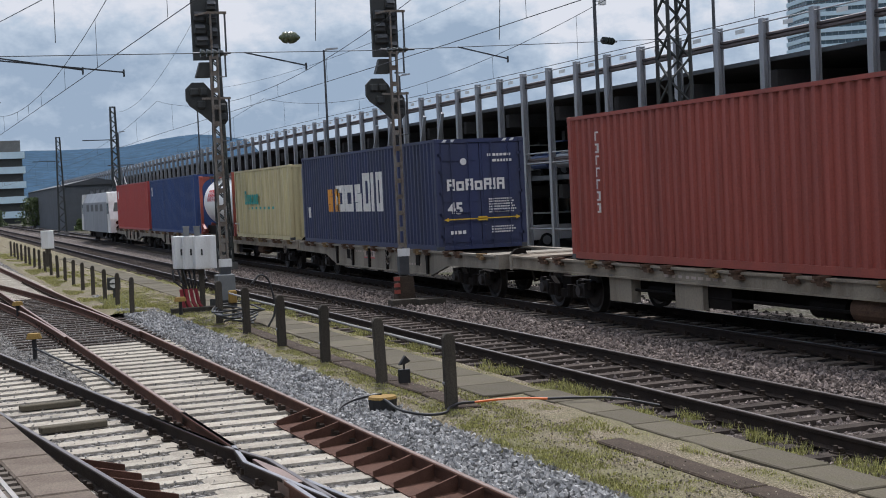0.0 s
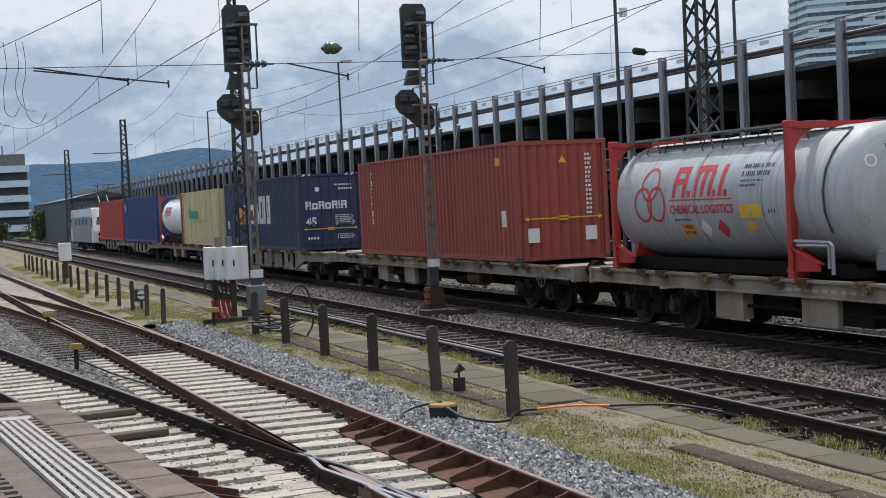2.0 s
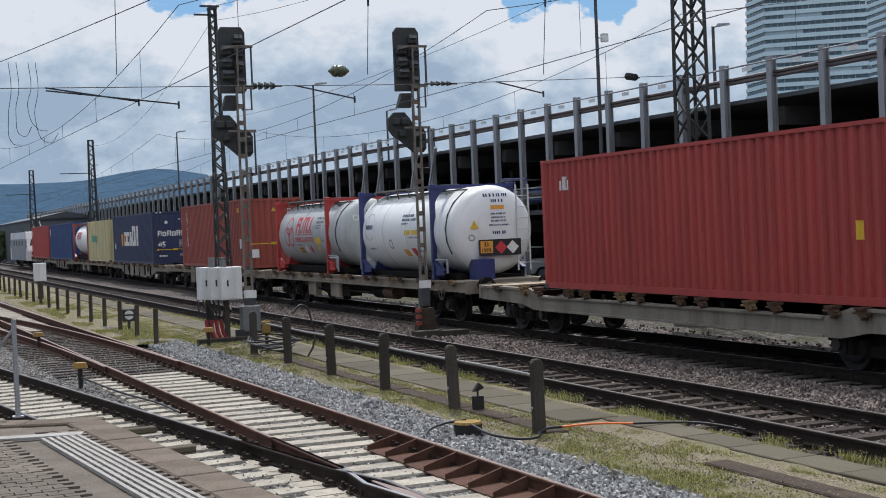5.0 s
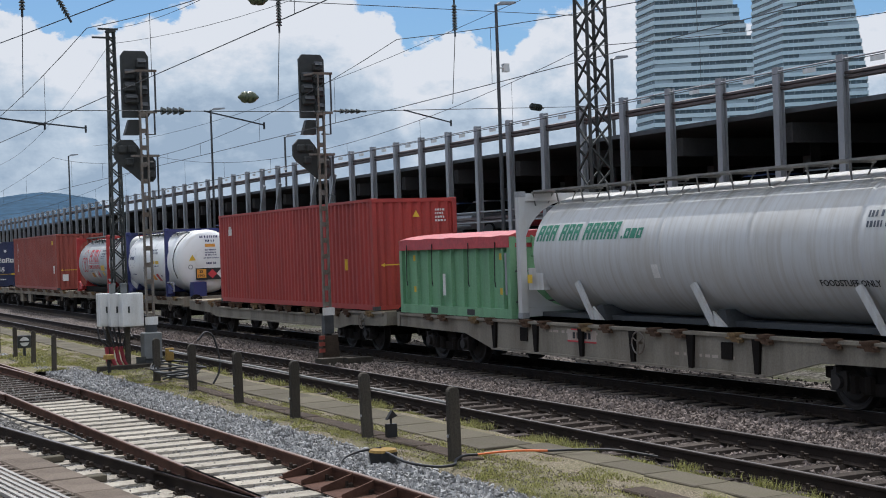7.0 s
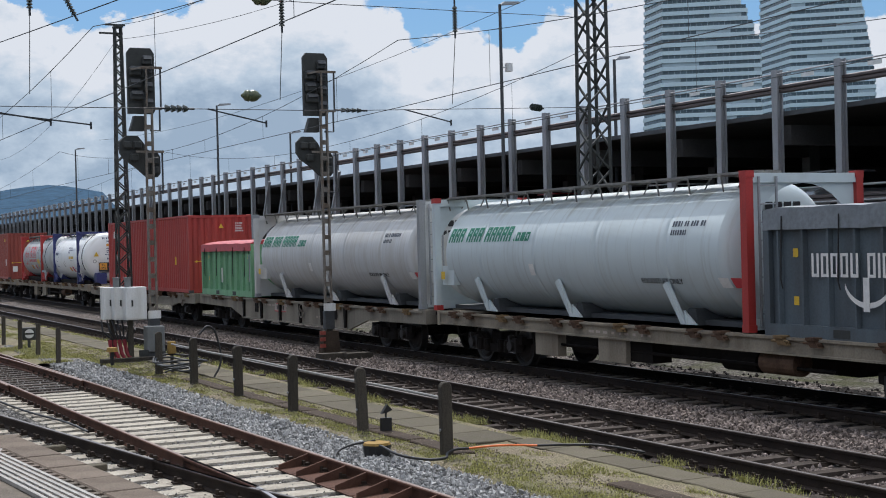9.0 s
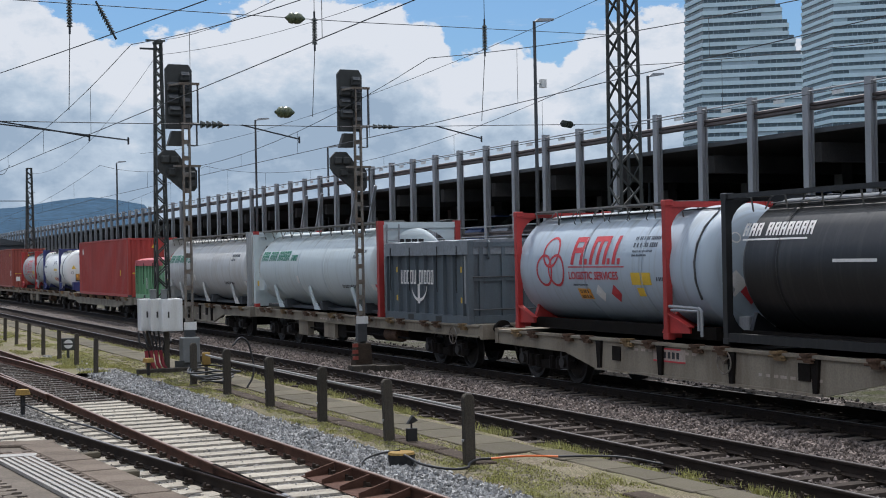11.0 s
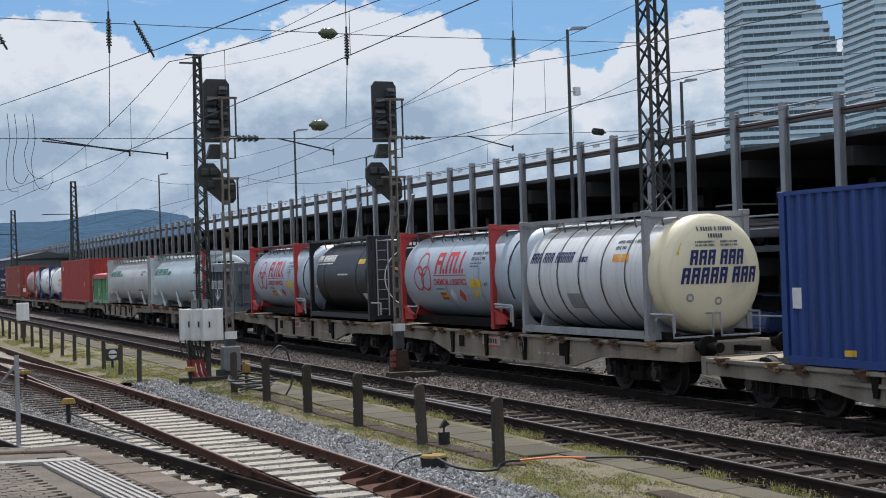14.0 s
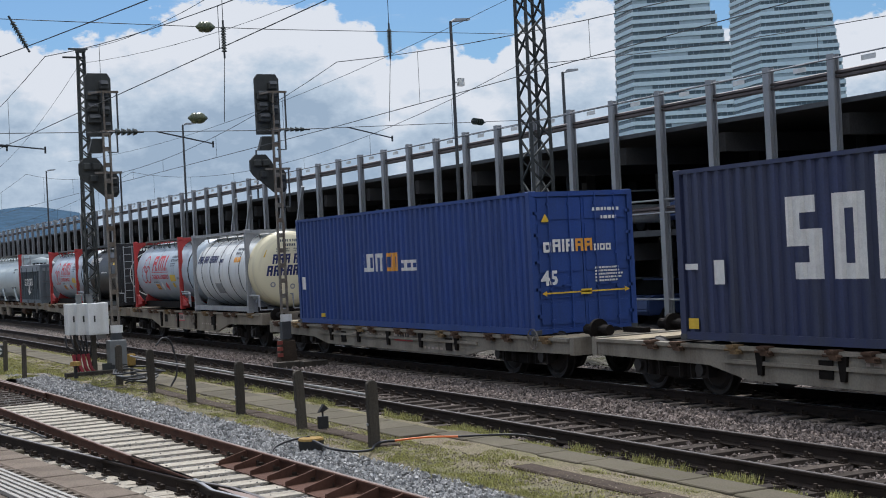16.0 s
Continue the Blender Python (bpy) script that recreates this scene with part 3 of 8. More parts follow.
def letters(parent, pattern, x, y, z, h, material, name="painted_mark", waved=True, lean=0.0, w=0.62, label="painted lettering shapes", stroke=0.23):
    """A brand mark as a row of plain blocks, reading towards -y. I: stroke, H: hollow block, U: open block, L: low block, o: low hollow block, blank: gap."""
    t = h * stroke
    for c in pattern:
        bm = B()
        wide = h * w if c not in "I|" else t
        hh = h if c in "IHUTB" else h * 0.72
        if c == " ":
            y -= h * 0.4
            continue
        if c in "I|":
            side_patch(bm, x, y - t, y, z, z + hh, waved, lean)
        elif c in "Ho":
            side_patch(bm, x, y - t, y, z, z + hh, waved, lean)
            side_patch(bm, x, y - wide, y - wide + t, z, z + hh, waved, lean)
            side_patch(bm, x, y - wide + t, y - t, z, z + t * 0.9, waved, 0)
            side_patch(bm, x, y - wide + t + lean, y - t + lean, z + hh - t * 0.9, z + hh, waved, 0)
        elif c in "Uu":
            side_patch(bm, x, y - t, y, z, z + hh, waved, lean)
            side_patch(bm, x, y - wide, y - wide + t, z, z + hh, waved, lean)
            side_patch(bm, x, y - wide + t, y - t, z, z + t, waved, 0)
        elif c == "T":
            side_patch(bm, x, y - wide / 2 - t / 2, y - wide / 2 + t / 2, z, z + hh - t, waved, 0)
            side_patch(bm, x, y - wide + lean, y + lean, z + hh - t, z + hh, waved, 0)
        elif c == "s":
            for k in range(3):
                side_patch(bm, x, y - wide + (0.06 * h if k == 2 else 0), y - (0.06 * h if k == 0 else 0), z + k * (hh - t) / 2, z + k * (hh - t) / 2 + t, waved, 0)
            side_patch(bm, x, y - t * 1.2, y, z + (hh + t) / 2, z + hh - t, waved, 0)
            side_patch(bm, x, y - wide, y - wide + t * 1.2, z + t, z + (hh - t) / 2, waved, 0)
        else:
            side_patch(bm, x, y - wide, y, z, z + hh, waved, lean)
        y -= wide + h * 0.13
        part(name, bm, material, parent, label)


def words(body, size, material, parent, m, name="lettering", label="", heavy=0.02):
    """Readable words in the built-in font as a thin mesh."""
    cu = bpy.data.curves.new(name, "FONT")
    cu.body, cu.size, cu.extrude, cu.resolution_u, cu.offset = body, size, 0.001, 2, size * heavy
    tmp = bpy.data.objects.new(name, cu)
    scene.collection.objects.link(tmp)
    me = bpy.data.meshes.new_from_object(tmp.evaluated_get(bpy.context.evaluated_depsgraph_get()))
    bpy.data.objects.remove(tmp)
    me.materials.clear()
    me.materials.append(material)
    return child(name, me, parent, m, label)


def on_side(x, y, z):
    """The pose of writing on the near side, reading towards -y."""
    return Matrix(((0, 0, -1, x), (-1, 0, 0, y), (0, 1, 0, z), (0, 0, 0, 1)))


def on_end(x, y, z):
    """The pose of writing on the rear end, reading towards +x."""
    return Matrix(((1, 0, 0, x), (0, 0, -1, y), (0, 1, 0, z), (0, 0, 0, 1)))


def end_patch(bm, y, x0, x1, z0, z1):
    put(bm, [(x0, y, z0), (x1, y, z0), (x1, y, z1), (x0, y, z1)], [(0, 1, 2, 3)])


def container(label, material, far, near, zb, h, w, doors=True, group="shipping containers", name="shipping_container"):
    """A box container with folded steel walls, corner posts, rails, castings and, on its rear, doors with lock rods. Its own space: y from 0 (rear) forwards, x from the near face."""
    L = far - near
    ob = riding(name, label, "container", near, zb, group)
    ob.location.x = XN
    bm = B()
    wall(bm, 0.012, 0.12, L - 0.12, 0.14, h - 0.07, -1)
    part("side_panel", bm, material, ob)
    bm = B()
    wall(bm, w - 0.012, 0.12, L - 0.12, 0.14, h - 0.09, 1)
    part("side_panel", bm, material, ob)
    bm = B()
    box(bm, 0.05, w - 0.05, L - 0.08, L - 0.04, 0.1, h - 0.05)
    part("front_end", bm, material, ob)
    bm = B()
    box(bm, 0.02, w - 0.02, 0.02, L - 0.02, h - 0.075, h - 0.03)
    part("roof", bm, material, ob)
    bm = B()
    box(bm, 0.04, w - 0.04, 0.05, L - 0.05, 0.03, 0.14)
    part("underframe", bm, material, ob)
    for x in (0.0, w - 0.06):
        bm = B()
        box(bm, x, x + 0.06, 0.16, L - 0.16, 0.02, 0.15)
        part("bottom_rail", bm, material, ob)
        bm = B()
        box(bm, x, x + 0.06, 0.16, L - 0.16, h - 0.075, h - 0.005)
        part("top_rail", bm, material, ob)
        for y in (0, L - 0.15):
            bm = B()
            box(bm, x if x == 0 else x - 0.06, x + 0.12 if x == 0 else x + 0.06, y, y + 0.15, 0.11, h - 0.11)
            part("corner_post", bm, material, ob)
            for z in (0, h - 0.118):
                bm = B()
                cx = x if x == 0 else w - 0.162
                box(bm, cx - 0.004, cx + 0.166, y - 0.006, y + 0.172, z, z + 0.118)
                bmesh.ops.bevel(bm, geom=bm.edges[:], offset=0.012, segments=1, affect="EDGES")
                part("corner_casting", bm, M["steel_dark"] if z == 0 else material, ob)
    for z in (0.02, h - 0.11):
        bm = B()
        box(bm, 0.16, w - 0.16, 0.0, 0.10, z, z + 0.1)
        part("end_sill", bm, material, ob)
    if doors:
        for k in (0, 1):
            d = B()
            x0, x1 = (0.13, w / 2 - 0.008) if k == 0 else (w / 2 + 0.008, w - 0.13)
            box(d, x0, x1, 0.045, 0.075, 0.13, h - 0.12)
            door = part("door", d, material, ob)
            for i in range(5):
                z = 0.13 + (h - 0.25) * (i + 0.08) / 5
                d = B()
                box(d, x0 + 0.06, x1 - 0.06, 0.025, 0.045, z + 0.03, z + (h - 0.25) / 5 - 0.07)
                part("pressed_field", d, material, door)
            for f in (0.28, 0.72):
                bm = B()
                x = x0 + (x1 - x0) * f
                rod(bm, (x, 0.0, 0.06), (x, 0.0, h - 0.05), 0.017, 8)
                for z in (0.25, 0.9, 1.6, h - 0.3):
                    box(bm, x - 0.04, x + 0.04, -0.015, 0.03, z, z + 0.06)
                bar(bm, (x, -0.03, 1.0), (x + (0.28 if f < 0.5 else -0.28), -0.03, 0.98), 0.03)
                part("lock_rod", bm, material, door, "painted lock rod with handle")
            for z in (0.35, 0.9, 1.45, 2.0, 2.45):
                bm = B()
                xx = x0 if k == 0 else x1
                box(bm, xx - 0.06, xx + 0.06, 0.0, 0.05, z, z + 0.07)
                part("hinge", bm, material, door)
    else:
        bm = B()
        n = 8
        p = (w - 0.30) / n
        line = [(0.12, 0.062)]
        for i in range(n):
            x = 0.15 + p * i
            line += [(x, 0.062), (x + p * 0.25, 0.015), (x + p * 0.62, 0.015), (x + p * 0.87, 0.062)]
        line += [(w - 0.12, 0.062), (w - 0.12, 0.08), (0.12, 0.08)]
        extrude(bm, line, "z", 0.12, h - 0.1)
        part("rear_end", bm, material, ob)
    return ob


def arc(cx, cz, r, a0, a1, n=24):
    return [(cx + r * math.sin(a0 + (a1 - a0) * i / n), cz + r * math.cos(a0 + (a1 - a0) * i / n)) for i in range(n + 1)]


def barrel(parent, material, r, y0, y1, cz, cx, dome=0.42, bands=(), label="", rib=None):
    """A lying pressure vessel with dished ends, and shallow bands round it."""
    seg = 48
    prof = [(y0 + dome * (1 - math.sqrt(max(0.0, 1 - (k / 9) ** 2.6))), max(0.002, r * (k / 9))) for k in range(10)]
    marks = []
    for b in sorted(bands):
        marks += [(b - 0.12, r), (b - 0.05, r), (b - 0.03, r - 0.012), (b + 0.03, r - 0.012), (b + 0.05, r), (b + 0.12, r)]
    prof += [(y0 + dome + 0.02, r), (y0 + dome + 0.14, r)] + marks + [(y1 - dome - 0.14, r), (y1 - dome - 0.02, r)]
    prof += [(y1 - dome * (1 - math.sqrt(max(0.0, 1 - (k / 9) ** 2.6))), max(0.002, r * (k / 9))) for k in range(9, -1, -1)]
    bm = B()
    rings = [[bm.verts.new((cx + q * math.sin(2 * math.pi * i / seg), y, cz + q * math.cos(2 * math.pi * i / seg))) for i in range(seg)] for y, q in prof]
    for a, b in zip(rings, rings[1:]):
        for i in range(seg):
            bm.faces.new((a[i], a[(i + 1) % seg], b[(i + 1) % seg], b[i]))
    return part("barrel", bm, material, parent, label, smooth=True)


def walkway(parent, x, y0, y1, z, w=0.45, posts=True):
    bm = B()
    for i in range(3):
        box(bm, x + i * w / 3 + 0.01, x + (i + 1) * w / 3 - 0.01, y0, y1, z, z + 0.035)
    n = int((y1 - y0) / 0.9)
    for i in range(n + 1):
        y = y0 + (y1 - y0) * i / n
        bar(bm, (x - 0.02, y, z - 0.01), (x + w + 0.02, y, z - 0.01), 0.04)
        bar(bm, (x, y, z), (x + 0.1, y + 0.06, z - 0.28), 0.025)
        bar(bm, (x + w, y, z), (x + w - 0.1, y + 0.06, z - 0.24), 0.025)
    part("walkway", bm, M["grating"], parent, "galvanised grating walkway on top")


def ladder(parent, x, y, z0, z1, w=0.36, material=None):
    bm = B()
    for s in (0, w):
        bar(bm, (x + s, y, z0), (x + s, y, z1), 0.035)
    z = z0 + 0.2
    while z < z1:
        rod(bm, (x, y, z), (x + w, y, z), 0.014, 6)
        z += 0.3
    part("ladder", bm, material or M["steel"], parent, "steel access ladder")


def end_frame(parent, material, y, w, h, style, facing, t=0.125):
    """One portal frame of a tank container: corner posts, cross beams, braces and castings."""
    bm = B()
    y0, y1 = y - t / 2, y + t / 2
    for x in (0, w - t):
        box(bm, x, x + t, y0, y1, 0.1, h - 0.1)
    box(bm, t, w - t, y0, y1, h - 0.14, h - 0.03)
    box(bm, t, w - t, y0, y1, 0.03, 0.16)
    g = 0.50
    for x, s in ((t, 1), (w - t, -1)):
        for zc, v in ((h - 0.14, -1), (0.16, 1)):
            bow = [(x + s * g * (1 - math.cos(q * math.pi / 12)), zc + v * g * (1 - math.sin(q * math.pi / 12))) for q in range(7)]
            extrude(bm, [(x, zc)] + bow, "y", y0 + 0.03, y1 - 0.03)
        if style == "saddle":
            xa, xb = x - s * t, x
            lo, hi = min(xa, xb), max(xa, xb)
            extrude(bm, [(y, 0.12), (y + facing * 0.72, 0.14), (y + facing * 0.72, 0.24), (y, 0.50)], "x", lo + 0.045, hi - 0.045)
            bar(bm, ((lo + hi) / 2, y, 0.51), ((lo + hi) / 2, y + facing * 0.74, 0.25), t, 0.03)
            extrude(bm, [(y, 0.10), (y - facing * 0.20, 0.12), (y, 0.34)], "x", lo + 0.045, hi - 0.045)
    fr = part("end_frame", bm, material, parent)
    for x in (0, w - 0.162):
        for z in (0, h - 0.118):
            bm = B()
            box(bm, x - 0.004, x + 0.166, y - 0.09, y + 0.09, z, z + 0.118)
            bmesh.ops.bevel(bm, geom=bm.edges[:], offset=0.012, segments=1, affect="EDGES")
            part("corner_casting", bm, material, fr)


def tank(label, material, frame_mat, far, near, zb, h=2.59, w=2.44, r=1.14, over_far=0.0, over_near=0.0, style="saddle", bands=(), side_rails=False, cz=None, walk_on=True, group="tank containers", name="tank_container", dome=0.42, seam=0.012, seam_mat=None):
    """A tank container: vessel, portal frames, walkway, cradle and rails. Its own space: y from 0 (rear frame) forwards."""
    L = far - near
    ob = riding(name, label, "tank container", near, zb, group)
    ob.location.x = XN
    cz = cz or h - r - 0.10
    barrel(ob, material, r, 0.12 - over_near, L - 0.12 + over_far, cz, w / 2, dome, bands)
    end_frame(ob, frame_mat, 0.08, w, h, style, -1)
    end_frame(ob, frame_mat, L - 0.08, w, h, style, -1)
    for y in (0.35, L - 0.35):
        bm = B()
        extrude(bm, [(w / 2 - 0.95, 0.12), (w / 2 + 0.95, 0.12), (w / 2 + 0.8, 0.55), (w / 2 + 0.4, cz - r + 0.08), (w / 2 - 0.4, cz - r + 0.08), (w / 2 - 0.8, 0.55)], "y", y - 0.05, y + 0.05)
        part("cradle", bm, frame_mat, ob)
    # Base frame as black boxes that stand in for shade below the shell.
    bm = B()
    for x in (0.32, w - 0.44):
        box(bm, x, x + 0.12, 0.1 - over_near * 0.8, L - 0.1 + over_far * 0.6, 0.02, max(0.12, cz - r * 0.95))
    box(bm, 0.44, w - 0.44, 0.12 - over_near * 0.8, L - 0.12 + over_far * 0.6, 0.02, max(0.10, cz - r - 0.03))
    part("base_shade_frame", bm, M["bogie"], ob, "base frame painted black for the shade under the shell")
    if side_rails:
        for x in (0.0, w - 0.12):
            bm = B()
            box(bm, x, x + 0.12, 0.16, L - 0.16, 0.05, 0.2)
            part("side_rail", bm, frame_mat, ob)
            bm = B()
            box(bm, x + 0.02, x + 0.10, 0.16, L - 0.16, h - 0.1, h - 0.02)
            part("side_rail", bm, frame_mat, ob)
    if walk_on:
        walkway(ob, w / 2 - 0.75, 0.2, L - 0.2, h - 0.04)
    bm = B()
    path_rod(bm, [(0.05, -0.05, 0.55), (0.02, -0.95, 0.55), (0.02, -0.95, 0.2)], 0.03)
    path_rod(bm, [(w / 2 + r * 0.55, 0.3, cz - r * 0.8), (w / 2 - r * 0.4, L * 0.3, cz + r * 0.93), (w / 2 - r * 0.4, L - 0.4, cz + r * 0.93)], 0.012)
    part("pipework", bm, M["steel"], ob, "steam pipes and hand rail")
    if style == "saddle":
        bm = B()
        rr = r + 0.02
        for q, y in ((0, -over_near * 0.55),):
            pts = [(w / 2 - rr * math.sin(a), L * 0.86, cz + rr * math.cos(a)) for a in (0.42,)] + [(w / 2 - rr * math.sin(0.42), L * 0.3, cz + rr * math.cos(0.42)), (w / 2 - rr * math.sin(0.42), y + 0.1, cz + rr * math.cos(0.42))]
            pts += [(w / 2 - rr * math.sin(a), y, cz + rr * math.cos(a)) for a in (0.6, 0.9, 1.2, 1.5, 1.8, 2.1)]
            path_rod(bm, pts, 0.02, 6)
        part("drain_hose", bm, M["steel_dark"], ob, "dark drain hose clipped to the shell")
    for y in bands:
        bm = B()
        n = 48
        inner = [[bm.verts.new((w / 2 + q * math.sin(2 * math.pi * i / n), y + e, cz + q * math.cos(2 * math.pi * i / n))) for i in range(n)] for e, q in ((-seam, r + 0.001), (-seam * 0.7, r + 0.008), (seam * 0.7, r + 0.008), (seam, r + 0.001))]
        for a, b in zip(inner, inner[1:]):
            for i in range(n):
                bm.faces.new((a[i], a[(i + 1) % n], b[(i + 1) % n], b[i]))
        part("shell_band", bm, seam_mat or material, ob, "narrow band round the shell", True)
    return ob


def label_bars(parent, x, y, z, rows, material, w=0.5, size=0.06, r=None, cz=0.0):
    """Small print that cannot be read: rows of short bars; on a barrel they follow its curve."""
    bm = B()
    for k in range(rows):
        a = y
        zz = z - k * size * 1.7
        while a > y - w * random.uniform(0.75, 1.0):
            l = size * random.uniform(0.6, 1.6)
            side_patch(bm, x, a - l, a, zz, zz + size, False)
            a -= l + size * 0.4
    return part("small_print", bm, material, parent, "unreadable small print")


def barrel_patch(parent, w, r, cz, a0, a1, b0, b1, material, name="label_panel", label="", lift=0.006, skew=0.0):
    """A panel stuck on the near flank of a vessel: y from a0 to a1, angles above the horizontal from b0 to b1 degrees."""
    bm = B()
    barrel_strip(bm, w, r, cz, a0, a1, b0, b1, lift, skew)
    return part(name, bm, material, parent, label)


def barrel_strip(bm, w, r, cz, a0, a1, b0, b1, lift=0.006, skew=0.0):
    n = max(1, int(abs(b1 - b0) / 4))
    lo, hi = [], []
    for i in range(n + 1):
        f = i / n
        b = radians(b0 + (b1 - b0) * f)
        x, z = w / 2 - (r + lift) * math.cos(b), cz + (r + lift) * math.sin(b)
        lo.append(bm.verts.new((x, a0 + skew * f, z)))
        hi.append(bm.verts.new((x, a1 + skew * f, z)))
    for i in range(n):
        bm.faces.new((lo[i], hi[i], hi[i + 1], lo[i + 1]))


def barrel_letters(parent, w, r, cz, pattern, y, b, h, material, lean=0.0, wide=0.62, label="painted lettering shapes"):
    """A brand mark on a vessel as plain blocks, reading towards -y; h in metres along the curve, b degrees at the foot."""
    t = h * 0.2
    deg = math.degrees(1 / r)
    for c in pattern:
        bm = B()
        if c == " ":
            y -= h * 0.4
            continue
        low = c in "oLs"
        hh = (h * 0.72 if low else h) * deg
        ww = t if c == "I" else (t * 0.9 if c == "." else h * wide)
        if c == ".":
            barrel_strip(bm, w, r, cz, y, y - ww, b, b + t * deg)
        elif c == "I":
            barrel_strip(bm, w, r, cz, y, y - ww, b, b + hh, skew=lean)
        elif c in "Ho":
            barrel_strip(bm, w, r, cz, y, y - t, b, b + hh, skew=lean)
            barrel_strip(bm, w, r, cz, y - ww + t, y - ww, b, b + hh, skew=lean)
            e = 0.001
            barrel_strip(bm, w, r, cz, y - t + lean, y - ww + t + lean, b + hh - t * deg, b + hh, 0.006 + e)
            if c == "o":
                barrel_strip(bm, w, r, cz, y - t, y - ww + t, b, b + t * deg, 0.006 + e)
            else:
                barrel_strip(bm, w, r, cz, y - t + lean / 2, y - ww + t + lean / 2, b + hh / 2 - t * deg / 2, b + hh / 2 + t * deg / 2, 0.006 + e)
        elif c == "M":
            for q in (0, 0.42, 0.84):
                barrel_strip(bm, w, r, cz, y - ww * 1.3 * q, y - ww * 1.3 * q - t, b, b + hh - t * deg, skew=lean)
            ww *= 1.3
            barrel_strip(bm, w, r, cz, y + lean, y - ww + lean, b + hh - t * deg, b + hh)
        else:
            barrel_strip(bm, w, r, cz, y, y - ww, b, b + hh, skew=lean)
        y -= ww + h * 0.13
        part("painted_mark", bm, material, parent, label)


def barrel_ring(bm, w, r, cz, y, b, rad, t):
    """A painted ring on the near flank, centred at y and b degrees."""
    n = 28
    deg = math.degrees(1 / r)
    rows = []
    for i in range(n):
        a = 2 * math.pi * i / n
        pair = []
        for q in (rad - t, rad):
            bb = radians(b + q * math.sin(a) * deg)
            pair.append(bm.verts.new((w / 2 - (r + 0.006) * math.cos(bb), y + q * math.cos(a), cz + (r + 0.006) * math.sin(bb))))
        rows.append(pair)
    for i in range(n):
        p, q = rows[i], rows[(i + 1) % n]
        bm.faces.new((p[0], q[0], q[1], p[1]))


# Wagons -------------------------------------------------------------
def bogie_meshes():
    bm = B()
    for s in (-1, 1):
        x = s * 1.0
        extrude(bm, [(-1.25, 0.50), (-1.25, 0.66), (-0.7, 0.70), (-0.35, 0.46), (0.35, 0.46), (0.7, 0.70), (1.25, 0.66), (1.25, 0.50), (0.75, 0.42), (0.4, 0.28), (-0.4, 0.28), (-0.75, 0.42)], "x", x - 0.06, x + 0.06)
        for y in (-0.62, -0.3, 0.3, 0.62):
            rod(bm, (x + s * 0.05, y, 0.30), (x + s * 0.05, y, 0.56), 0.09, 8)
    box(bm, -1.0, 1.0, -0.22, 0.22, 0.42, 0.72)
    for y in (-1.2, 1.2):
        box(bm, -1.0, 1.0, y - 0.06, y + 0.06, 0.5, 0.62)
    frame_me = mesh_of("bogie_frame", bm, M["bogie"])
    bm = B()
    seg = 28
    rings = [(-0.07, 0.05), (-0.07, 0.30), (-0.03, 0.36), (-0.065, 0.40), (-0.065, 0.455), (0.065, 0.46), (0.085, 0.49), (0.085, 0.40), (0.03, 0.36), (0.06, 0.25), (0.06, 0.05)]
    loops = [[bm.verts.new((a, q * math.cos(2 * math.pi * i / seg), q * math.sin(2 * math.pi * i / seg))) for i in range(seg)] for a, q in rings]
    for a, b in zip(loops, loops[1:]):
        for i in range(seg):
            bm.faces.new((a[i], a[(i + 1) % seg], b[(i + 1) % seg], b[i]))
    bm.faces.new(loops[0])
    bm.faces.new(loops[-1][::-1])
    wheel_me = mesh_of("wheel", bm, M["wheel"])
    bm = B()
    rod(bm, (-1.08, 0, 0.46), (1.08, 0, 0.46), 0.075, 10)
    axle_me = mesh_of("axle", bm, M["bogie"])
    bm = B()
    box(bm, -0.09, 0.09, -0.17, 0.17, 0.32, 0.62)
    rod(bm, (-0.16, 0, 0.46), (0.16, 0, 0.46), 0.11, 12)
    box(bm, -0.165, 0.165, -0.03, 0.03, 0.60, 0.68)
    box_me = mesh_of("axle_box", bm, M["wheel"])
    return frame_me, wheel_me, axle_me, box_me


BOGIE = bogie_meshes()


def bogie(parent, y):
    f = child("bogie", BOGIE[0], parent, pose(0, y, 0))
    for dy in (-0.9, 0.9):
        child("axle", BOGIE[2], f, pose(0, dy, 0))
        for s in (-1, 1):
            child("wheel", BOGIE[1], f, pose(s * 0.75, dy, 0.46, 0, 0, 180 if s > 0 else 0))
            child("axle_box", BOGIE[3], f, pose(s * 1.03, dy, 0))


def buffer_gear(parent, L, material, top=1.14):
    for y, s in ((0, -1), (L, 1)):
        bm = B()
        box(bm, -1.25, 1.25, y - 0.08, y + 0.08, top - 0.34, top)
        part("head_stock", bm, material, parent)
        for x in (-0.875, 0.875):
            bm = B()
            rod(bm, (x, y, 1.03), (x, y + s * 0.22, 1.03), 0.10, 12)
            rod(bm, (x, y + s * 0.22, 1.03), (x, y + s * 0.36, 1.03), 0.075, 12)
            rod(bm, (x, y + s * 0.36, 1.03), (x, y + s * 0.40, 1.03), 0.21, 18)
            part("buffer", bm, M["bogie"], parent, "greasy side buffer")
        bm = B()
        path_rod(bm, [(-0.45, y + s * 0.05, 0.85), (-0.42, y + s * 0.22, 0.45), (-0.3, y + s * 0.34, 0.5)], 0.035)
        path_rod(bm, [(0.3, y + s * 0.05, 0.85), (0.28, y + s * 0.22, 0.42), (0.2, y + s * 0.34, 0.5)], 0.035)
        box(bm, -0.08, 0.08, y + s * 0.05, y + s * 0.4, 0.92, 1.02)
        part("coupling", bm, M["bogie"], parent, "screw coupling and air hoses")


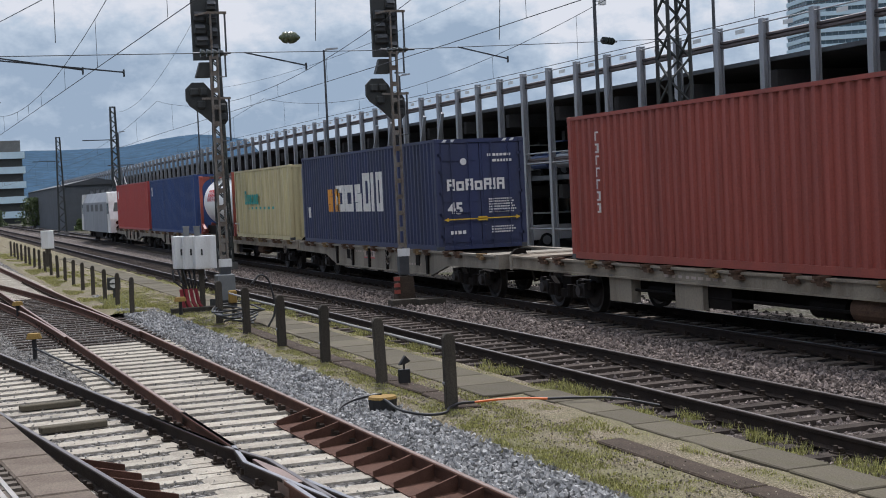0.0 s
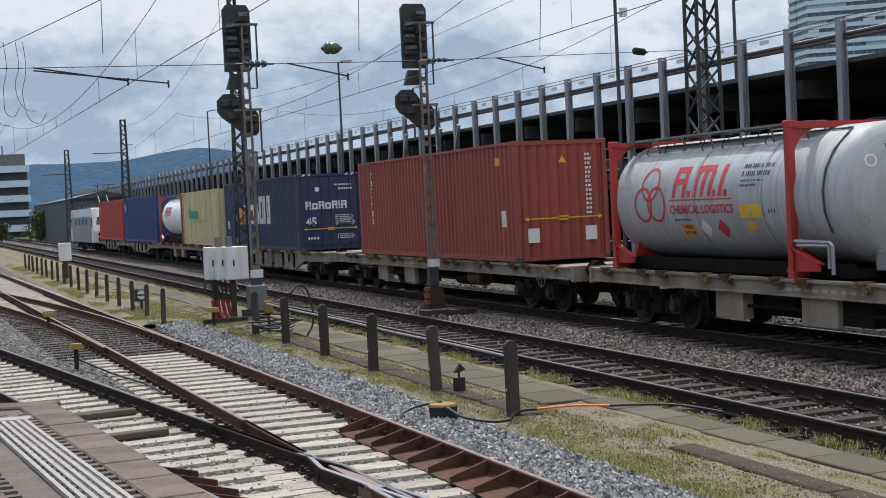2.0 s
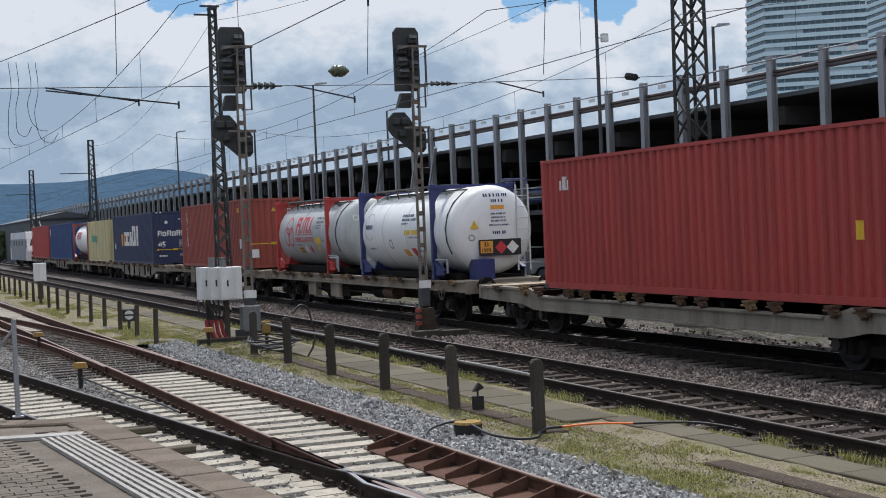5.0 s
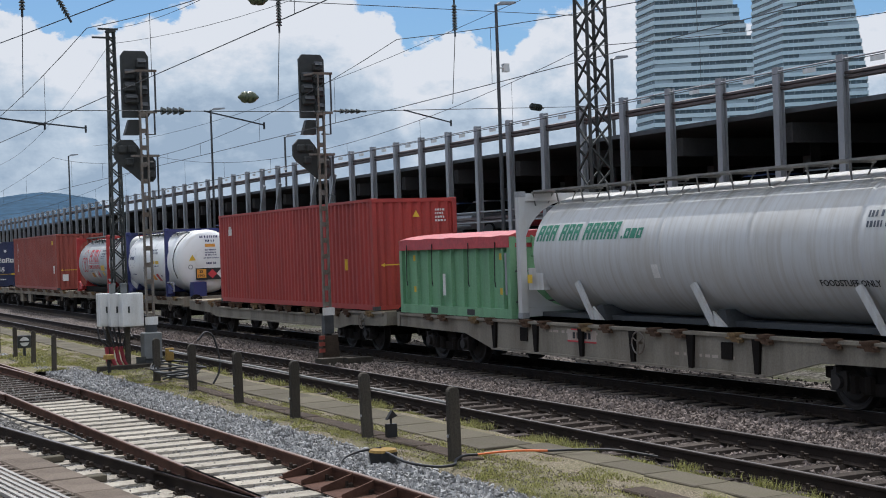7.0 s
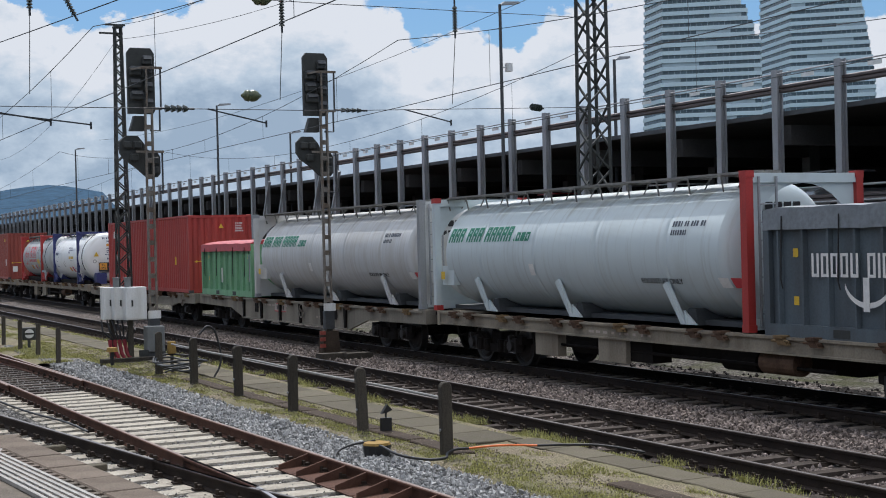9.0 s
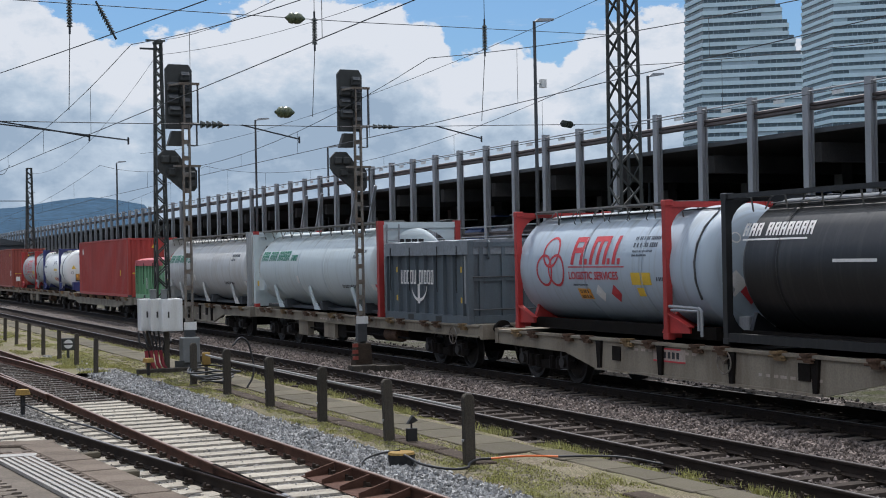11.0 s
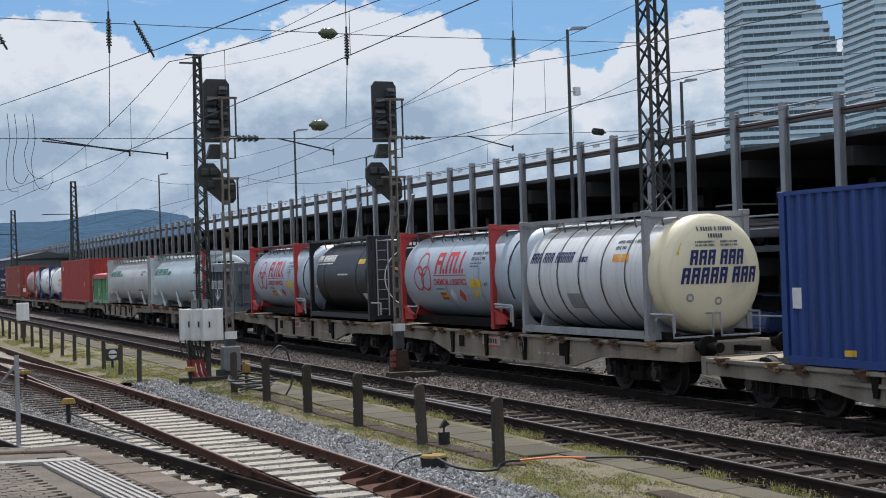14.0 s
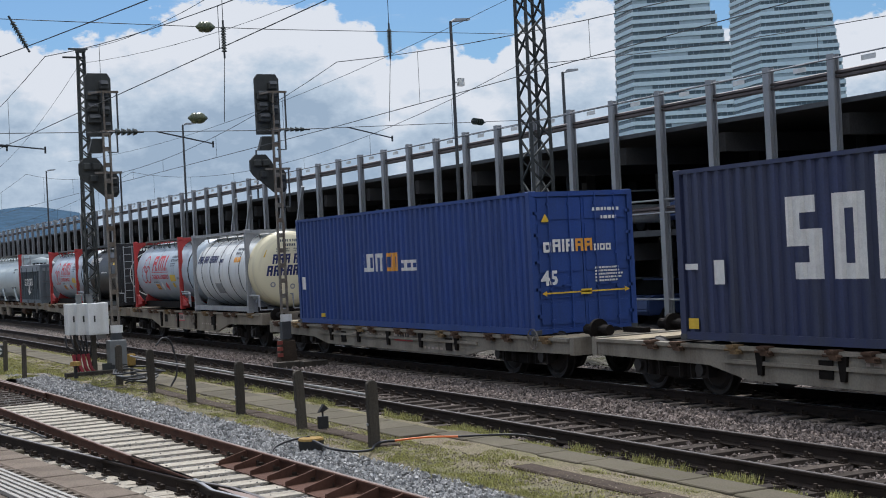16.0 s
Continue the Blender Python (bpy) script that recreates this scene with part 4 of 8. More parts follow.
def wagon(label, far, near, kind, material, deck=1.15, inset=2.4, marks=()):
    """A container wagon. kind: 'plate' deep fish-belly sides, 'flat' slim beams with gear below, 'pocket' low sides between raised ends."""
    L = far - near
    ob = riding("container_wagon", label, "railway wagon", near, 0, "wagons of the freight train")
    for y in (inset, L - inset):
        bogie(ob, y)
    buffer_gear(ob, L, material, min(1.14, deck + 0.02))
    for s in (-1, 1):
        x0, x1 = (-1.24, -1.16) if s < 0 else (1.16, 1.24)
        bm = B()
        if kind == "plate":
            a = inset + 1.15
            extrude(bm, [(0.1, deck - 0.32), (0.1, deck), (L - 0.1, deck), (L - 0.1, deck - 0.32), (L - a, deck - 0.36), (L - a - 1.3, 0.42), (a + 1.3, 0.42), (a, deck - 0.36)], "x", x0, x1)
            flanges = [(0.1, L - 0.1, deck - 0.05, deck), (a + 1.3, L - a - 1.3, 0.42, 0.46)]
        elif kind == "flat":
            box(bm, x0, x1, 0.1, L - 0.1, deck - 0.28, deck)
            flanges = [(0.1, L - 0.1, deck - 0.04, deck), (0.1, L - 0.1, deck - 0.28, deck - 0.25)]
        elif kind == "swan":
            a = inset - 0.2
            extrude(bm, [(0.1, deck - 0.34), (0.1, deck), (a + 0.6, deck), (a + 1.3, 0.90), (L - a - 1.3, 0.90), (L - a - 0.6, deck), (L - 0.1, deck), (L - 0.1, deck - 0.34), (L - a - 0.2, deck - 0.38), (L - a - 0.9, 0.56), (a + 0.9, 0.56), (a + 0.2, deck - 0.38)], "x", x0, x1)
            flanges = [(0.1, a + 0.6, deck - 0.05, deck), (L - a - 0.6, L - 0.1, deck - 0.05, deck), (a + 1.3, L - a - 1.3, 0.86, 0.90), (a + 1.3, L - a - 1.3, 0.56, 0.60)]
        else:
            a = inset + 1.25
            extrude(bm, [(0.1, deck - 0.30), (0.1, deck), (L - 0.1, deck), (L - 0.1, deck - 0.30), (L - a, deck - 0.34), (L - a - 1.0, 0.36), (a + 1.0, 0.36), (a, deck - 0.34)], "x", x0, x1)
            flanges = [(0.1, L - 0.1, deck - 0.06, deck), (a + 0.4, L - a - 0.4, 0.62, 0.68)]
        side = part("side_beam", bm, material, ob)
        for ya, yb, za, zb in flanges:
            bm = B()
            box(bm, x0 - 0.05, x1 + 0.05, ya, yb, za, zb + 0.003)
            part("flange", bm, material, side)
        if s > 0:
            continue
        # ribs, brackets and container stops on the near side
        a = inset + 2.6
        n = max(3, int((L - 2 * a) / 1.7))
        for i in range(n + 1):
            y = a + (L - 2 * a) * i / n
            if kind not in ("flat", "swan"):
                bm = B()
                extrude(bm, [(y - 0.05, 0.46), (y + 0.05, 0.46), (y + 0.10, deck - 0.06), (y - 0.10, deck - 0.06)], "x", x0 - 0.055, x0)
                part("rib", bm, M["bogie"], side)
        k = 0
        y = 0.9
        while y < L - 0.6:
            bm = B()
            extrude(bm, [(y - 0.16, deck - 0.12), (y + 0.02, deck - 0.12), (y + 0.12, deck + 0.005), (y - 0.06, deck + 0.005)], "x", x0 - 0.12, x0)
            if kind == "swan" and inset < y < L - inset:
                box(bm, x0 - 0.06, x0 + 0.04, y - 0.05, y + 0.05, 0.88, deck)
            box(bm, x0 - 0.15, x0 + 0.06, y - 0.10, y + 0.10, deck - 0.015, deck + 0.03)
            rod(bm, (x0 - 0.09, y - 0.2, deck - 0.06), (x0 - 0.09, y + 0.2, deck - 0.06), 0.022, 6)
            part("container_stop", bm, M["rusty_iron"] if k % 4 else M["ochre_iron"], side, "hinged twist-lock bracket")
            k += 1
            y += 1.55 if k % 2 else 0.75
    bm = B()
    box(bm, -0.35, 0.35, 0.1, L - 0.1, 0.78, deck - 0.06)
    for i in range(int(L / 1.5)):
        y = 0.5 + i * 1.5
        box(bm, -1.16, 1.16, y, y + 0.14, deck - 0.22, deck - 0.04)
    part("centre_sill", bm, M["bogie"], ob)
    for y in (0.25, L - 1.15):
        bm = B()
        box(bm, -1.16, 1.16, y, y + 0.9, deck - 0.03, deck + 0.012)
        part("deck_plate", bm, M["deck_wood"] if kind in ("pocket", "swan") else material, ob)
    bm = B()
    if kind == "flat":
        for i, y in enumerate((L * 0.36, L * 0.52, L * 0.63)):
            if i == 1:
                box(bm, -1.12, -0.7, y, y + 0.9, 0.42, deck - 0.30)
            else:
                rod(bm, (-0.9, y, 0.62), (-0.9, y + 0.9, 0.62), 0.18, 14)
        path_rod(bm, [(-1.1, L * 0.25, 0.6), (-1.1, L * 0.75, 0.6)], 0.03)
        # Added dark block hides the bright ground, so the underside reads as shaded.
        extrude(bm, [(inset + 1.4, 0.80), (inset + 2.2, 0.48), (L - inset - 2.2, 0.48), (L - inset - 1.4, 0.80)], "x", -0.55, 0.55)
        part("brake_gear", bm, M["bogie"], ob, "brake cylinders, rods and an added dark block under the floor")
        bm = B()
        rod(bm, (-1.0, L * 0.30, 0.66), (-1.0, L * 0.30 + 0.85, 0.66), 0.2, 16)
        for q in (0.1, 0.75):
            box(bm, -1.05, -0.95, L * 0.30 + q - 0.03, L * 0.30 + q + 0.03, 0.66, deck - 0.28)
        part("air_reservoir", bm, M["rusty_iron"], ob, "rust-brown air reservoir")
        bm = B()
        box(bm, -1.2, -1.0, L * 0.70, L * 0.70 + 0.9, 0.36, deck - 0.28)
        part("equipment_panel", bm, material, ob)
        bm = B()
        box(bm, -1.22, -1.10, L * 0.56, L * 0.56 + 0.95, 0.38, deck - 0.28)
        part("equipment_panel", bm, material, ob)
    else:
        rod(bm, (-0.2, L * 0.4, 0.62), (-0.2, L * 0.4 + 1.0, 0.62), 0.18, 14)
        part("brake_gear", bm, M["bogie"], ob)
    if kind not in ("flat", "swan"):
        q = 0.52 if kind == "plate" else 0.42
        zt = deck - 0.34 if kind == "plate" else deck - 0.27
        bm = B()
        side_patch(bm, -1.243, L * q, L * q + 1.05, zt, zt + 0.24, False)
        plate = part("maker_plate", bm, M["plate_pale"], ob, "faded plate with a red border")
        bm = B()
        for za, zb in ((zt - 0.01, zt + 0.02), (zt + 0.22, zt + 0.25)):
            side_patch(bm, -1.246, L * q + (0.0 if za < zt else 0.15), L * q + (1.05 if za < zt else 0.9), za, zb, False)
        part("red_border", bm, M["print_red"], plate)
        for i in range(5):
            bm = B()
            side_patch(bm, -1.246, L * q + 0.20 + i * 0.14, L * q + 0.29 + i * 0.14, zt + 0.06, zt + 0.18, False)
            part("painted_mark", bm, M["print_black"], plate)
        for q in (0.30, 0.66):
            bm = B()
            box(bm, -1.262, -1.24, L * q, L * q + 0.3, deck - 0.42, deck - 0.14)
            part("data_frame", bm, M["bogie"], ob, "dark framed label holder")
    wheel_y = L * (0.44 if kind == "plate" else 0.08)
    bm = B()
    n = 20
    for i in range(n):
        a, b = 2 * math.pi * i / n, 2 * math.pi * (i + 1) / n
        rod(bm, (-1.32, wheel_y + 0.2 * math.cos(a), 0.82 + 0.2 * math.sin(a)), (-1.32, wheel_y + 0.2 * math.cos(b), 0.82 + 0.2 * math.sin(b)), 0.014, 6)
    for a in (0.5, 2.6, 4.7):
        rod(bm, (-1.32, wheel_y, 0.82), (-1.32, wheel_y + 0.2 * math.cos(a), 0.82 + 0.2 * math.sin(a)), 0.012, 6)
    rod(bm, (-1.34, wheel_y, 0.82), (-1.2, wheel_y, 0.82), 0.03, 8)
    part("hand_brake_wheel", bm, M["signal_mast"], ob, "spoked hand brake wheel")
    bm = B()
    for y, z, w_, h_ in marks:
        side_patch(bm, -1.24, y - w_ / 2, y + w_ / 2, z, z + h_, False)
    yy = L * 0.62
    for kx in range(9):
        side_patch(bm, -1.24, yy, yy + random.uniform(0.06, 0.2), deck - 0.19, deck - 0.14, False)
        yy -= 0.24
    if kind not in ("flat", "swan"):
        yy = L * 0.38
        for kx in range(8):
            side_patch(bm, -1.24, yy, yy + random.uniform(0.06, 0.18), deck - 0.42, deck - 0.37, False)
            yy -= 0.22
    part("stencil_print", bm, M["plate_pale"], ob, "faded white stencilled markings")["kind"] = "stuff"
    return ob


# ---- the turnout ----
def t2(y):
    return -4.10 - 0.0223 * y


def t1(y):
    return -5.83 - 0.138 * y


def branch(y):
    """The right rail of the track that leaves the turnout track further on."""
    d = max(0.0, y - 13.5)
    return t2(y) - 0.0021 * d * d if d < 30 else t2(y) - 1.89 - 0.126 * (d - 30)


turnout = thing("turnout_track", "rusty turnout on pale concrete sleepers", "railway track", kind="structure")
diverging = thing("diverging_track", "worn track curving away beside the platform", "railway track", kind="structure")
far_branch = thing("branch_track", "rusty branch track leaving the turnout", "railway track", kind="structure")


def along(f, y0, y1, step=1.5, off=0.0):
    n = int((y1 - y0) / step)
    return [(f(y0 + (y1 - y0) * i / n) + off, y0 + (y1 - y0) * i / n, 0) for i in range(n + 1)]


rail(turnout, along(t2, -14, 260, 4), M["rail_rust"], M["rail_top_rust"], "rust-brown rail")
rail(turnout, along(t2, -1.2, 260, 4, -1.507), M["rail_rust"], M["rail_top_rust"], "rust-brown rail")
rail(turnout, along(t2, -14, -3.4, 1.5, -1.507), M["rail_rust"], M["rail_shine"], "rust-brown rail")
rail(diverging, along(t1, -1.2, 60, 2), M["rail_dark"], M["rail_top_dark"], "dark worn rail")
rail(diverging, along(t1, -14, -3.4, 1.5), M["rail_dark"], M["rail_shine"], "dark worn rail")
rail(diverging, along(t1, -14, 60, 2, -1.52), M["rail_dark"], M["rail_top_dark"], "dark worn rail")
rail(far_branch, along(branch, 13.6, 90, 1.5, -0.05), M["rail_rust"], M["rail_top_rust"], "switch blade running into a rail")
rail(far_branch, along(branch, 13.6, 90, 1.5, -1.557), M["rail_rust"], M["rail_top_rust"], "rust-brown rail")
# crossing nose, wing rails and check rails
bm = B()
extrude(bm, [(t2(-3.5) - 1.507 - 0.02, -3.5), (t1(-3.5) + 0.02, -3.5), (t2(-2.1) - 1.507 + 0.015, -2.1), (t2(-2.1) - 1.507 - 0.015, -2.1)], "z", -0.17, 0.0)
part("crossing_nose", bm, M["rail_top_rust"], turnout, "polished steel crossing nose")
rail(turnout, [(t1(1.6) + 0.0, 1.6, 0), (t1(-1.2), -1.2, 0), (t1(-2.2) + 0.10, -2.2, 0), (t2(-4.6) - 1.507 + 0.16, -4.6, 0)], M["rail_dark"], M["rail_top_dark"], "bent wing rail")
rail(turnout, [(t2(1.6) - 1.507, 1.6, 0), (t2(-1.2) - 1.507, -1.2, 0), (t2(-2.2) - 1.62, -2.2, 0), (t1(-4.6) - 0.14, -4.6, 0)], M["rail_dark"], M["rail_shine"], "bent wing rail")
for k in range(13):
    y = 1.0 - 0.62 * k
    for f, owner, s in ((t2, turnout, -1), (lambda q: t1(q) - 1.52, diverging, 1)):
        if s > 0 and y > -0.4:
            continue
        bm = B()
        x = f(y)
        put(bm, [(x + s * 0.03, y, -0.012), (x + s * 0.03, y, -0.16), (x + s * 0.50, y - 0.18, -0.165), (x + s * 0.50, y - 0.18, -0.10),
                 (x + s * 0.03, y - 0.03, -0.012), (x + s * 0.03, y - 0.03, -0.16), (x + s * 0.50, y - 0.21, -0.165), (x + s * 0.50, y - 0.21, -0.10)],
            [(0, 1, 2, 3), (7, 6, 5, 4), (0, 3, 7, 4), (1, 5, 6, 2), (0, 4, 5, 1), (3, 2, 6, 7)])
        box(bm, min(x + s * 0.03, x + s * 0.5), max(x + s * 0.03, x + s * 0.5), y - 0.62, y - 0.02, -0.168, -0.158)
        part("check_rail_bracket", bm, M["rail_rust"], owner, "rusty sloping bracket plate")
spots = []
y = -13.5
while y < 62:
    x = t2(y) - 0.7535
    dark = 13.2 < y < 30
    L = 1.0 if not dark else 1.15
    me = WOOD if dark else CONC
    ob = child("sleeper", me, turnout, pose(x + (-0.15 if dark else 0.0), y, -0.172 + random.uniform(-0.005, 0.004), 0, 0, 1.3 + random.uniform(-0.6, 0.6)))
    if dark:
        ob.scale = (1.25, 1, 1)
    if y < 40:
        spots += [(t2(y), y, 0), (t2(y) - 1.507, y, 0)]
    y += 0.6
y = -13.2
while y < 40:
    x = t1(y) - 0.76
    ob = child("sleeper", CONC, diverging, pose(x - 0.12, y, -0.177 + random.uniform(-0.005, 0.003), 0, 0, 7.8 + random.uniform(-0.6, 0.6)))
    if y < 40:
        spots += [(t1(y), y, 0), (t1(y) - 1.52, y, 0)]
    y += 0.6
y = 30
while y < 80:
    child("sleeper", WOOD, far_branch, pose(branch(y) - 0.8, y, -0.178, 0, 0, 5))
    y += 0.65
clip_pairs(turnout, spots, M["clip"])
for x, y, r in ((-7.05, 4.35, 8), (-6.95, 2.15, 8)):
    bm = B()
    box(bm, -0.42, 0.42, -0.09, 0.09, -0.17, -0.085)
    bmesh.ops.bevel(bm, geom=bm.edges[:], offset=0.012, segments=1, affect="EDGES")
    part("walk_board", bm, M["slab"], diverging, "weathered grey board between rails", m=pose(x, y, 0, 0, 0, r))

# ---- platform ----
def edge(y):
    return -8.15 - 0.088 * (y + 1.0)


PZ = 0.76
bm = B()
outline = [(edge(-40), -40), (edge(-1.0), -1.0), (-9.4, 0.35), (-22, 1.4), (-22, -40)]
extrude(bm, [(x - (0.04 if i < 2 else 0), y) for i, (x, y) in enumerate(outline)], "z", -0.3, PZ - 0.035)
tagged(new("platform", mesh_of("platform", bm, M["grey_paving"])), "station platform body of old paving", "platform", kind="structure")
kerbs = thing("platform_kerb", "worn brown platform edge stones", "kerb", kind="structure")
bm = B()
box(bm, -0.19, 0.19, -0.39, 0.39, -0.18, 0)
bmesh.ops.bevel(bm, geom=bm.edges[:], offset=0.015, segments=1, affect="EDGES")
STONE = mesh_of("edge_stone", bm, M["kerb"])
y = -1.42
while y > -20:
    child("edge_stone", STONE, kerbs, pose(edge(y) - 0.18, y, PZ + random.uniform(-0.004, 0.004), 0, 0, 5.0))
    y -= 0.80
x, y = -8.52, -0.86
for k in range(8):
    child("edge_stone", STONE, kerbs, pose(x - 0.73 * k, y + (0.6 if k < 2 else 0.36) * k * 0.5 + 0.05, PZ - 0.002, 0, 0, 70 if k < 2 else 84))
paving = thing("platform_paving", "small brown and grey paving blocks", "paving", kind="structure")
bm = B()
box(bm, -0.097, 0.097, -0.047, 0.047, -0.06, 0)
PAVER = mesh_of("paving_block", bm, M["brick_paving"])
bm = B()
box(bm, -0.097, 0.097, -0.047, 0.047, -0.06, 0)
PAVER2 = mesh_of("paving_block", bm, M["grey_paving"])
count = 0
rest = B()
for j in range(110):
    for i in range(16):
        y = -1.55 - j * 0.101
        x = edge(y) - 0.48 - i * 0.203 - (0.1 if j % 2 else 0)
        if x < -11.2 or 0.40 < edge(y) - x - 0.30 < 0.82:
            continue
        if y > -7.5 and count < 300:
            child("paving_block", PAVER if i < 2 else PAVER2, paving, pose(x, y, PZ - 0.006 + random.uniform(-0.004, 0.004), 0, 0, 5.0 + random.uniform(-1, 1)))
            count += 1
        else:
            box(rest, x - 0.096, x + 0.096, y - 0.046, y + 0.046, PZ - 0.06, PZ - 0.006 + random.uniform(-0.003, 0.003))
ob = part("further_paving", rest, M["grey_paving"], paving)
ob["kind"] = "stuff"
strips = thing("tactile_strip", "white ribbed guidance strip set in the platform", "guidance strip", kind="structure")
for k in range(6):
    bm = B()
    off = 0.46 + k * 0.068
    a, b = -2.05 + k * 0.0, -19.0
    put(bm, [(edge(a) - off, a, PZ + 0.004), (edge(a) - off - 0.036, a, PZ + 0.004), (edge(b) - off - 0.036, b, PZ + 0.004), (edge(b) - off, b, PZ + 0.004),
             (edge(a) - off, a, PZ - 0.03), (edge(a) - off - 0.036, a, PZ - 0.03), (edge(b) - off - 0.036, b, PZ - 0.03), (edge(b) - off, b, PZ - 0.03)],
        [(0, 1, 2, 3), (0, 4, 5, 1), (1, 5, 6, 2), (2, 6, 7, 3), (3, 7, 4, 0)])
    part("rib", bm, M["white_strip"], strips)
bm = B()
box(bm, -1.3, 0.02, -0.10, 0.10, -0.03, 0.004, pose(-8.5, -1.95, PZ, 0, 0, -14))
part("cross_band", bm, M["white_strip"], strips)
gate = thing("platform_rail", "grey steel end post with slanting stay on the platform", "railing", at=(-8.9, 0.12, PZ - 0.035))
bm = B()
rod(bm, (0, 0, 0), (0, 0, 1.08), 0.028, 10)
box(bm, -0.06, 0.06, -0.06, 0.06, 0, 0.015)
part("post", bm, M["steel"], gate)
bm = B()
path_rod(bm, [(0, 0, 0.98), (-0.35, 0.15, 0.55), (-1.4, 0.2, 0.55)], 0.022, 8)
part("stay", bm, M["steel"], gate)

# Unseen wall added to hold sky light off the near side of the train.
bm = B()
box(bm, -30.6, -30.0, -60, 60, -0.3, 7)
tagged(new("wall_west", mesh_of("wall_west", bm, M["slab"])), "unseen plain wall added to cut the sky light", "wall", kind="structure")

# ---- fence and trackside ----
def post_mesh(h, w):
    bm = B()
    extrude(bm, [(-w / 2, -0.3), (w / 2, -0.3), (w / 2, h - 0.05), (w / 4, h), (-w / 4, h), (-w / 2, h - 0.05)], "y", -w * 0.42, w * 0.42)
    bmesh.ops.bevel(bm, geom=[e for e in bm.edges], offset=0.012, segments=1, affect="EDGES")
    return mesh_of("post", bm, M["post"])


fence = thing("old_rail_fence", "dark weathered posts joined by a thin steel pipe", "fence")
POST, POST_FAR = post_mesh(0.90, 0.15), post_mesh(0.82, 0.115)
near_posts = [0.0, 2.80, 5.79, 8.72, 11.65, 14.4]
for i, y in enumerate(near_posts):
    child("post", POST, fence, pose(-2.60, y, 0, 0, -2 if i == 1 else random.uniform(-1, 1), random.uniform(-6, 6)))
    bm = B()
    rod(bm, (-2.70, y, 0.28), (-2.68, y, 0.28), 0.02, 8)
    part("bolt", bm, M["steel"], fence)
for y in [20.0, 22.8] + [25.6 + 3.0 * i for i in range(16)]:
    child("post", POST_FAR, fence, pose(-3.72, y, 0, 0, random.uniform(-2, 2), 0))
bm = B()
path_rod(bm, [(-2.52, y, 0.66 + 0.008 * math.sin(y)) for y in [0.0] + [k * 1.4 + 1.0 for k in range(10)]], 0.02, 8)
part("pipe", bm, M["grating"], fence, "thin grey steel pipe")
curb = thing("concrete_slabs", "long weathered concrete slabs beside the fence", "slab", kind="structure")
y = -9.4
while y < 0.4:
    bm = B()
    box(bm, -0.24, 0.24, 0, 0.97, -0.12, 0)
    bmesh.ops.bevel(bm, geom=[e for e in bm.edges], offset=0.012, segments=1, affect="EDGES")
    child("slab", mesh_of("slab", bm, M["slab"]), curb, pose(-1.14 + random.uniform(-0.03, 0.03), y, -0.020 + random.uniform(-0.008, 0.005), 0, random.uniform(-0.6, 0.6), random.uniform(-1, 1)))
    y += 1.0
y = 0.6
while y < 60:
    bm = B()
    l = 0.98
    box(bm, -0.40, 0.40, 0, l, -0.12, 0)
    bmesh.ops.bevel(bm, geom=[e for e in bm.edges], offset=0.012, segments=1, affect="EDGES")
    me = mesh_of("slab", bm, M["slab"])
    child("slab", me, curb, pose(-1.52, y, -0.014 + random.uniform(-0.006, 0.004), random.uniform(-0.2, 0.2), random.uniform(-0.3, 0.3), random.uniform(-0.4, 0.4)))
    y += 1.0
y = -6.6
while y < 13:
    l = random.uniform(1.3, 1.5)
    bm = B()
    box(bm, -0.15, 0.15, -l / 2, l / 2, -0.09, 0)
    bmesh.ops.bevel(bm, geom=bm.edges[:], offset=0.015, segments=1, affect="EDGES")
    if not -3.2 < y < 0.2:
        ob = new("rusty_cover_plate", mesh_of("rusty_cover_plate", bm, M["soil_plate"]))
        ob.matrix_basis = pose(-2.40 if y > 0 else -2.02, y, -0.012, random.uniform(-0.5, 0.5), random.uniform(-1, 1), random.uniform(-1.5, 1.5))
        tagged(ob, "rusty brown cover plate lying in the verge", "cover plate", "cover plates")
    y += l + 0.03


def curve_thing(name, pts, r, material, label, category="cable"):
    cu = bpy.data.curves.new(name, "CURVE")
    cu.dimensions, cu.bevel_depth, cu.bevel_resolution, cu.resolution_u = "3D", r, 2, 6
    sp = cu.splines.new("BEZIER")
    sp.bezier_points.add(len(pts) - 1)
    for p, c in zip(sp.bezier_points, pts):
        p.co = c
        p.handle_left_type = p.handle_right_type = "AUTO"
    tmp = bpy.data.objects.new(name, cu)
    scene.collection.objects.link(tmp)
    me = bpy.data.meshes.new_from_object(tmp.evaluated_get(bpy.context.evaluated_depsgraph_get()))
    bpy.data.objects.remove(tmp)
    me.materials.clear()
    me.materials.append(material)
    return tagged(new(name, me), label, category)


curve_thing("orange_cable", [(-2.34, -0.12, 0.03), (-2.0, -0.25, 0.05), (-1.7, -0.32, 0.04), (-1.49, -0.43, 0.03)], 0.014, M["orange_cable"], "bright orange cable lying across the slabs")
curve_thing("black_cable", [(-1.49, -0.43, 0.03), (-1.1, -0.62, 0.03), (-0.77, -0.87, 0.02), (-0.4, -1.3, -0.05)], 0.016, M["cable"], "black cable running under the track")
curve_thing("black_cable", [(-3.25, 0.75, 0.05), (-3.2, -0.3, 0.0), (-2.95, -0.55, 0.0), (-2.7, -0.25, 0.02), (-2.5, -0.1, 0.03), (-2.34, -0.12, 0.03)], 0.018, M["cable"], "black cable crossing the gravel")
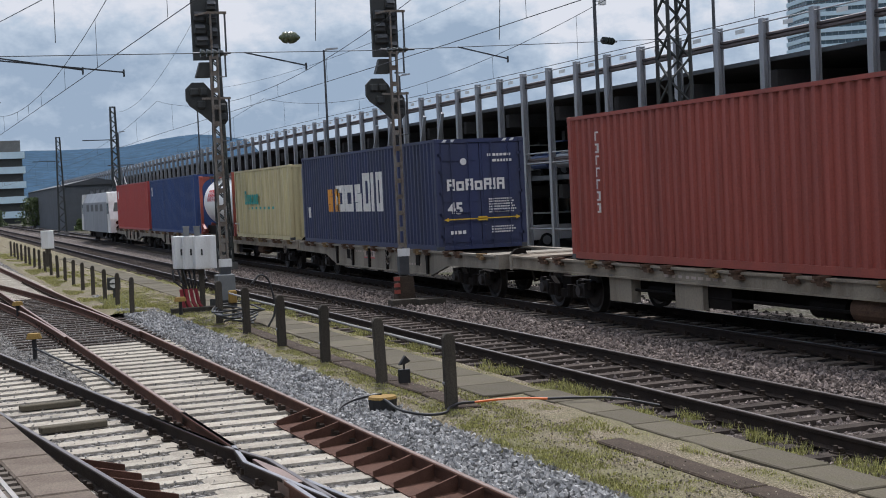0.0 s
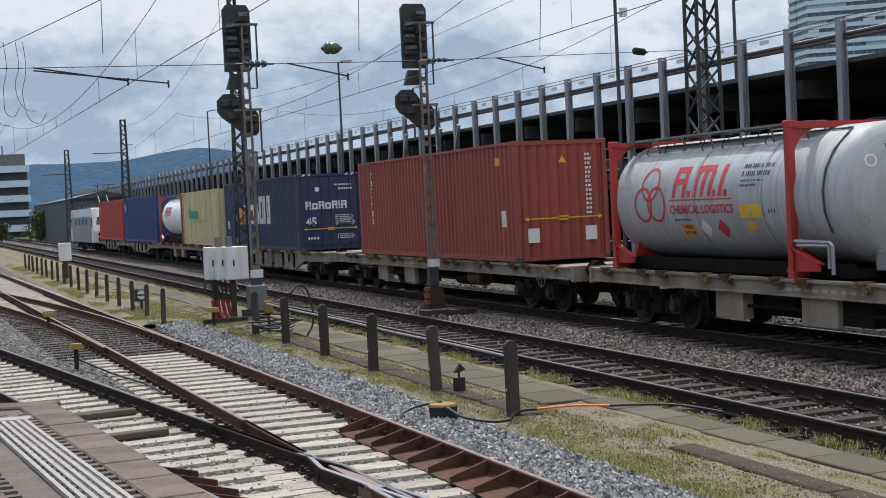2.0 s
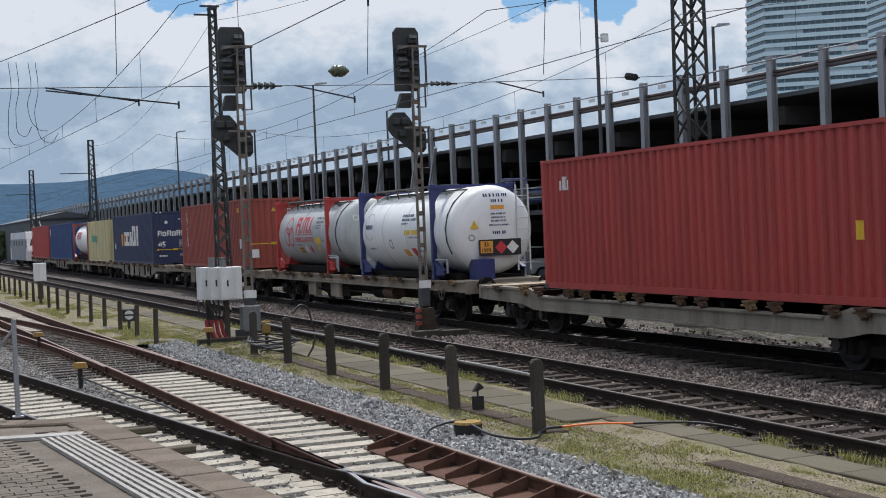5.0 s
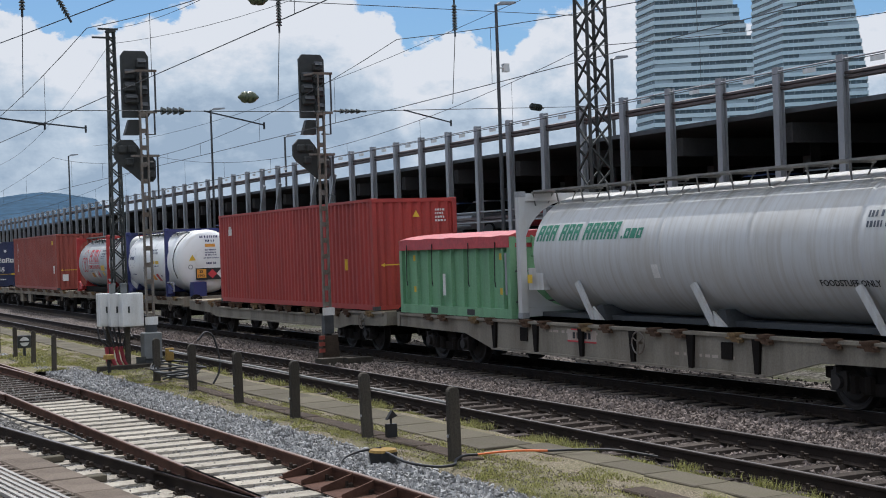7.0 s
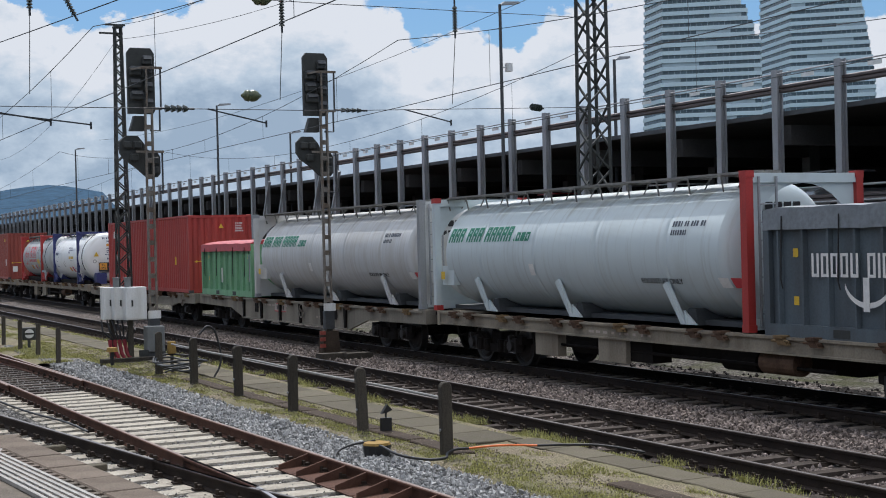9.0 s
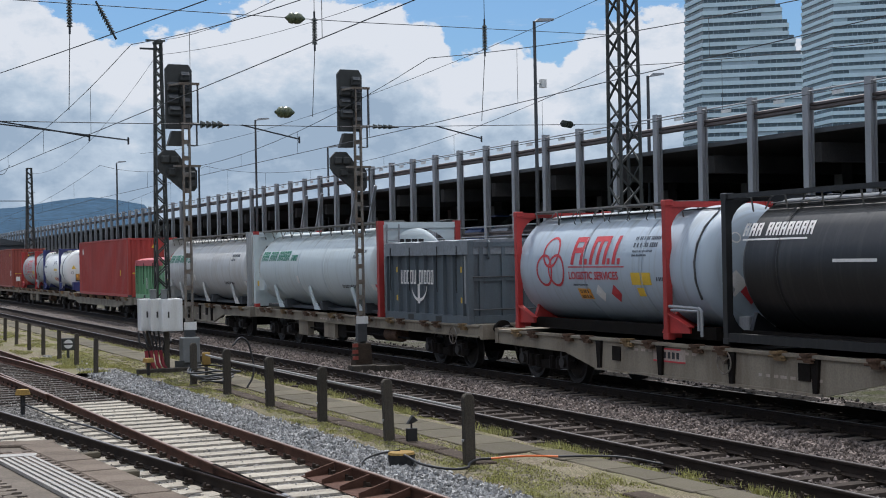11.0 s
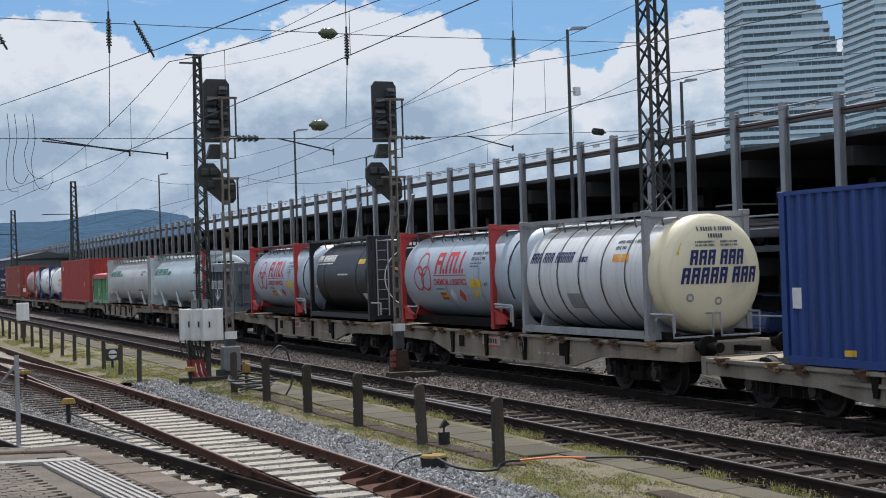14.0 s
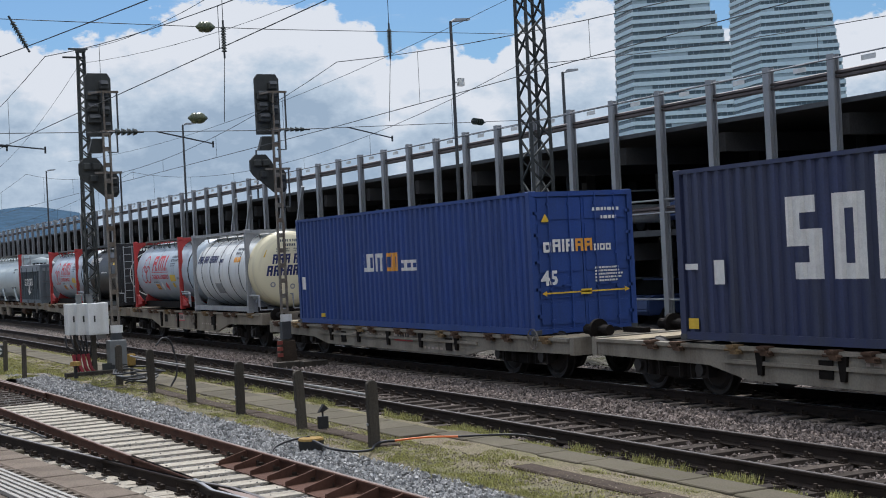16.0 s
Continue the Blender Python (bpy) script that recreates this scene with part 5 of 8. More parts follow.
curve_thing("black_cable", [(-3.2, 0.95, 0.08), (-3.5, 1.2, 0.0), (-3.75, 1.0, -0.06), (-3.9, 0.5, -0.1)], 0.015, M["cable"], "black cable loop beside the yellow box")
curve_thing("black_cable", [(-6.7, 11.6, 0.0), (-6.3, 9.6, -0.12), (-6.0, 7.5, -0.13), (-5.95, 6.0, -0.13)], 0.02, M["cable"], "black cable lying along the ballast")
for k in range(6):
    a = 0.35 + 0.06 * k
    curve_thing("cable_coil", [(-2.35 + a * math.cos(q) * 0.8, 13.6 + a * 1.6 * math.sin(q), 0.08 + 0.05 * k + 0.05 * math.sin(q * 2 + k)) for q in [i * 0.9 for i in range(8)]], 0.02, M["cable"] if k % 2 else M["steel_dark"], "heap of loose black cable on the gravel", "cable")
curve_thing("hanging_hose", [(-2.4, 11.9, 0.95), (-2.15, 12.0, 1.1), (-1.95, 12.0, 0.7), (-1.95, 11.95, 0.3), (-2.1, 11.9, 0.05)], 0.022, M["cable"], "black hose looped over the fence", "hose")

yb = thing("yellow_lid_box", "low black track box with yellow lid in gravel", "track box", at=(-3.22, 0.85, -0.16))
bm = B()
rod(bm, (0, 0, 0), (0, 0, 0.20), 0.17, 12, 0.19)
part("body", bm, M["cable"], yb)
bm = B()
rod(bm, (0, 0, 0.20), (0, 0, 0.23), 0.19, 12, 0.175)
part("lid", bm, M["yellow"], yb, "dirty yellow lid")
fl = thing("black_shield_lamp", "small black hooded lamp beside a leaning post", "lamp", at=(-2.38, 2.45, -0.05))
fl.scale = (0.75, 0.75, 0.8)
bm = B()
box(bm, -0.10, 0.10, -0.06, 0.06, 0, 0.28)
part("case", bm, M["cable"], fl)
bm = B()
extrude(bm, [(-0.1, 0.36), (0.02, 0.52), (0.12, 0.42), (0.02, 0.38)], "y", -0.05, 0.05)
bar(bm, (0, 0, 0.28), (0, 0, 0.42), 0.03)
part("hood", bm, M["cable"], fl)


def stick_lamp(x, y, z, label):
    ob = thing("track_marker", label, "marker lamp", "track markers", at=(x, y, z))
    bm = B()
    rod(bm, (0, 0, -0.05), (0, 0, 0.34), 0.045, 8)
    part("stem", bm, M["cable"], ob)
    bm = B()
    rod(bm, (0, 0, 0.34), (0, 0, 0.44), 0.15, 12, 0.12)
    part("cap", bm, M["yellow"], ob, "orange-yellow cap")


stick_lamp(-6.72, 11.66, -0.15, "orange-capped track sensor on a black stem")
stick_lamp(-6.35, 22.5, -0.2, "orange-capped track sensor beside the switch")
stick_lamp(-2.9, 17.6, -0.05, "orange-capped track sensor beside the cabinet")
ym = thing("yellow_junction_box", "yellow junction box on a short post", "junction box", at=(-2.25, 14.6, 0))
bm = B()
box(bm, -0.09, 0.09, -0.06, 0.06, 0.38, 0.66)
bmesh.ops.bevel(bm, geom=bm.edges[:], offset=0.02, segments=1, affect="EDGES")
part("case", bm, M["yellow"], ym)
bm = B()
box(bm, -0.03, 0.03, -0.03, 0.03, -0.1, 0.35)
part("post", bm, M["post"], ym)

dw = thing("dwarf_signal", "black dwarf signal showing a white disc with bar", "signal", at=(-3.41, 25.95, -0.07))
dw.scale = (0.7, 0.7, 0.7)
bm = B()
box(bm, -0.05, 0.05, -0.05, 0.05, 0, 0.35)
part("stand", bm, M["signal_black"], dw)
bm = B()
box(bm, -0.27, 0.27, -0.10, 0.10, 0.35, 0.88)
bmesh.ops.bevel(bm, geom=bm.edges[:], offset=0.03, segments=1, affect="EDGES")
head = part("case", bm, M["signal_black"], dw)
bm = B()
rod(bm, (0, -0.10, 0.62), (0, -0.115, 0.62), 0.19, 24)
part("disc", bm, M["cabinet"], head, "white disc")
bm = B()
box(bm, -0.2, 0.2, -0.13, -0.118, 0.585, 0.655)
part("bar", bm, M["signal_black"], head)

# white cabinets on their frame
cab = thing("signal_cabinets", "white steel signal cabinets on a dark frame", "cabinet")
for x0, y0, w in ((-2.30, 18.6, 0.53), (-2.50, 18.98, 0.40), (-2.68, 19.32, 0.40)):
    bm = B()
    box(bm, x0, x0 + w, y0, y0 + 0.42, 0.98, 1.80)
    bmesh.ops.bevel(bm, geom=bm.edges[:], offset=0.01, segments=1, affect="EDGES")
    c = part("case", bm, M["cabinet"], cab, "white cabinet with a door")
    bm = B()
    box(bm, x0 + 0.03, x0 + w - 0.03, y0 - 0.012, y0, 1.02, 1.76)
    d = part("door", bm, M["cabinet"], c)
    bm = B()
    box(bm, x0 + 0.14, x0 + 0.18, y0 - 0.03, y0 - 0.012, 1.32, 1.48)
    part("handle", bm, M["signal_black"], d, "black handle")
    bm = B()
    if x0 > -2.6:
        box(bm, x0 + 0.04, x0 + 0.17, y0 + 0.15, y0 + 0.28, 1.79, 2.02)
        box(bm, x0 + 0.025, x0 + 0.185, y0 + 0.135, y0 + 0.295, 2.02, 2.045)
        part("vent", bm, M["grey_box"], c, "grey vent pipe")
    else:
        bm.free()
for x, y in ((-2.1, 19.0), (-2.45, 19.5)):
    bm = B()
    box(bm, x - 0.06, x + 0.06, y - 0.06, y + 0.06, -0.25, 0.98)
    part("leg", bm, M["post"], cab)
for k in range(7):
    bm = B()
    x = -2.78 + 0.14 * k
    path_rod(bm, [(x, 19.2 + 0.05 * k, 0.98), (x + 0.05 * math.sin(k), 19.1, 0.7), (-2.5 + 0.06 * k, 19.1, 0.45)], 0.025, 6)
    part("cable", bm, M["cable"], cab)
for k in range(4):
    bm = B()
    path_rod(bm, [(-2.62 + 0.12 * k, 19.05, 0.48), (-2.60 + 0.13 * k, 19.0, 0.15), (-2.55 + 0.15 * k, 18.95, -0.05)], 0.05, 8)
    part("sleeve", bm, M["red_sleeve"], cab, "dark red cable sleeve")
bm = B()
box(bm, -3.0, -1.5, 18.2, 18.5, -0.12, 0.06)
tagged(new("concrete_beam", mesh_of("concrete_beam", bm, M["post"])), "dark concrete beam on the ground before the cabinets", "beam")
gb = thing("grey_control_box", "grey metal control box beside the signal mast", "control box", at=(-1.55, 18.6, -0.1))
bm = B()
box(bm, -0.24, 0.22, 0, 0.35, 0.25, 0.90)
bmesh.ops.bevel(bm, geom=bm.edges[:], offset=0.02, segments=1, affect="EDGES")
part("case", bm, M["grey_box"], gb)
bm = B()
box(bm, -0.28, 0.25, 0.06, 0.3, 0, 0.25)
part("base", bm, M["steel_dark"], gb)
bm = B()
box(bm, -0.45, -0.20, -0.02, 0.0, 0.12, 0.32)
for i in range(3):
    box(bm, -0.41 + 0.07 * i, -0.37 + 0.07 * i, -0.024, -0.02, 0.17, 0.27)
part("number_plate", bm, M["signal_black"], gb, "small dark plate with plain bars")
c2 = thing("small_white_cabinet", "narrow white cabinet on a post by the fence", "cabinet", at=(-3.05, 52.9, 0))
bm = B()
box(bm, -0.28, 0.28, -0.2, 0.2, 0.75, 1.6)
bmesh.ops.bevel(bm, geom=bm.edges[:], offset=0.02, segments=1, affect="EDGES")
part("case", bm, M["cabinet"], c2)
bm = B()
box(bm, -0.12, 0.12, -0.1, 0.1, -0.2, 0.75)
part("base", bm, M["post"], c2)


def main_signal(label, x, y, zbase):
    """A tall colour-light signal: channel mast, main board with lamp hoods, number box, slanting distant board and ladder hoops."""
    ob = thing("main_signal", label, "railway signal", "main signals", at=(x, y, 0))
    mx, my = 0.12, -0.30
    bm = B()
    for s in (-1, 1):
        box(bm, mx + s * 0.085 - 0.022, mx + s * 0.085 + 0.022, my - 0.05, my + 0.05, zbase, 6.35)
    z = zbase + 0.1
    while z < 6.25:
        box(bm, mx - 0.07, mx + 0.07, my - 0.012, my + 0.012, z, z + 0.12)
        z += 0.42
    mast = part("mast", bm, M["signal_mast"], ob, "weathered twin-channel mast")
    bm = B()
    rod(bm, (mx - 0.03, my + 0.02, 6.3), (mx - 0.03, my + 0.02, 7.35), 0.028, 8)
    part("top_pole", bm, M["signal_mast"], mast)
    for z, x0, x1 in ((7.36, -0.30, 0.50), (6.32, 0.0, 0.48), (5.22, -0.22, 0.50)):
        bm = B()
        bar(bm, (x0, my + 0.04, z - (0.06 if x0 < -0.25 else 0)), (0.0, my + 0.04, z), 0.05)
        bar(bm, (0.0, my + 0.04, z), (x1, my + 0.04, z), 0.06)
        part("bracket", bm, M["signal_mast"], mast)
    bm = B()
    extrude(bm, [(-0.34, 6.2), (0.30, 6.2), (0.36, 6.28), (0.36, 7.74), (0.27, 7.88), (-0.25, 7.88), (-0.34, 7.76)], "y", -0.06, 0.04)
    board = part("main_board", bm, M["signal_black"], ob, "black main signal board seen from behind")
    for u, z, a in ((-0.16, 7.28, 0.15), (0.15, 7.56, 0.13), (0.15, 7.22, 0.13), (-0.16, 6.96, 0.15), (-0.12, 6.66, 0.17), (0.17, 6.88, 0.12), (0.17, 6.46, 0.13)):
        bm = B()
        box(bm, u - a, u + a, -0.19, -0.06, z - 0.12, z + 0.10)
        bmesh.ops.bevel(bm, geom=bm.edges[:], offset=0.03, segments=1, affect="EDGES")
        h = part("lamp_box", bm, M["signal_black"], board, "lamp housing")
        bm = B()
        extrude(bm, [(-0.25, z + 0.02), (-0.19, z + 0.10), (-0.17, z + 0.12), (-0.17, z + 0.02)], "x", u - a * 0.8, u + a * 0.8)
        part("housing_lid", bm, M["steel_dark"], h)
    bm = B()
    extrude(bm, [(-0.32, 5.76), (0.06, 5.76), (0.06, 6.14), (-0.20, 6.14)], "y", -0.12, 0.08)
    part("number_box", bm, M["signal_black"], ob)
    bm = B()
    extrude(bm, [(-0.48, 5.05), (-0.58, 5.2), (-0.58, 5.48), (-0.42, 5.64), (-0.12, 5.64), (0.02, 5.48), (0.14, 5.28), (0.40, 5.20), (0.46, 5.10), (0.46, 4.68), (0.38, 4.58), (0.10, 4.58), (-0.06, 4.72), (-0.22, 4.86)], "y", -0.06, 0.04)
    low = part("distant_board", bm, M["signal_black"], ob, "black slanting distant board")
    for u, z in ((-0.38, 5.40), (-0.14, 5.40), (-0.22, 5.08), (0.30, 5.00), (0.30, 4.76)):
        bm = B()
        box(bm, u - 0.11, u + 0.11, -0.17, -0.06, z - 0.10, z + 0.10)
        bmesh.ops.bevel(bm, geom=bm.edges[:], offset=0.035, segments=1, affect="EDGES")
        part("lamp_box", bm, M["signal_black"], low, "lamp housing")
    for z0, z1, x1 in ((6.30, 7.36, 0.46), (5.76, 6.30, 0.42), (4.15, 5.22, 0.46)):
        bm = B()
        path_rod(bm, [(0.16, my + 0.06, z1), (x1, my + 0.06, z1), (x1, my + 0.06, z0), (0.16, my + 0.06, z0)], 0.026, 6)
        part("ladder_hoop", bm, M["steel_dark"], ob)
    bm = B()
    box(bm, -0.04, 0.28, -0.42, -0.36, 0.98, 1.18)
    part("white_plate", bm, M["cabinet"], ob, "pale plate on the mast")
    bm = B()
    box(bm, mx - 0.13, mx + 0.13, my - 0.1, my + 0.1, 0.5, 0.98)
    part("terminal_box", bm, M["steel_dark"], ob)
    bm = B()
    extrude(bm, [(mx - 0.26, zbase - 0.15), (mx + 0.26, zbase - 0.15), (mx + 0.2, 0.45), (mx - 0.2, 0.45)], "y", my - 0.18, my + 0.18)
    part("foundation_box", bm, M["soil_plate"], ob, "dark rusty mast foot")
    return ob


s1 = main_signal("tall black colour-light signal on a weathered mast beside cabinets", -1.62, 19.3, -0.2)
s2 = main_signal("tall black colour-light signal between the two tracks", 3.02, 19.0, -0.15)
bm = B()
for k in range(3):
    box(bm, -0.22, -0.06, -0.52, -0.49, 0.02 + 0.17 * k, 0.12 + 0.17 * k)
part("red_white_board", bm, M["oxide"], s2, "small red warning board")
for x, y in ((2.6, 17.2), (3.2, 16.9)):
    bm = B()
    box(bm, -0.35, 0.35, -0.2, 0.2, -0.16, 0.02)
    ob = new("concrete_block", mesh_of("concrete_block", bm, M["post"]))
    ob.location = (x, y, -0.05)
    tagged(ob, "small dark concrete block in the ballast", "block", "concrete blocks")


def lattice_mast(label, x, y, top, w0, w1, arms=()):
    """A riveted lattice mast of four angles with zigzag bracing."""
    ob = thing("lattice_mast", label, "catenary mast", "lattice masts", at=(x, y, 0))

    def half(z):
        return (w0 + (w1 - w0) * z / top) / 2
    for sx in (-1, 1):
        for sy in (-1, 1):
            bm = B()
            bar(bm, (sx * half(0), sy * half(0), -0.3), (sx * half(top), sy * half(top), top), max(0.055, w0 * 0.12))
            part("leg", bm, M["mast"], ob)
    bm = B()
    z, s = 0.2, 1
    while z < top - 0.3:
        dz = half(z) * 2 * 0.95
        a, b = half(z), half(min(top, z + dz))
        for q in (-1, 1):
            bar(bm, (-s * a, q * a, z), (s * b, q * b, z + dz), 0.05)
            bar(bm, (q * a, -s * a, z), (q * b, s * b, z + dz), 0.05)
        z += dz
        s = -s
    br = part("bracing", bm, M["mast"], ob, "zigzag lattice bracing")
    br["kind"] = "stuff"
    bm = B()
    h = half(top)
    box(bm, -h - 0.06, h + 0.06, -h - 0.06, h + 0.06, top - 0.03, top + 0.05)
    part("cap", bm, M["mast"], ob)
    for z, x0, x1 in arms:
        bm = B()
        bar(bm, (x0, 0, z), (x1, 0, z), 0.07)
        part("arm", bm, M["mast"], ob)
    bm = B()
    box(bm, -w0 * 0.75, w0 * 0.75, -w0 * 0.75, w0 * 0.75, -0.5, 0.12)
    part("footing", bm, M["deck_concrete"], ob)
    return ob


lattice_mast("tall dark lattice catenary mast behind the train", 9.7, 15.7, 13.5, 0.68, 0.52)
lattice_mast("slender lattice catenary mast beside the tracks", 2.95, 40.8, 11.8, 0.54, 0.24, ((11.9, -0.5, 0.3), (11.55, -0.75, 0.2)))
lattice_mast("slender lattice catenary mast far down the line", 6.9, 104.0, 10.8, 0.75, 0.36, ((8.1, -2.6, 0.3),))
lattice_mast("slender lattice catenary mast far down the line", 5.0, 133.0, 9.8, 0.75, 0.36, ((7.4, -2.6, 0.3),))


def street_lamp(x, y, top, label, arm=1.0, cam_box=False):
    ob = thing("street_lamp", label, "lamp post", "lamp posts", at=(x, y, 0))
    bm = B()
    rod(bm, (0, 0, -0.3), (0, 0, top), 0.085, 10, 0.055)
    part("pole", bm, M["steel_dark"], ob)
    bm = B()
    extrude(bm, [(0, top - 0.02), (0.15, top + 0.10), (arm * 0.7, top + 0.13), (arm * 0.72, top + 0.06), (0.15, top - 0.02)], "y", -0.11, 0.11)
    part("head", bm, M["steel"], ob, "flat grey lamp head")
    if cam_box:
        bm = B()
        rod(bm, (0.05, 0, top - 2.3), (0.28, 0, top - 2.3), 0.03, 8)
        box(bm, 0.2, 0.42, -0.1, 0.1, top - 2.45, top - 2.15)
        part("floodlight", bm, M["cabinet"], ob, "small pale floodlight")


street_lamp(14.2, 29.0, 11.4, "tall dark street lamp before the car park", 1.1, True)
street_lamp(12.9, 59.8, 10.7, "tall dark street lamp beside the car park", 1.1)
street_lamp(18.0, 27.3, 9.3, "grey lamp post standing on roof deck", 0.9)
street_lamp(12.5, 96.0, 10.8, "distant street lamp beside the car park", 1.0)
street_lamp(12.0, 140.0, 10.5, "distant street lamp beside the car park", 1.0)
street_lamp(18.0, 62.0, 9.4, "grey lamp post standing on roof deck", 0.9)

# ---- car park ----
park = thing("car_park", "open multi-storey car park with steel posts and dark decks", "car park")
PX = 15.0
P0, P1 = -16.0, 240.0
bm = B()
extrude(bm, [(-0.11, -0.115), (-0.08, -0.115), (-0.08, -0.012), (0.08, -0.012), (0.08, -0.115), (0.11, -0.115), (0.11, 0.115), (0.08, 0.115), (0.08, 0.012), (-0.08, 0.012), (-0.08, 0.115), (-0.11, 0.115)], "z", -0.3, 7.27)
PILLAR = mesh_of("post", bm, M["steel"])
posts = []
y = 12.04 - 2.53 * 11
while y < P1:
    posts.append(y)
    child("post", PILLAR, park, pose(PX, y, 0))
    y += 2.53
for z0, z1 in ((6.00, 6.10), (2.86, 3.02)):
    bm = B()
    box(bm, PX + 0.15, PX + 17, P0, P1, z0, z1)
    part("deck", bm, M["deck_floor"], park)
    bm = B()
    box(bm, PX + 0.12, PX + 0.24, P0, P1, z0 - 0.01, z1 + 0.02)
    part("edge_beam", bm, M["steel_dark"], park)
BEAM = B()
box(BEAM, 0.3, 16.6, -0.17, 0.17, -0.75, -0.2)
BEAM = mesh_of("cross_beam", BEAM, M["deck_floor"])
COLUMN = B()
box(COLUMN, -0.2, 0.2, -0.2, 0.2, -0.3, 5.9)
COLUMN = mesh_of("column", COLUMN, M["deck_concrete"])
for i, y in enumerate(posts):
    if i % 2 == 0:
        child("cross_beam", BEAM, park, pose(PX, y, 5.95))
        child("cross_beam", BEAM, park, pose(PX, y, 2.85))
        for x in (5.5, 11.0, 16.2):
            child("column", COLUMN, park, pose(PX + x, y, 0))
bm = B()
box(bm, PX + 17.0, PX + 17.3, P0, P1, -0.3, 6.1)
part("rear_wall", bm, M["deck_concrete"], park)
for y in (P0 - 0.3, P1):
    bm = B()
    box(bm, PX + 0.3, PX + 17.3, y, y + 0.3, -0.3, 6.1)
    part("end_wall", bm, M["deck_concrete"], park)
bm = B()
box(bm, PX + 0.2, PX + 17, P0, P1, -0.3, -0.02)
part("ground_slab", bm, M["deck_floor"], park)
for z, r in ((7.15, 0.022), (3.95, 0.03), (3.55, 0.03), (0.9, 0.03)):
    bm = B()
    rod(bm, (PX - 0.05, P0, z), (PX - 0.05, P1, z), r, 8)
    part("hand_rail", bm, M["steel"], park)
bm = B()
prof = [(PX + 0.12, 6.62), (PX + 0.05, 6.66), (PX + 0.05, 6.72), (PX + 0.10, 6.74), (PX + 0.05, 6.77), (PX + 0.05, 6.83), (PX + 0.12, 6.86)]
extrude(bm, prof, "y", P0, P1)
part("crash_barrier", bm, M["barrier"], park, "galvanised crash barrier")
bm = B()
extrude(bm, [(u, v - 3.1) for u, v in prof], "y", P0, P1)
part("crash_barrier", bm, M["barrier"], park, "galvanised crash barrier")
bm = B()
box(bm, PX - 0.06, PX - 0.05, 0.95, 1.45, 6.95, 7.08)
PLATE = mesh_of("sign_plate", bm, M["cabinet"])
for y in posts:
    child("sign_plate", PLATE, park, pose(0, y, 0))
for y in (46.8, 49.3, 54.5, 57.0):
    bm = B()
    bar(bm, (PX - 0.1, y + 1.4, 3.6), (PX - 0.1, y, 6.3), 0.14)
    part("brace", bm, M["steel"], park, "slanting steel brace")


def car(label, material, x, y, z, turn=0):
    """A parked car: shaped body, glass house, wheels with rims, lights."""
    ob = thing("car", label, "car", "parked cars", at=(x, y, z))
    ob.rotation_euler = (0, 0, radians(turn))
    bm = B()
    body = [(-2.1, 0.35), (-2.15, 0.65), (-1.95, 0.88), (-1.0, 0.95), (1.75, 0.98), (2.1, 0.85), (2.15, 0.5), (2.05, 0.32)]
    extrude(bm, [(u, v) for u, v in body], "x", -0.86, 0.86)
    bmesh.ops.bevel(bm, geom=bm.edges[:], offset=0.05, segments=2, affect="EDGES")
    part("body", bm, material, ob)
    bm = B()
    put(bm, [(-0.8, -1.1, 0.93), (0.8, -1.1, 0.93), (0.8, 1.75, 0.95), (-0.8, 1.75, 0.95), (-0.62, -0.35, 1.45), (0.62, -0.35, 1.45), (0.62, 1.2, 1.45), (-0.62, 1.2, 1.45)],
        [(0, 1, 5, 4), (1, 2, 6, 5), (2, 3, 7, 6), (3, 0, 4, 7)])
    part("glasshouse", bm, M["lens"], ob, "dark glass")
    bm = B()
    box(bm, -0.64, 0.64, -0.38, 1.22, 1.43, 1.49)
    bmesh.ops.bevel(bm, geom=bm.edges[:], offset=0.02, segments=1, affect="EDGES")
    part("roof", bm, material, ob)
    for sx in (-1, 1):
        for yy in (-1.3, 1.32):
            bm = B()
            rod(bm, (sx * 0.70, yy, 0.31), (sx * 0.88, yy, 0.31), 0.31, 18)
            w = part("wheel", bm, M["cable"], ob)
            bm = B()
            rod(bm, (sx * 0.86, yy, 0.31), (sx * 0.895, yy, 0.31), 0.2, 12)
            part("rim", bm, M["steel"], w)
        bm = B()
        box(bm, sx * 0.72 - 0.12, sx * 0.72 + 0.12, -2.16, -2.08, 0.62, 0.76)
        part("headlight", bm, M["cabinet"], ob)


carp = [paint_c for paint_c in (
    mat("car_black", (0.02, 0.021, 0.024), 0.25, 0.2, vary=0.1, bump=0), mat("car_silver", (0.42, 0.43, 0.45), 0.3, 0.5, vary=0.1, bump=0),
    mat("car_white", (0.7, 0.7, 0.7), 0.3, vary=0.1, bump=0), mat("car_red", (0.3, 0.03, 0.03), 0.3, vary=0.1, bump=0), mat("car_blue", (0.05, 0.08, 0.2), 0.3, vary=0.1, bump=0))]
names = ("black parked car", "silver parked car", "white parked car", "dark red parked car", "blue parked car")
for i, y in enumerate((4.0, 8.9, 13.8, 16.6, 21.6, 24.2, 29.2, 34.4, 36.9, 42.0, 47.0)):
    k = (i * 3) % 5
    car(names[k] + " on the middle deck", carp[k], PX + 3.0, y + 1.25, 3.02, 90)
for i, y in enumerate((1.5, 6.6, 9.1, 14.0, 19.1, 21.6, 26.6, 31.8, 39.0, 44.5)):
    k = (i * 2 + 1) % 5
    car(names[k] + " on the ground floor", carp[k], PX + 3.0, y + 1.25, -0.02, 90)

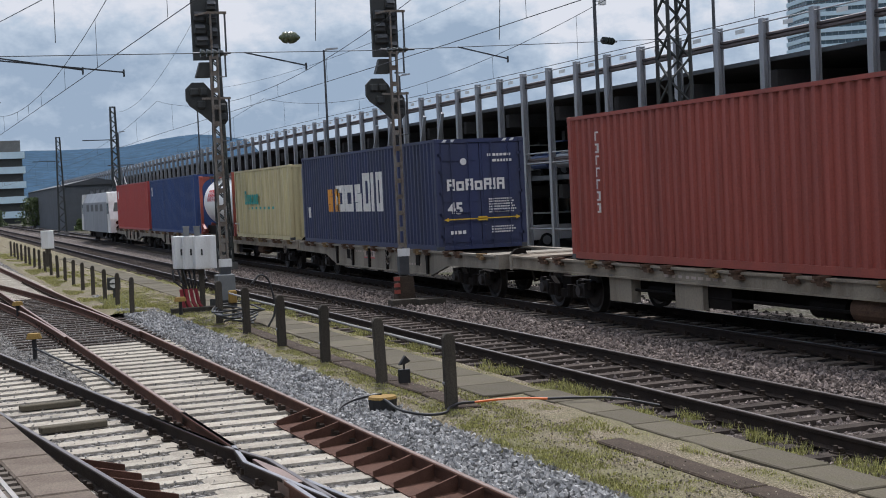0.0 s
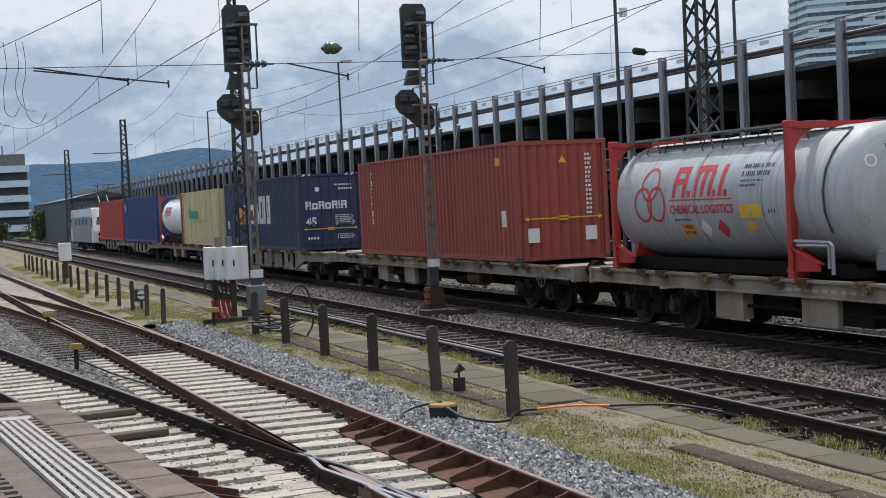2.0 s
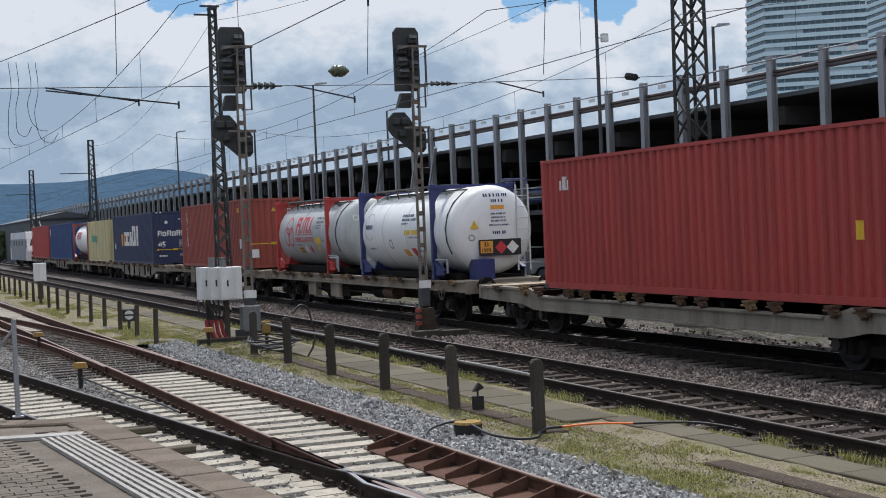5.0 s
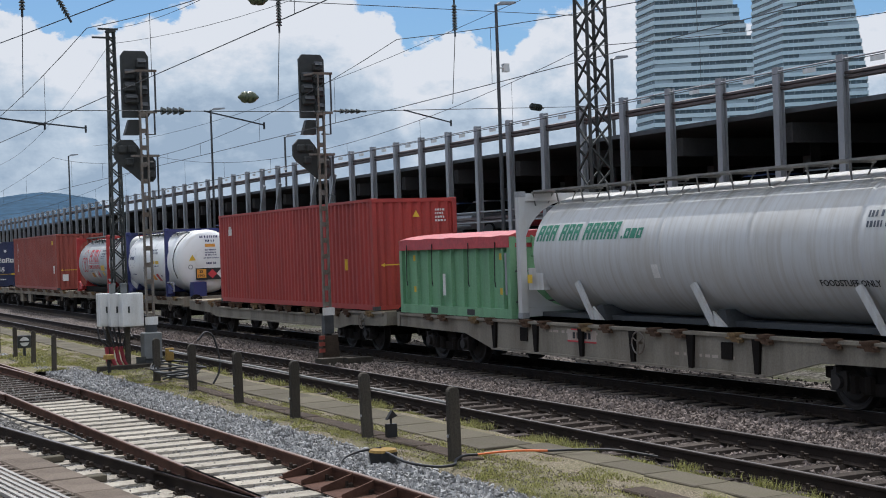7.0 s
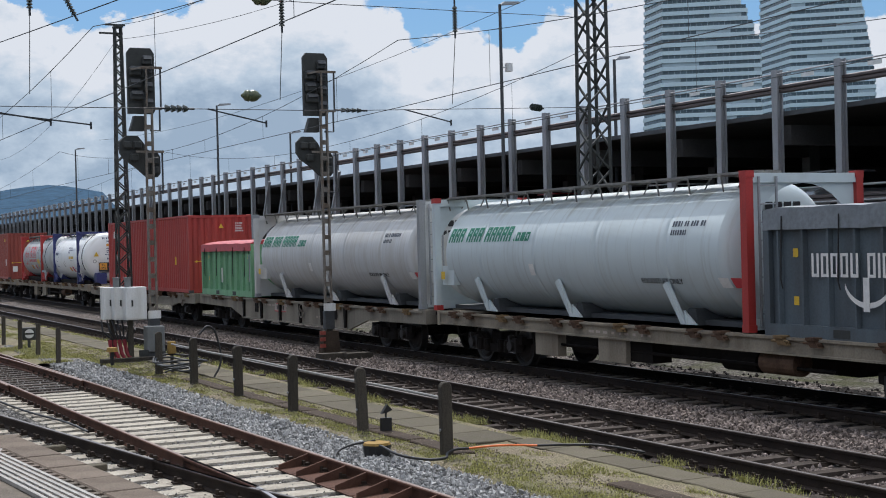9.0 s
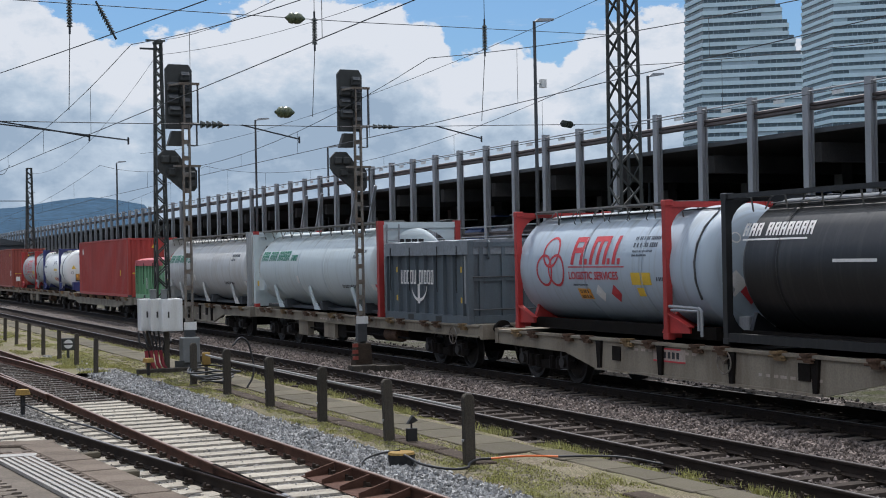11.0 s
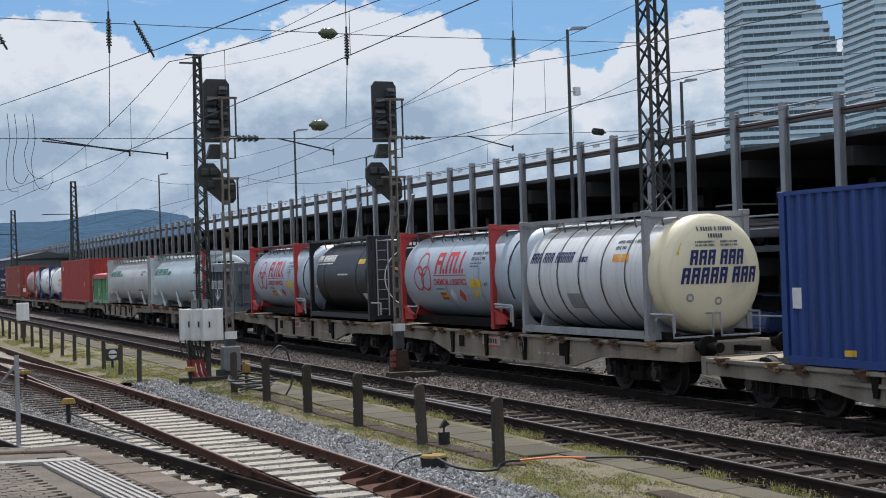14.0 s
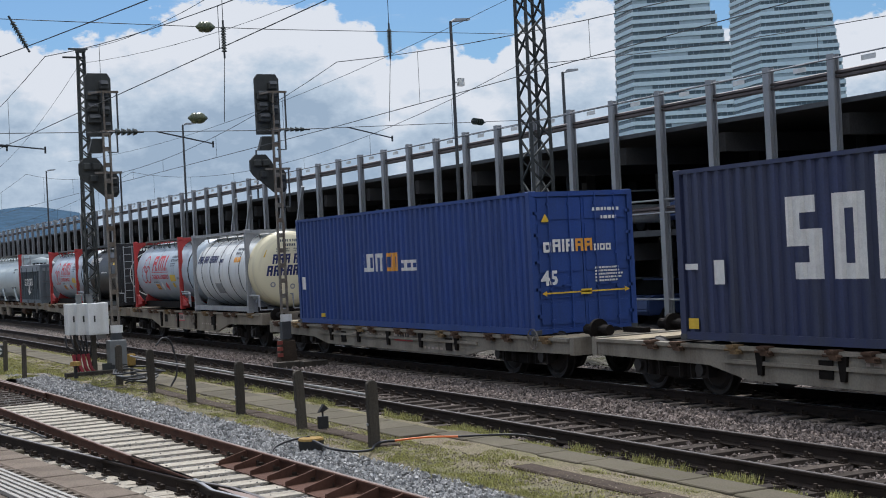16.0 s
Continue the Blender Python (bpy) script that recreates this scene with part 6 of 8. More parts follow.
# ---- overhead line ----
def wire(name, pts, label, r=0.012, category="overhead wire", material=None):
    bm = B()
    path_rod(bm, pts, r, 5)
    return tagged(new(name, mesh_of(name, bm, material or M["wire"])), label, category, "overhead wires")


def sagging(a, b, sag, n=14):
    a, b = Vector(a), Vector(b)
    return [tuple(a.lerp(b, i / n) - Vector((0, 0, 4 * sag * (i / n) * (1 - i / n)))) for i in range(n + 1)]


def span(x0, x1, y0, y1, zc, zm, droppers=6):
    """One span of overhead line: contact wire, sagging carrier wire and droppers."""
    ob = thing("overhead_line", "contact wire and sagging carrier wire with thin droppers", "overhead wire", "overhead lines")
    bm = B()
    path_rod(bm, [(x0, y0, zc), (x1, y1, zc)], 0.008, 5)
    part("contact_wire", bm, M["wire"], ob)
    pts = sagging((x0, y0, zm), (x1, y1, zm), (zm - zc) * 0.78, 20)
    bm = B()
    path_rod(bm, pts, 0.008, 5)
    part("carrier_wire", bm, M["wire"], ob)
    for k in range(1, droppers + 1):
        f = k / (droppers + 1)
        p = Vector(pts[round(f * 20)])
        bm = B()
        rod(bm, p, (p.x, p.y, zc), 0.0045, 4)
        part("dropper", bm, M["wire"], ob)


for xa, ys in ((0.75, (-30, 9, 41, 104, 170)), (5.12, (-30, 9, 41, 104, 170))):
    for i, (a, b) in enumerate(zip(ys, ys[1:])):
        s = 0.2 if i % 2 else -0.2
        span(xa + s, xa - s, a, b, 5.42, 6.75, 7 if b - a < 50 else 10)
for f, ys in ((lambda y: t2(y) - 0.75, (-30, 9, 45, 104, 170)),):
    for a, b in zip(ys, ys[1:]):
        span(f(a), f(b), a, b, 5.42, 6.75, 7)
# cross spans
wire("cross_span", [(-26, 9, 7.9), (-8.15, 9.2, 7.5), (-0.43, 9.2, 7.43), (9.4, 15.7, 8.64)], "thin cross-span wire over the tracks", 0.008)
wire("cross_span", [(-26, 9, 5.35), (-8.15, 9.2, 5.3), (-0.45, 9.25, 5.35), (9.4, 15.7, 6.24)], "thin cross-span wire over the tracks", 0.008)
wire("head_span", [(-26, 8, 9.4), (-6.33, 8.0, 9.6), (-1.83, 8.0, 9.5), (1.72, 8.0, 9.55), (9.4, 15.7, 11.0)], "steel head-span wire over the tracks", 0.008)
wire("feeder_cable", sagging((-9.0, 55, 9.6), (-3.1, -8, 6.6), 0.25), "thick black feeder cable overhead", 0.011)
wire("feeder_cable", sagging((2.9, 40.8, 11.9), (-2.2, -6, 8.3), 0.8), "thick black feeder cable overhead", 0.010)
wire("feeder_cable", sagging((2.9, 40.8, 11.3), (9.7, 15.7, 12.6), 0.8), "feeder cable between the masts", 0.010)
wire("feeder_cable", sagging((2.9, 40.8, 11.3), (7.0, 104, 10.4), 1.4), "feeder cable between the masts", 0.010)
wire("feeder_cable", sagging((9.7, 15.7, 9.9), (12.2, -14, 9.4), 0.3), "feeder cable passing the mast", 0.010)
wire("feeder_cable", sagging((9.7, 15.7, 9.9), (9.7, 75, 9.9), 0.9), "feeder cable passing the mast", 0.010)


def insulator(x, y, z, tilt, length, label, n=9, r=0.055, material=None):
    ob = thing("insulator", label, "insulator", "insulators", at=(x, y, z))
    ob.rotation_euler = tilt
    bm = B()
    rod(bm, (0, 0, -length / 2 - 0.12), (0, 0, length / 2 + 0.12), 0.02, 6)
    part("core", bm, M["wire"], ob)
    for k in range(n):
        q = -length / 2 + length * (k + 0.5) / n
        bm = B()
        rod(bm, (0, 0, q - length / n * 0.35), (0, 0, q + length / n * 0.35), r, 12, r * 0.6)
        part("shed", bm, material or M["insulator"], ob)


def weight_ball(x, y, z, label):
    """A ribbed egg insulator hung in a wire."""
    ob = thing("egg_insulator", label, "insulator", "egg insulators", at=(x, y, z))
    bm = B()
    seg = 16
    prof = [(-0.20, 0.02), (-0.15, 0.06), (-0.12, 0.10), (-0.05, 0.115), (-0.03, 0.09), (0.0, 0.115), (0.07, 0.11), (0.12, 0.09), (0.15, 0.06), (0.20, 0.02)]
    rings = [[bm.verts.new((a, q * math.cos(2 * math.pi * i / seg), q * math.sin(2 * math.pi * i / seg))) for i in range(seg)] for a, q in prof]
    for p, q in zip(rings, rings[1:]):
        for i in range(seg):
            bm.faces.new((p[i], p[(i + 1) % seg], q[(i + 1) % seg], q[i]))
    part("body", bm, M["green_glaze"], ob, "", True)


weight_ball(-2.05, 9.2, 5.60, "dark green egg insulator in a cross wire")
weight_ball(-1.80, 9.2, 7.44, "dark green egg insulator in a cross wire")
for x, z in ((-6.33, 7.1), (-1.83, 7.0), (1.72, 7.05)):
    insulator(x, 8.0, z, (0, 0, 0), 0.5, "hanging dark ribbed insulator")
    wire("hanger", [(x, 8.0, z - 0.3), (x, 8.2, 5.42)], "thin steel hanger wire overhead", 0.007)
    wire("hanger", [(x, 8.0, z + 0.3), (x, 8.0, z + 2.5)], "thin steel hanger wire overhead", 0.007)
insulator(-8.3, 8.0, 7.1, (0, radians(-30), 0), 0.6, "slanting dark ribbed insulator")
insulator(-5.7, 8.0, 7.0, (0, radians(-28), 0), 0.5, "slanting dark ribbed insulator")
insulator(-3.5, 9.23, 5.33, (0, radians(90), 0), 0.45, "dark ribbed insulator in a cross wire", 4, 0.075)
insulator(0.2, 9.68, 5.41, (0, radians(90), 0), 0.45, "dark ribbed insulator in a cross wire", 4, 0.05)
insulator(7.05, 14.12, 6.03, (0, radians(90), radians(33)), 0.5, "dark ribbed insulator in a cross wire", 4, 0.09)
for x, y, z, dx in ((-7.4, 9.2, 5.305, 1.6), (-2.9, 9.23, 5.335, 1.15), (1.9, 10.83, 5.57, 1.1), (-7.4, 9.15, 5.25, 2.3)):
    bm = B()
    bar(bm, (0, 0, 0), (dx, 0.0, -0.25), 0.024)
    bar(bm, (dx, 0, -0.20), (dx, 0, -0.33), 0.03)
    ob = new("steady_arm", mesh_of("steady_arm", bm, M["wire"]))
    ob.location = (x, y, z)
    tagged(ob, "slanting steady arm holding the contact wire", "steady arm", "steady arms")
for k in range(4):
    x = -8.0 + (0.0, 0.13, 0.33, 0.45)[k]
    low = 4.35 + 0.12 * (k % 3)
    curve_thing("loop_wire", [(x, 9.2, 5.75), (x + 0.03, 9.2, 5.3), (x - 0.04, 9.2, low + 0.4), (x + 0.02 + 0.05 * k, 9.2, low), (x + 0.16 + 0.06 * k, 9.2, low - 0.03 + 0.2 * (k % 2))], 0.005, M["wire"], "slack looping jumper wire", "overhead wire")

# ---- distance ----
# White bands tinted pale blue: haze of distance put into the paint.
M["hazed_white"] = mat("hazed_white", (0.53, 0.67, 0.74), 0.5, vary=0.08, scale=0.05, grain=1.0, bump=0)
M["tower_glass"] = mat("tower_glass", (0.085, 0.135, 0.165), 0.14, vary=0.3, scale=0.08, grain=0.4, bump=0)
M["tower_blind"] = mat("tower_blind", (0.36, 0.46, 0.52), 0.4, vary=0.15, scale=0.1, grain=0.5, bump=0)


def tower(label, az0, az1, dist, floors, pitch, step, first, flank, back):
    """A stepped office tower: haze-tinted white bands and strips of glass on the front and on a receding flank; one
    edge steps in every second floor.
    """
    eye = Vector((-9.9, -16.5, 0))
    a, b = eye + Vector((math.sin(az0), math.cos(az0), 0)) * dist, eye + Vector((math.sin(az1), math.cos(az1), 0)) * dist
    w = (b - a).length
    ob = thing("office_tower", label, "tower", "office towers", at=a)
    ob.rotation_euler = (0, 0, math.atan2(b.y - a.y, b.x - a.x))

    def plan(i, d):
        x1 = w - step * max(0, (i - first) // 2) - d
        x0 = 0.10 * i
        return [(x0 + flank + d * 0.6, d), (x1, d), (x1, back + 12 - d), (x0 + d + 2, back + 12 - d), (x0 + d, back)]
    for i in range(floors):
        z = i * pitch
        bm = B()
        extrude(bm, plan(i, 0), "z", z, z + pitch * 0.52)
        band = part("band", bm, M["hazed_white"], ob)
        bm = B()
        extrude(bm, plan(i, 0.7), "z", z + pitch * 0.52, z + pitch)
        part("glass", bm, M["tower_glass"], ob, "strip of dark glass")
        bm = B()
        front = plan(i, 0.55)
        for (xa, ya), (xb, yb), n in ((front[0], front[1], int((w - flank) / 2.7)), (front[4], front[0], 6)):
            for k in range(n):
                f = k / n
                x, y = xa + (xb - xa) * f, ya + (yb - ya) * f
                box(bm, x, x + 0.12, y - 0.05, y + 0.14, z + pitch * 0.5, z + pitch)
                if yb == ya and (k // 3 + i * 5) % 11 < 2:
                    box(bm, x, x + (xb - xa) / n, y, y + 0.1, z + pitch * 0.54, z + pitch * 0.98)
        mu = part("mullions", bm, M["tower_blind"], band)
        mu["kind"] = "stuff"


tower("stepped white office tower with bands of glass", 0.5937, 0.6797, 620, 46, 3.40, 2.7, 24, 8.6, 20)
tower("second stepped white office tower with bands of glass", 0.6727, 0.755, 700, 56, 3.55, 1.1, 21, 16, 33)

bm = B()
n = 120
crest, foot, mid = [], [], []
for i in range(n + 1):
    f = -0.55 + 1.5 * i / n
    base = 0.036 + 0.012 * math.exp(-((f - 0.19) / 0.05) ** 2) + 0.005 * math.exp(-((f - 0.06) / 0.08) ** 2)
    if f > 0.225:
        base -= min(0.012, (f - 0.225) * 0.9)
    base += 0.0011 * noise.noise((f * 40, 2.0, 0)) + 0.0006 * noise.noise((f * 160, 5.0, 0))
    foot.append(bm.verts.new((-9 + f * 1500, 1500, -1)))
    mid.append(bm.verts.new((-9 + f * 1950, 1950, base * 1250 + 18 * noise.noise((f * 18, 7, 0)))))
    crest.append(bm.verts.new((-9 + f * 2400, 2400, base * 2400)))
for a, b in ((foot, mid), (mid, crest)):
    for i in range(n):
        bm.faces.new((a[i], a[i + 1], b[i + 1], b[i]))
tagged(new("backdrop_hill", mesh_of("backdrop_hill", bm, M["hill"], True)), "long wooded hill ridge on the horizon, painted hazy blue", "hill", kind="structure")

ob = thing("parking_building", "white concrete building with black blocks for shaded open floors", "building", at=(-30, 292, 0))
for i in range(5):
    bm = B()
    box(bm, 0, 42.6, 0, 30, i * 3.1 + 0.9, i * 3.1 + 2.3)
    part("parapet", bm, M["hazed_white"], ob)
    # Solid black blocks stand in for the shade inside the open floors.
    bm = B()
    box(bm, 0.5, 42.1, 0.8, 29, i * 3.1 - 1.0 if i else -0.3, i * 3.1 + 0.9)
    part("floor_shade_block", bm, M["signal_black"], ob)
bm = B()
box(bm, 24, 42, 3, 26, 14.7, 17.2)
part("stair_top", bm, M["deck_concrete"], ob)
bm = B()
rod(bm, (37.5, 3, 17), (37.5, 3, 19.0), 0.12, 8)
part("antenna", bm, M["steel_dark"], ob)

hall = thing("grey_hall", "long dark grey shed beside the line", "shed", at=(8.2, 165, 0))
bm = B()
box(bm, 0, 8, 0, 60, -0.3, 5.3)
part("wall", bm, mat("hall_grey", (0.12, 0.13, 0.14), 0.8, vary=0.2, scale=0.5, grain=8, bump=0.1), hall)
bm = B()
extrude(bm, [(-0.2, 5.3), (8.2, 5.3), (4, 6.2)], "y", -0.3, 60.3)
part("roof", bm, M["steel_dark"], hall)


def bush(x, y, r, h, label):
    """Stems and a crown of many small leaves with an uneven outline."""
    ob = thing("bush", label, "bush", "bushes", at=(x, y, -0.3))
    bm = B()
    for k in range(6):
        a = k * 1.05
        rod(bm, (0, 0, 0), (r * 0.5 * math.cos(a), r * 0.5 * math.sin(a), h * 0.7), 0.06, 5, 0.02)
    part("stems", bm, M["post"], ob)
    bm = B()
    for k in range(1400):
        a, b = random.uniform(0, 2 * math.pi), random.uniform(0, 1) ** 0.5
        z = random.uniform(0.1, 1.0)
        rr = r * b * (1.05 - 0.55 * z) * (0.8 + 0.5 * noise.noise((math.cos(a) * 2, math.sin(a) * 2, z * 3)))
        c = Vector((rr * math.cos(a), rr * math.sin(a), h * z))
        u = Vector((random.uniform(-1, 1), random.uniform(-1, 1), random.uniform(-1, 1))).normalized() * 0.22
        v = u.cross(Vector((random.uniform(-1, 1), random.uniform(-1, 1), random.uniform(-1, 1)))).normalized() * 0.12
        put(bm, [c - u, c + v, c + u, c - v], [(0, 1, 2, 3)])
    part("crown", bm, M["leaf"], ob, "dense dark green leaves")


bush(7.6, 206, 3.2, 4.6, "round dark green bush beside the line")
bush(3.0, 228, 2.2, 3.0, "low green bush in the distance")
bush(0.5, 250, 2.6, 3.4, "low green bush in the distance")
bush(-4, 262, 3.0, 3.2, "low green bush in the distance")
bush(9.5, 158, 1.0, 1.4, "small dark shrub by the shed wall")

# ---- loose stones and weeds ----
def stones(name, material, label, count, x0, x1, y0, y1, z, size):
    vs, fs = [], []
    octa = [(1, 0, 0), (-1, 0, 0), (0, 1, 0), (0, -1, 0), (0, 0, 1), (0, 0, -1)]
    tri = [(0, 2, 4), (2, 1, 4), (1, 3, 4), (3, 0, 4), (2, 0, 5), (1, 2, 5), (3, 1, 5), (0, 3, 5)]
    for k in range(count):
        c = Vector((random.uniform(x0, x1), y0 + (y1 - y0) * random.random() ** 1.7, 0))
        c.z = z + random.uniform(-0.02, 0.03)
        q = Euler((random.uniform(0, 6), random.uniform(0, 6), random.uniform(0, 6))).to_matrix()
        s = size * random.uniform(0.5, 1.3)
        n = len(vs)
        vs += [tuple(c + q @ Vector((p[0] * s * random.uniform(0.7, 1.2), p[1] * s * random.uniform(0.6, 1.0), p[2] * s * random.uniform(0.45, 0.9)))) for p in octa]
        fs += [tuple(i + n for i in f) for f in tri]
    me = bpy.data.meshes.new(name)
    me.from_pydata(vs, [], fs)
    me.materials.append(material)
    return tagged(new(name, me), label, "gravel", kind="stuff")


M["stone_blue"] = mat("stone_blue", (0.37, 0.368, 0.36), 0.9, vary=0.3, scale=10, grain=60, bump=0.2, island=0.45)
# Stones coloured black for the shadow below the train.
M["stone_shade"] = mat("stone_shade", (0.035, 0.030, 0.027), 0.8, vary=0.3, scale=10, grain=60, bump=0.2, island=0.6)
M["stone_brown"] = mat("stone_brown", (0.235, 0.196, 0.175), 0.9, vary=0.3, scale=10, grain=60, bump=0.2, island=0.6)
M["stone_pale"] = mat("stone_pale", (0.30, 0.285, 0.26), 0.9, vary=0.3, scale=10, grain=60, bump=0.2, island=0.4)
stones("ballast_stones", M["stone_blue"], "blue-grey crushed stones beside the rail", 15000, -3.95, -2.85, -9, 28, -0.112, 0.041)
stones("ballast_stones", M["stone_brown"], "brown ballast stones between the tracks", 17000, 1.75, 3.75, -8, 42, -0.190, 0.044)
stones("ballast_stones", M["stone_brown"], "brown ballast stones in the old track", 7000, -0.6, 2.1, -8, 36, -0.225, 0.04)
stones("ballast_stones", M["stone_pale"], "pale stones between the concrete sleepers", 14000, -8.4, -4.1, -7, 30, -0.206, 0.027)
stones("ballast_stones", M["stone_shade"], "ballast stones painted black for the shade under the train", 5000, 4.2, 8.0, -8, 40, -0.21, 0.045)


def tufts(name, label, count, x0, x1, y0, y1, z, h, clump):
    vs, fs = [], []
    made = 0
    while made < count:
        x, y = random.uniform(x0, x1), y0 + (y1 - y0) * random.random() ** 1.5
        if noise.noise((x * clump, y * clump * 0.6, 4.4)) < 0.02:
            made += 0.25
            continue
        made += 1
        for b in range(5):
            a = random.uniform(0, 6.28)
            l = h * random.uniform(0.5, 1.4)
            px, py = x + random.uniform(-0.05, 0.05), y + random.uniform(-0.05, 0.05)
            dx, dy = math.cos(a), math.sin(a)
            w = 0.006
            n = len(vs)
            vs += [(px - dy * w, py + dx * w, z), (px + dy * w, py - dx * w, z), (px + dx * l * 0.55, py + dy * l * 0.55, z + l)]
            fs.append((n, n + 1, n + 2))
    me = bpy.data.meshes.new(name)
    me.from_pydata(vs, [], fs)
    me.materials.append(M["grass"])
    return tagged(new(name, me), label, "grass", kind="stuff")


tufts("grass_tufts", "thin yellow-green grass along the fence", 9000, -3.0, -2.55, -9, 45, -0.055, 0.032, 2.2)
tufts("grass_tufts", "thin yellow-green grass beside the slabs", 9000, -2.25, -1.5, -9, 45, -0.05, 0.026, 2.6)
tufts("grass_tufts", "thin yellow-green grass between slabs and track", 4500, -1.06, -0.75, -9, 45, -0.06, 0.03, 2.4)
tufts("grass_tufts", "sparse grass on the far verge", 8000, -4.4, -2.6, 20, 80, -0.08, 0.06, 0.7)
M["stone_sand"] = mat("stone_sand", (0.30, 0.265, 0.20), 0.9, vary=0.3, scale=10, grain=60, bump=0.2, island=0.6)
stones("verge_pebbles", M["stone_sand"], "small sandy pebbles scattered on the verge", 8000, -2.9, -1.95, -9, 26, -0.036, 0.013)
tufts("moss_tufts", "low yellow-green moss and grass specks on the verge", 8000, -2.95, -1.95, -9, 30, -0.04, 0.022, 7.0)
tufts("weed_tufts", "dark weeds growing beside the rail", 1500, -0.45, -0.15, -8, 30, -0.19, 0.09, 3.0)


def build_wagons():
    g, b = M["wagon_grey"], M["wagon_brown"]
    old = "grey container wagon with deep riveted side plates"
    flat = "brown-grey flat container wagon with slim side beams"
    low = "grey pocket wagon with low sides between raised ends"
    wagon(old, 81.6, 66.8, "plate", g, 1.06)
    wagon(old, 66.4, 51.6, "plate", g, 1.06)
    wagon(flat, 51.2, 32.6, "flat", b, 1.08)
    wagon(old, 32.2, 14.0, "plate", g, 1.08, 2.2)
    wagon(flat, 13.2, -5.7, "flat", b, 1.10)
    wagon(flat, -6.6, -26.0, "flat", b, 1.12)
    wagon("grey low-floor wagon with swan-neck ends", -26.9, -44.3, "swan", g, 1.06)
    wagon(old, -45.1, -63.9, "plate", g, 1.08)
    wagon(flat, -64.7, -82.6, "flat", b, 1.10)
    wagon(old, -83.4, -99.2, "plate", b, 1.06, 2.0)
    wagon(old, -100.0, -115.6, "plate", b, 1.06, 2.0)
    wagon(low, -116.4, -133.3, "pocket", g, 0.86, 2.2)
    wagon(low, -134.1, -153.0, "pocket", g, 0.90, 2.2)


def arrow_band(ob, w, z, text_mat=None):
    """A yellow height warning line with two arrow heads across the rear end."""
    bm = B()
    end_patch(bm, -0.034, 0.28, w - 0.28, z + 0.01, z + 0.04)
    end_patch(bm, -0.034, w / 2 - 0.13, w / 2 + 0.13, z - 0.03, z + 0.08)
    for s, x in ((-1, 0.3), (1, w - 0.3)):
        put(bm, [(x, -0.034, z - 0.03), (x, -0.034, z + 0.08), (x + s * 0.12, -0.034, z + 0.025)], [(0, 1, 2)])
    part("height_warning", bm, M["print_yellow"], ob, "yellow height warning arrow")


def end_print(ob, spots, material):
    """Rows of small bars on the rear end: x, z, width, rows, size."""
    bm = B()
    for x, z, w, rows, size in spots:
        size *= 0.75
        for k in range(rows):
            a = x
            while a < x + w * random.uniform(0.8, 1.0):
                l = size * random.uniform(0.6, 1.5)
                end_patch(bm, -0.006, a, a + l, z - k * size * 1.8, z - k * size * 1.8 + size)
                a += l + size * 0.4
    part("small_print", bm, material, ob, "unreadable small print")["kind"] = "stuff"


def end_mark(ob, x, z, h, pattern, material):
    """A brand mark on the rear doors as plain blocks."""
    t = h * 0.22
    for c in pattern:
        bm = B()
        ww = t if c == "I" else h * 0.72
        hh = h if c in "IHB" else h * 0.8
        if c == "I":
            end_patch(bm, -0.006, x, x + ww, z, z + hh)
        else:
            end_patch(bm, -0.006, x, x + t, z, z + hh)
            end_patch(bm, -0.006, x + ww - t, x + ww, z, z + hh)
            end_patch(bm, -0.006, x + t, x + ww - t, z + hh - t, z + hh)
            if c == "o":
                end_patch(bm, -0.006, x + t, x + ww - t, z, z + t)
            if c == "H":
                end_patch(bm, -0.006, x + t, x + ww - t, z + hh / 2 - t / 2, z + hh / 2 + t / 2)
        x += ww + h * 0.14
        part("painted_mark", bm, material, ob, "painted lettering shapes")


def triangle_sign(ob, x, z, s, y=-0.01):
    bm = B()
    put(bm, [(x - s / 2, y, z), (x + s / 2, y, z), (x, y, z + s * 0.87)], [(0, 1, 2)])
    part("warning_sign", bm, M["print_yellow"], ob, "yellow warning triangle")


def side_panel_patch(ob, a, b, z0, z1, material, name="label_panel", waved=True, label=""):
    bm = B()
    side_patch(bm, 0.008, a, b, z0, z1, waved)
    return part(name, bm, material, ob, label)


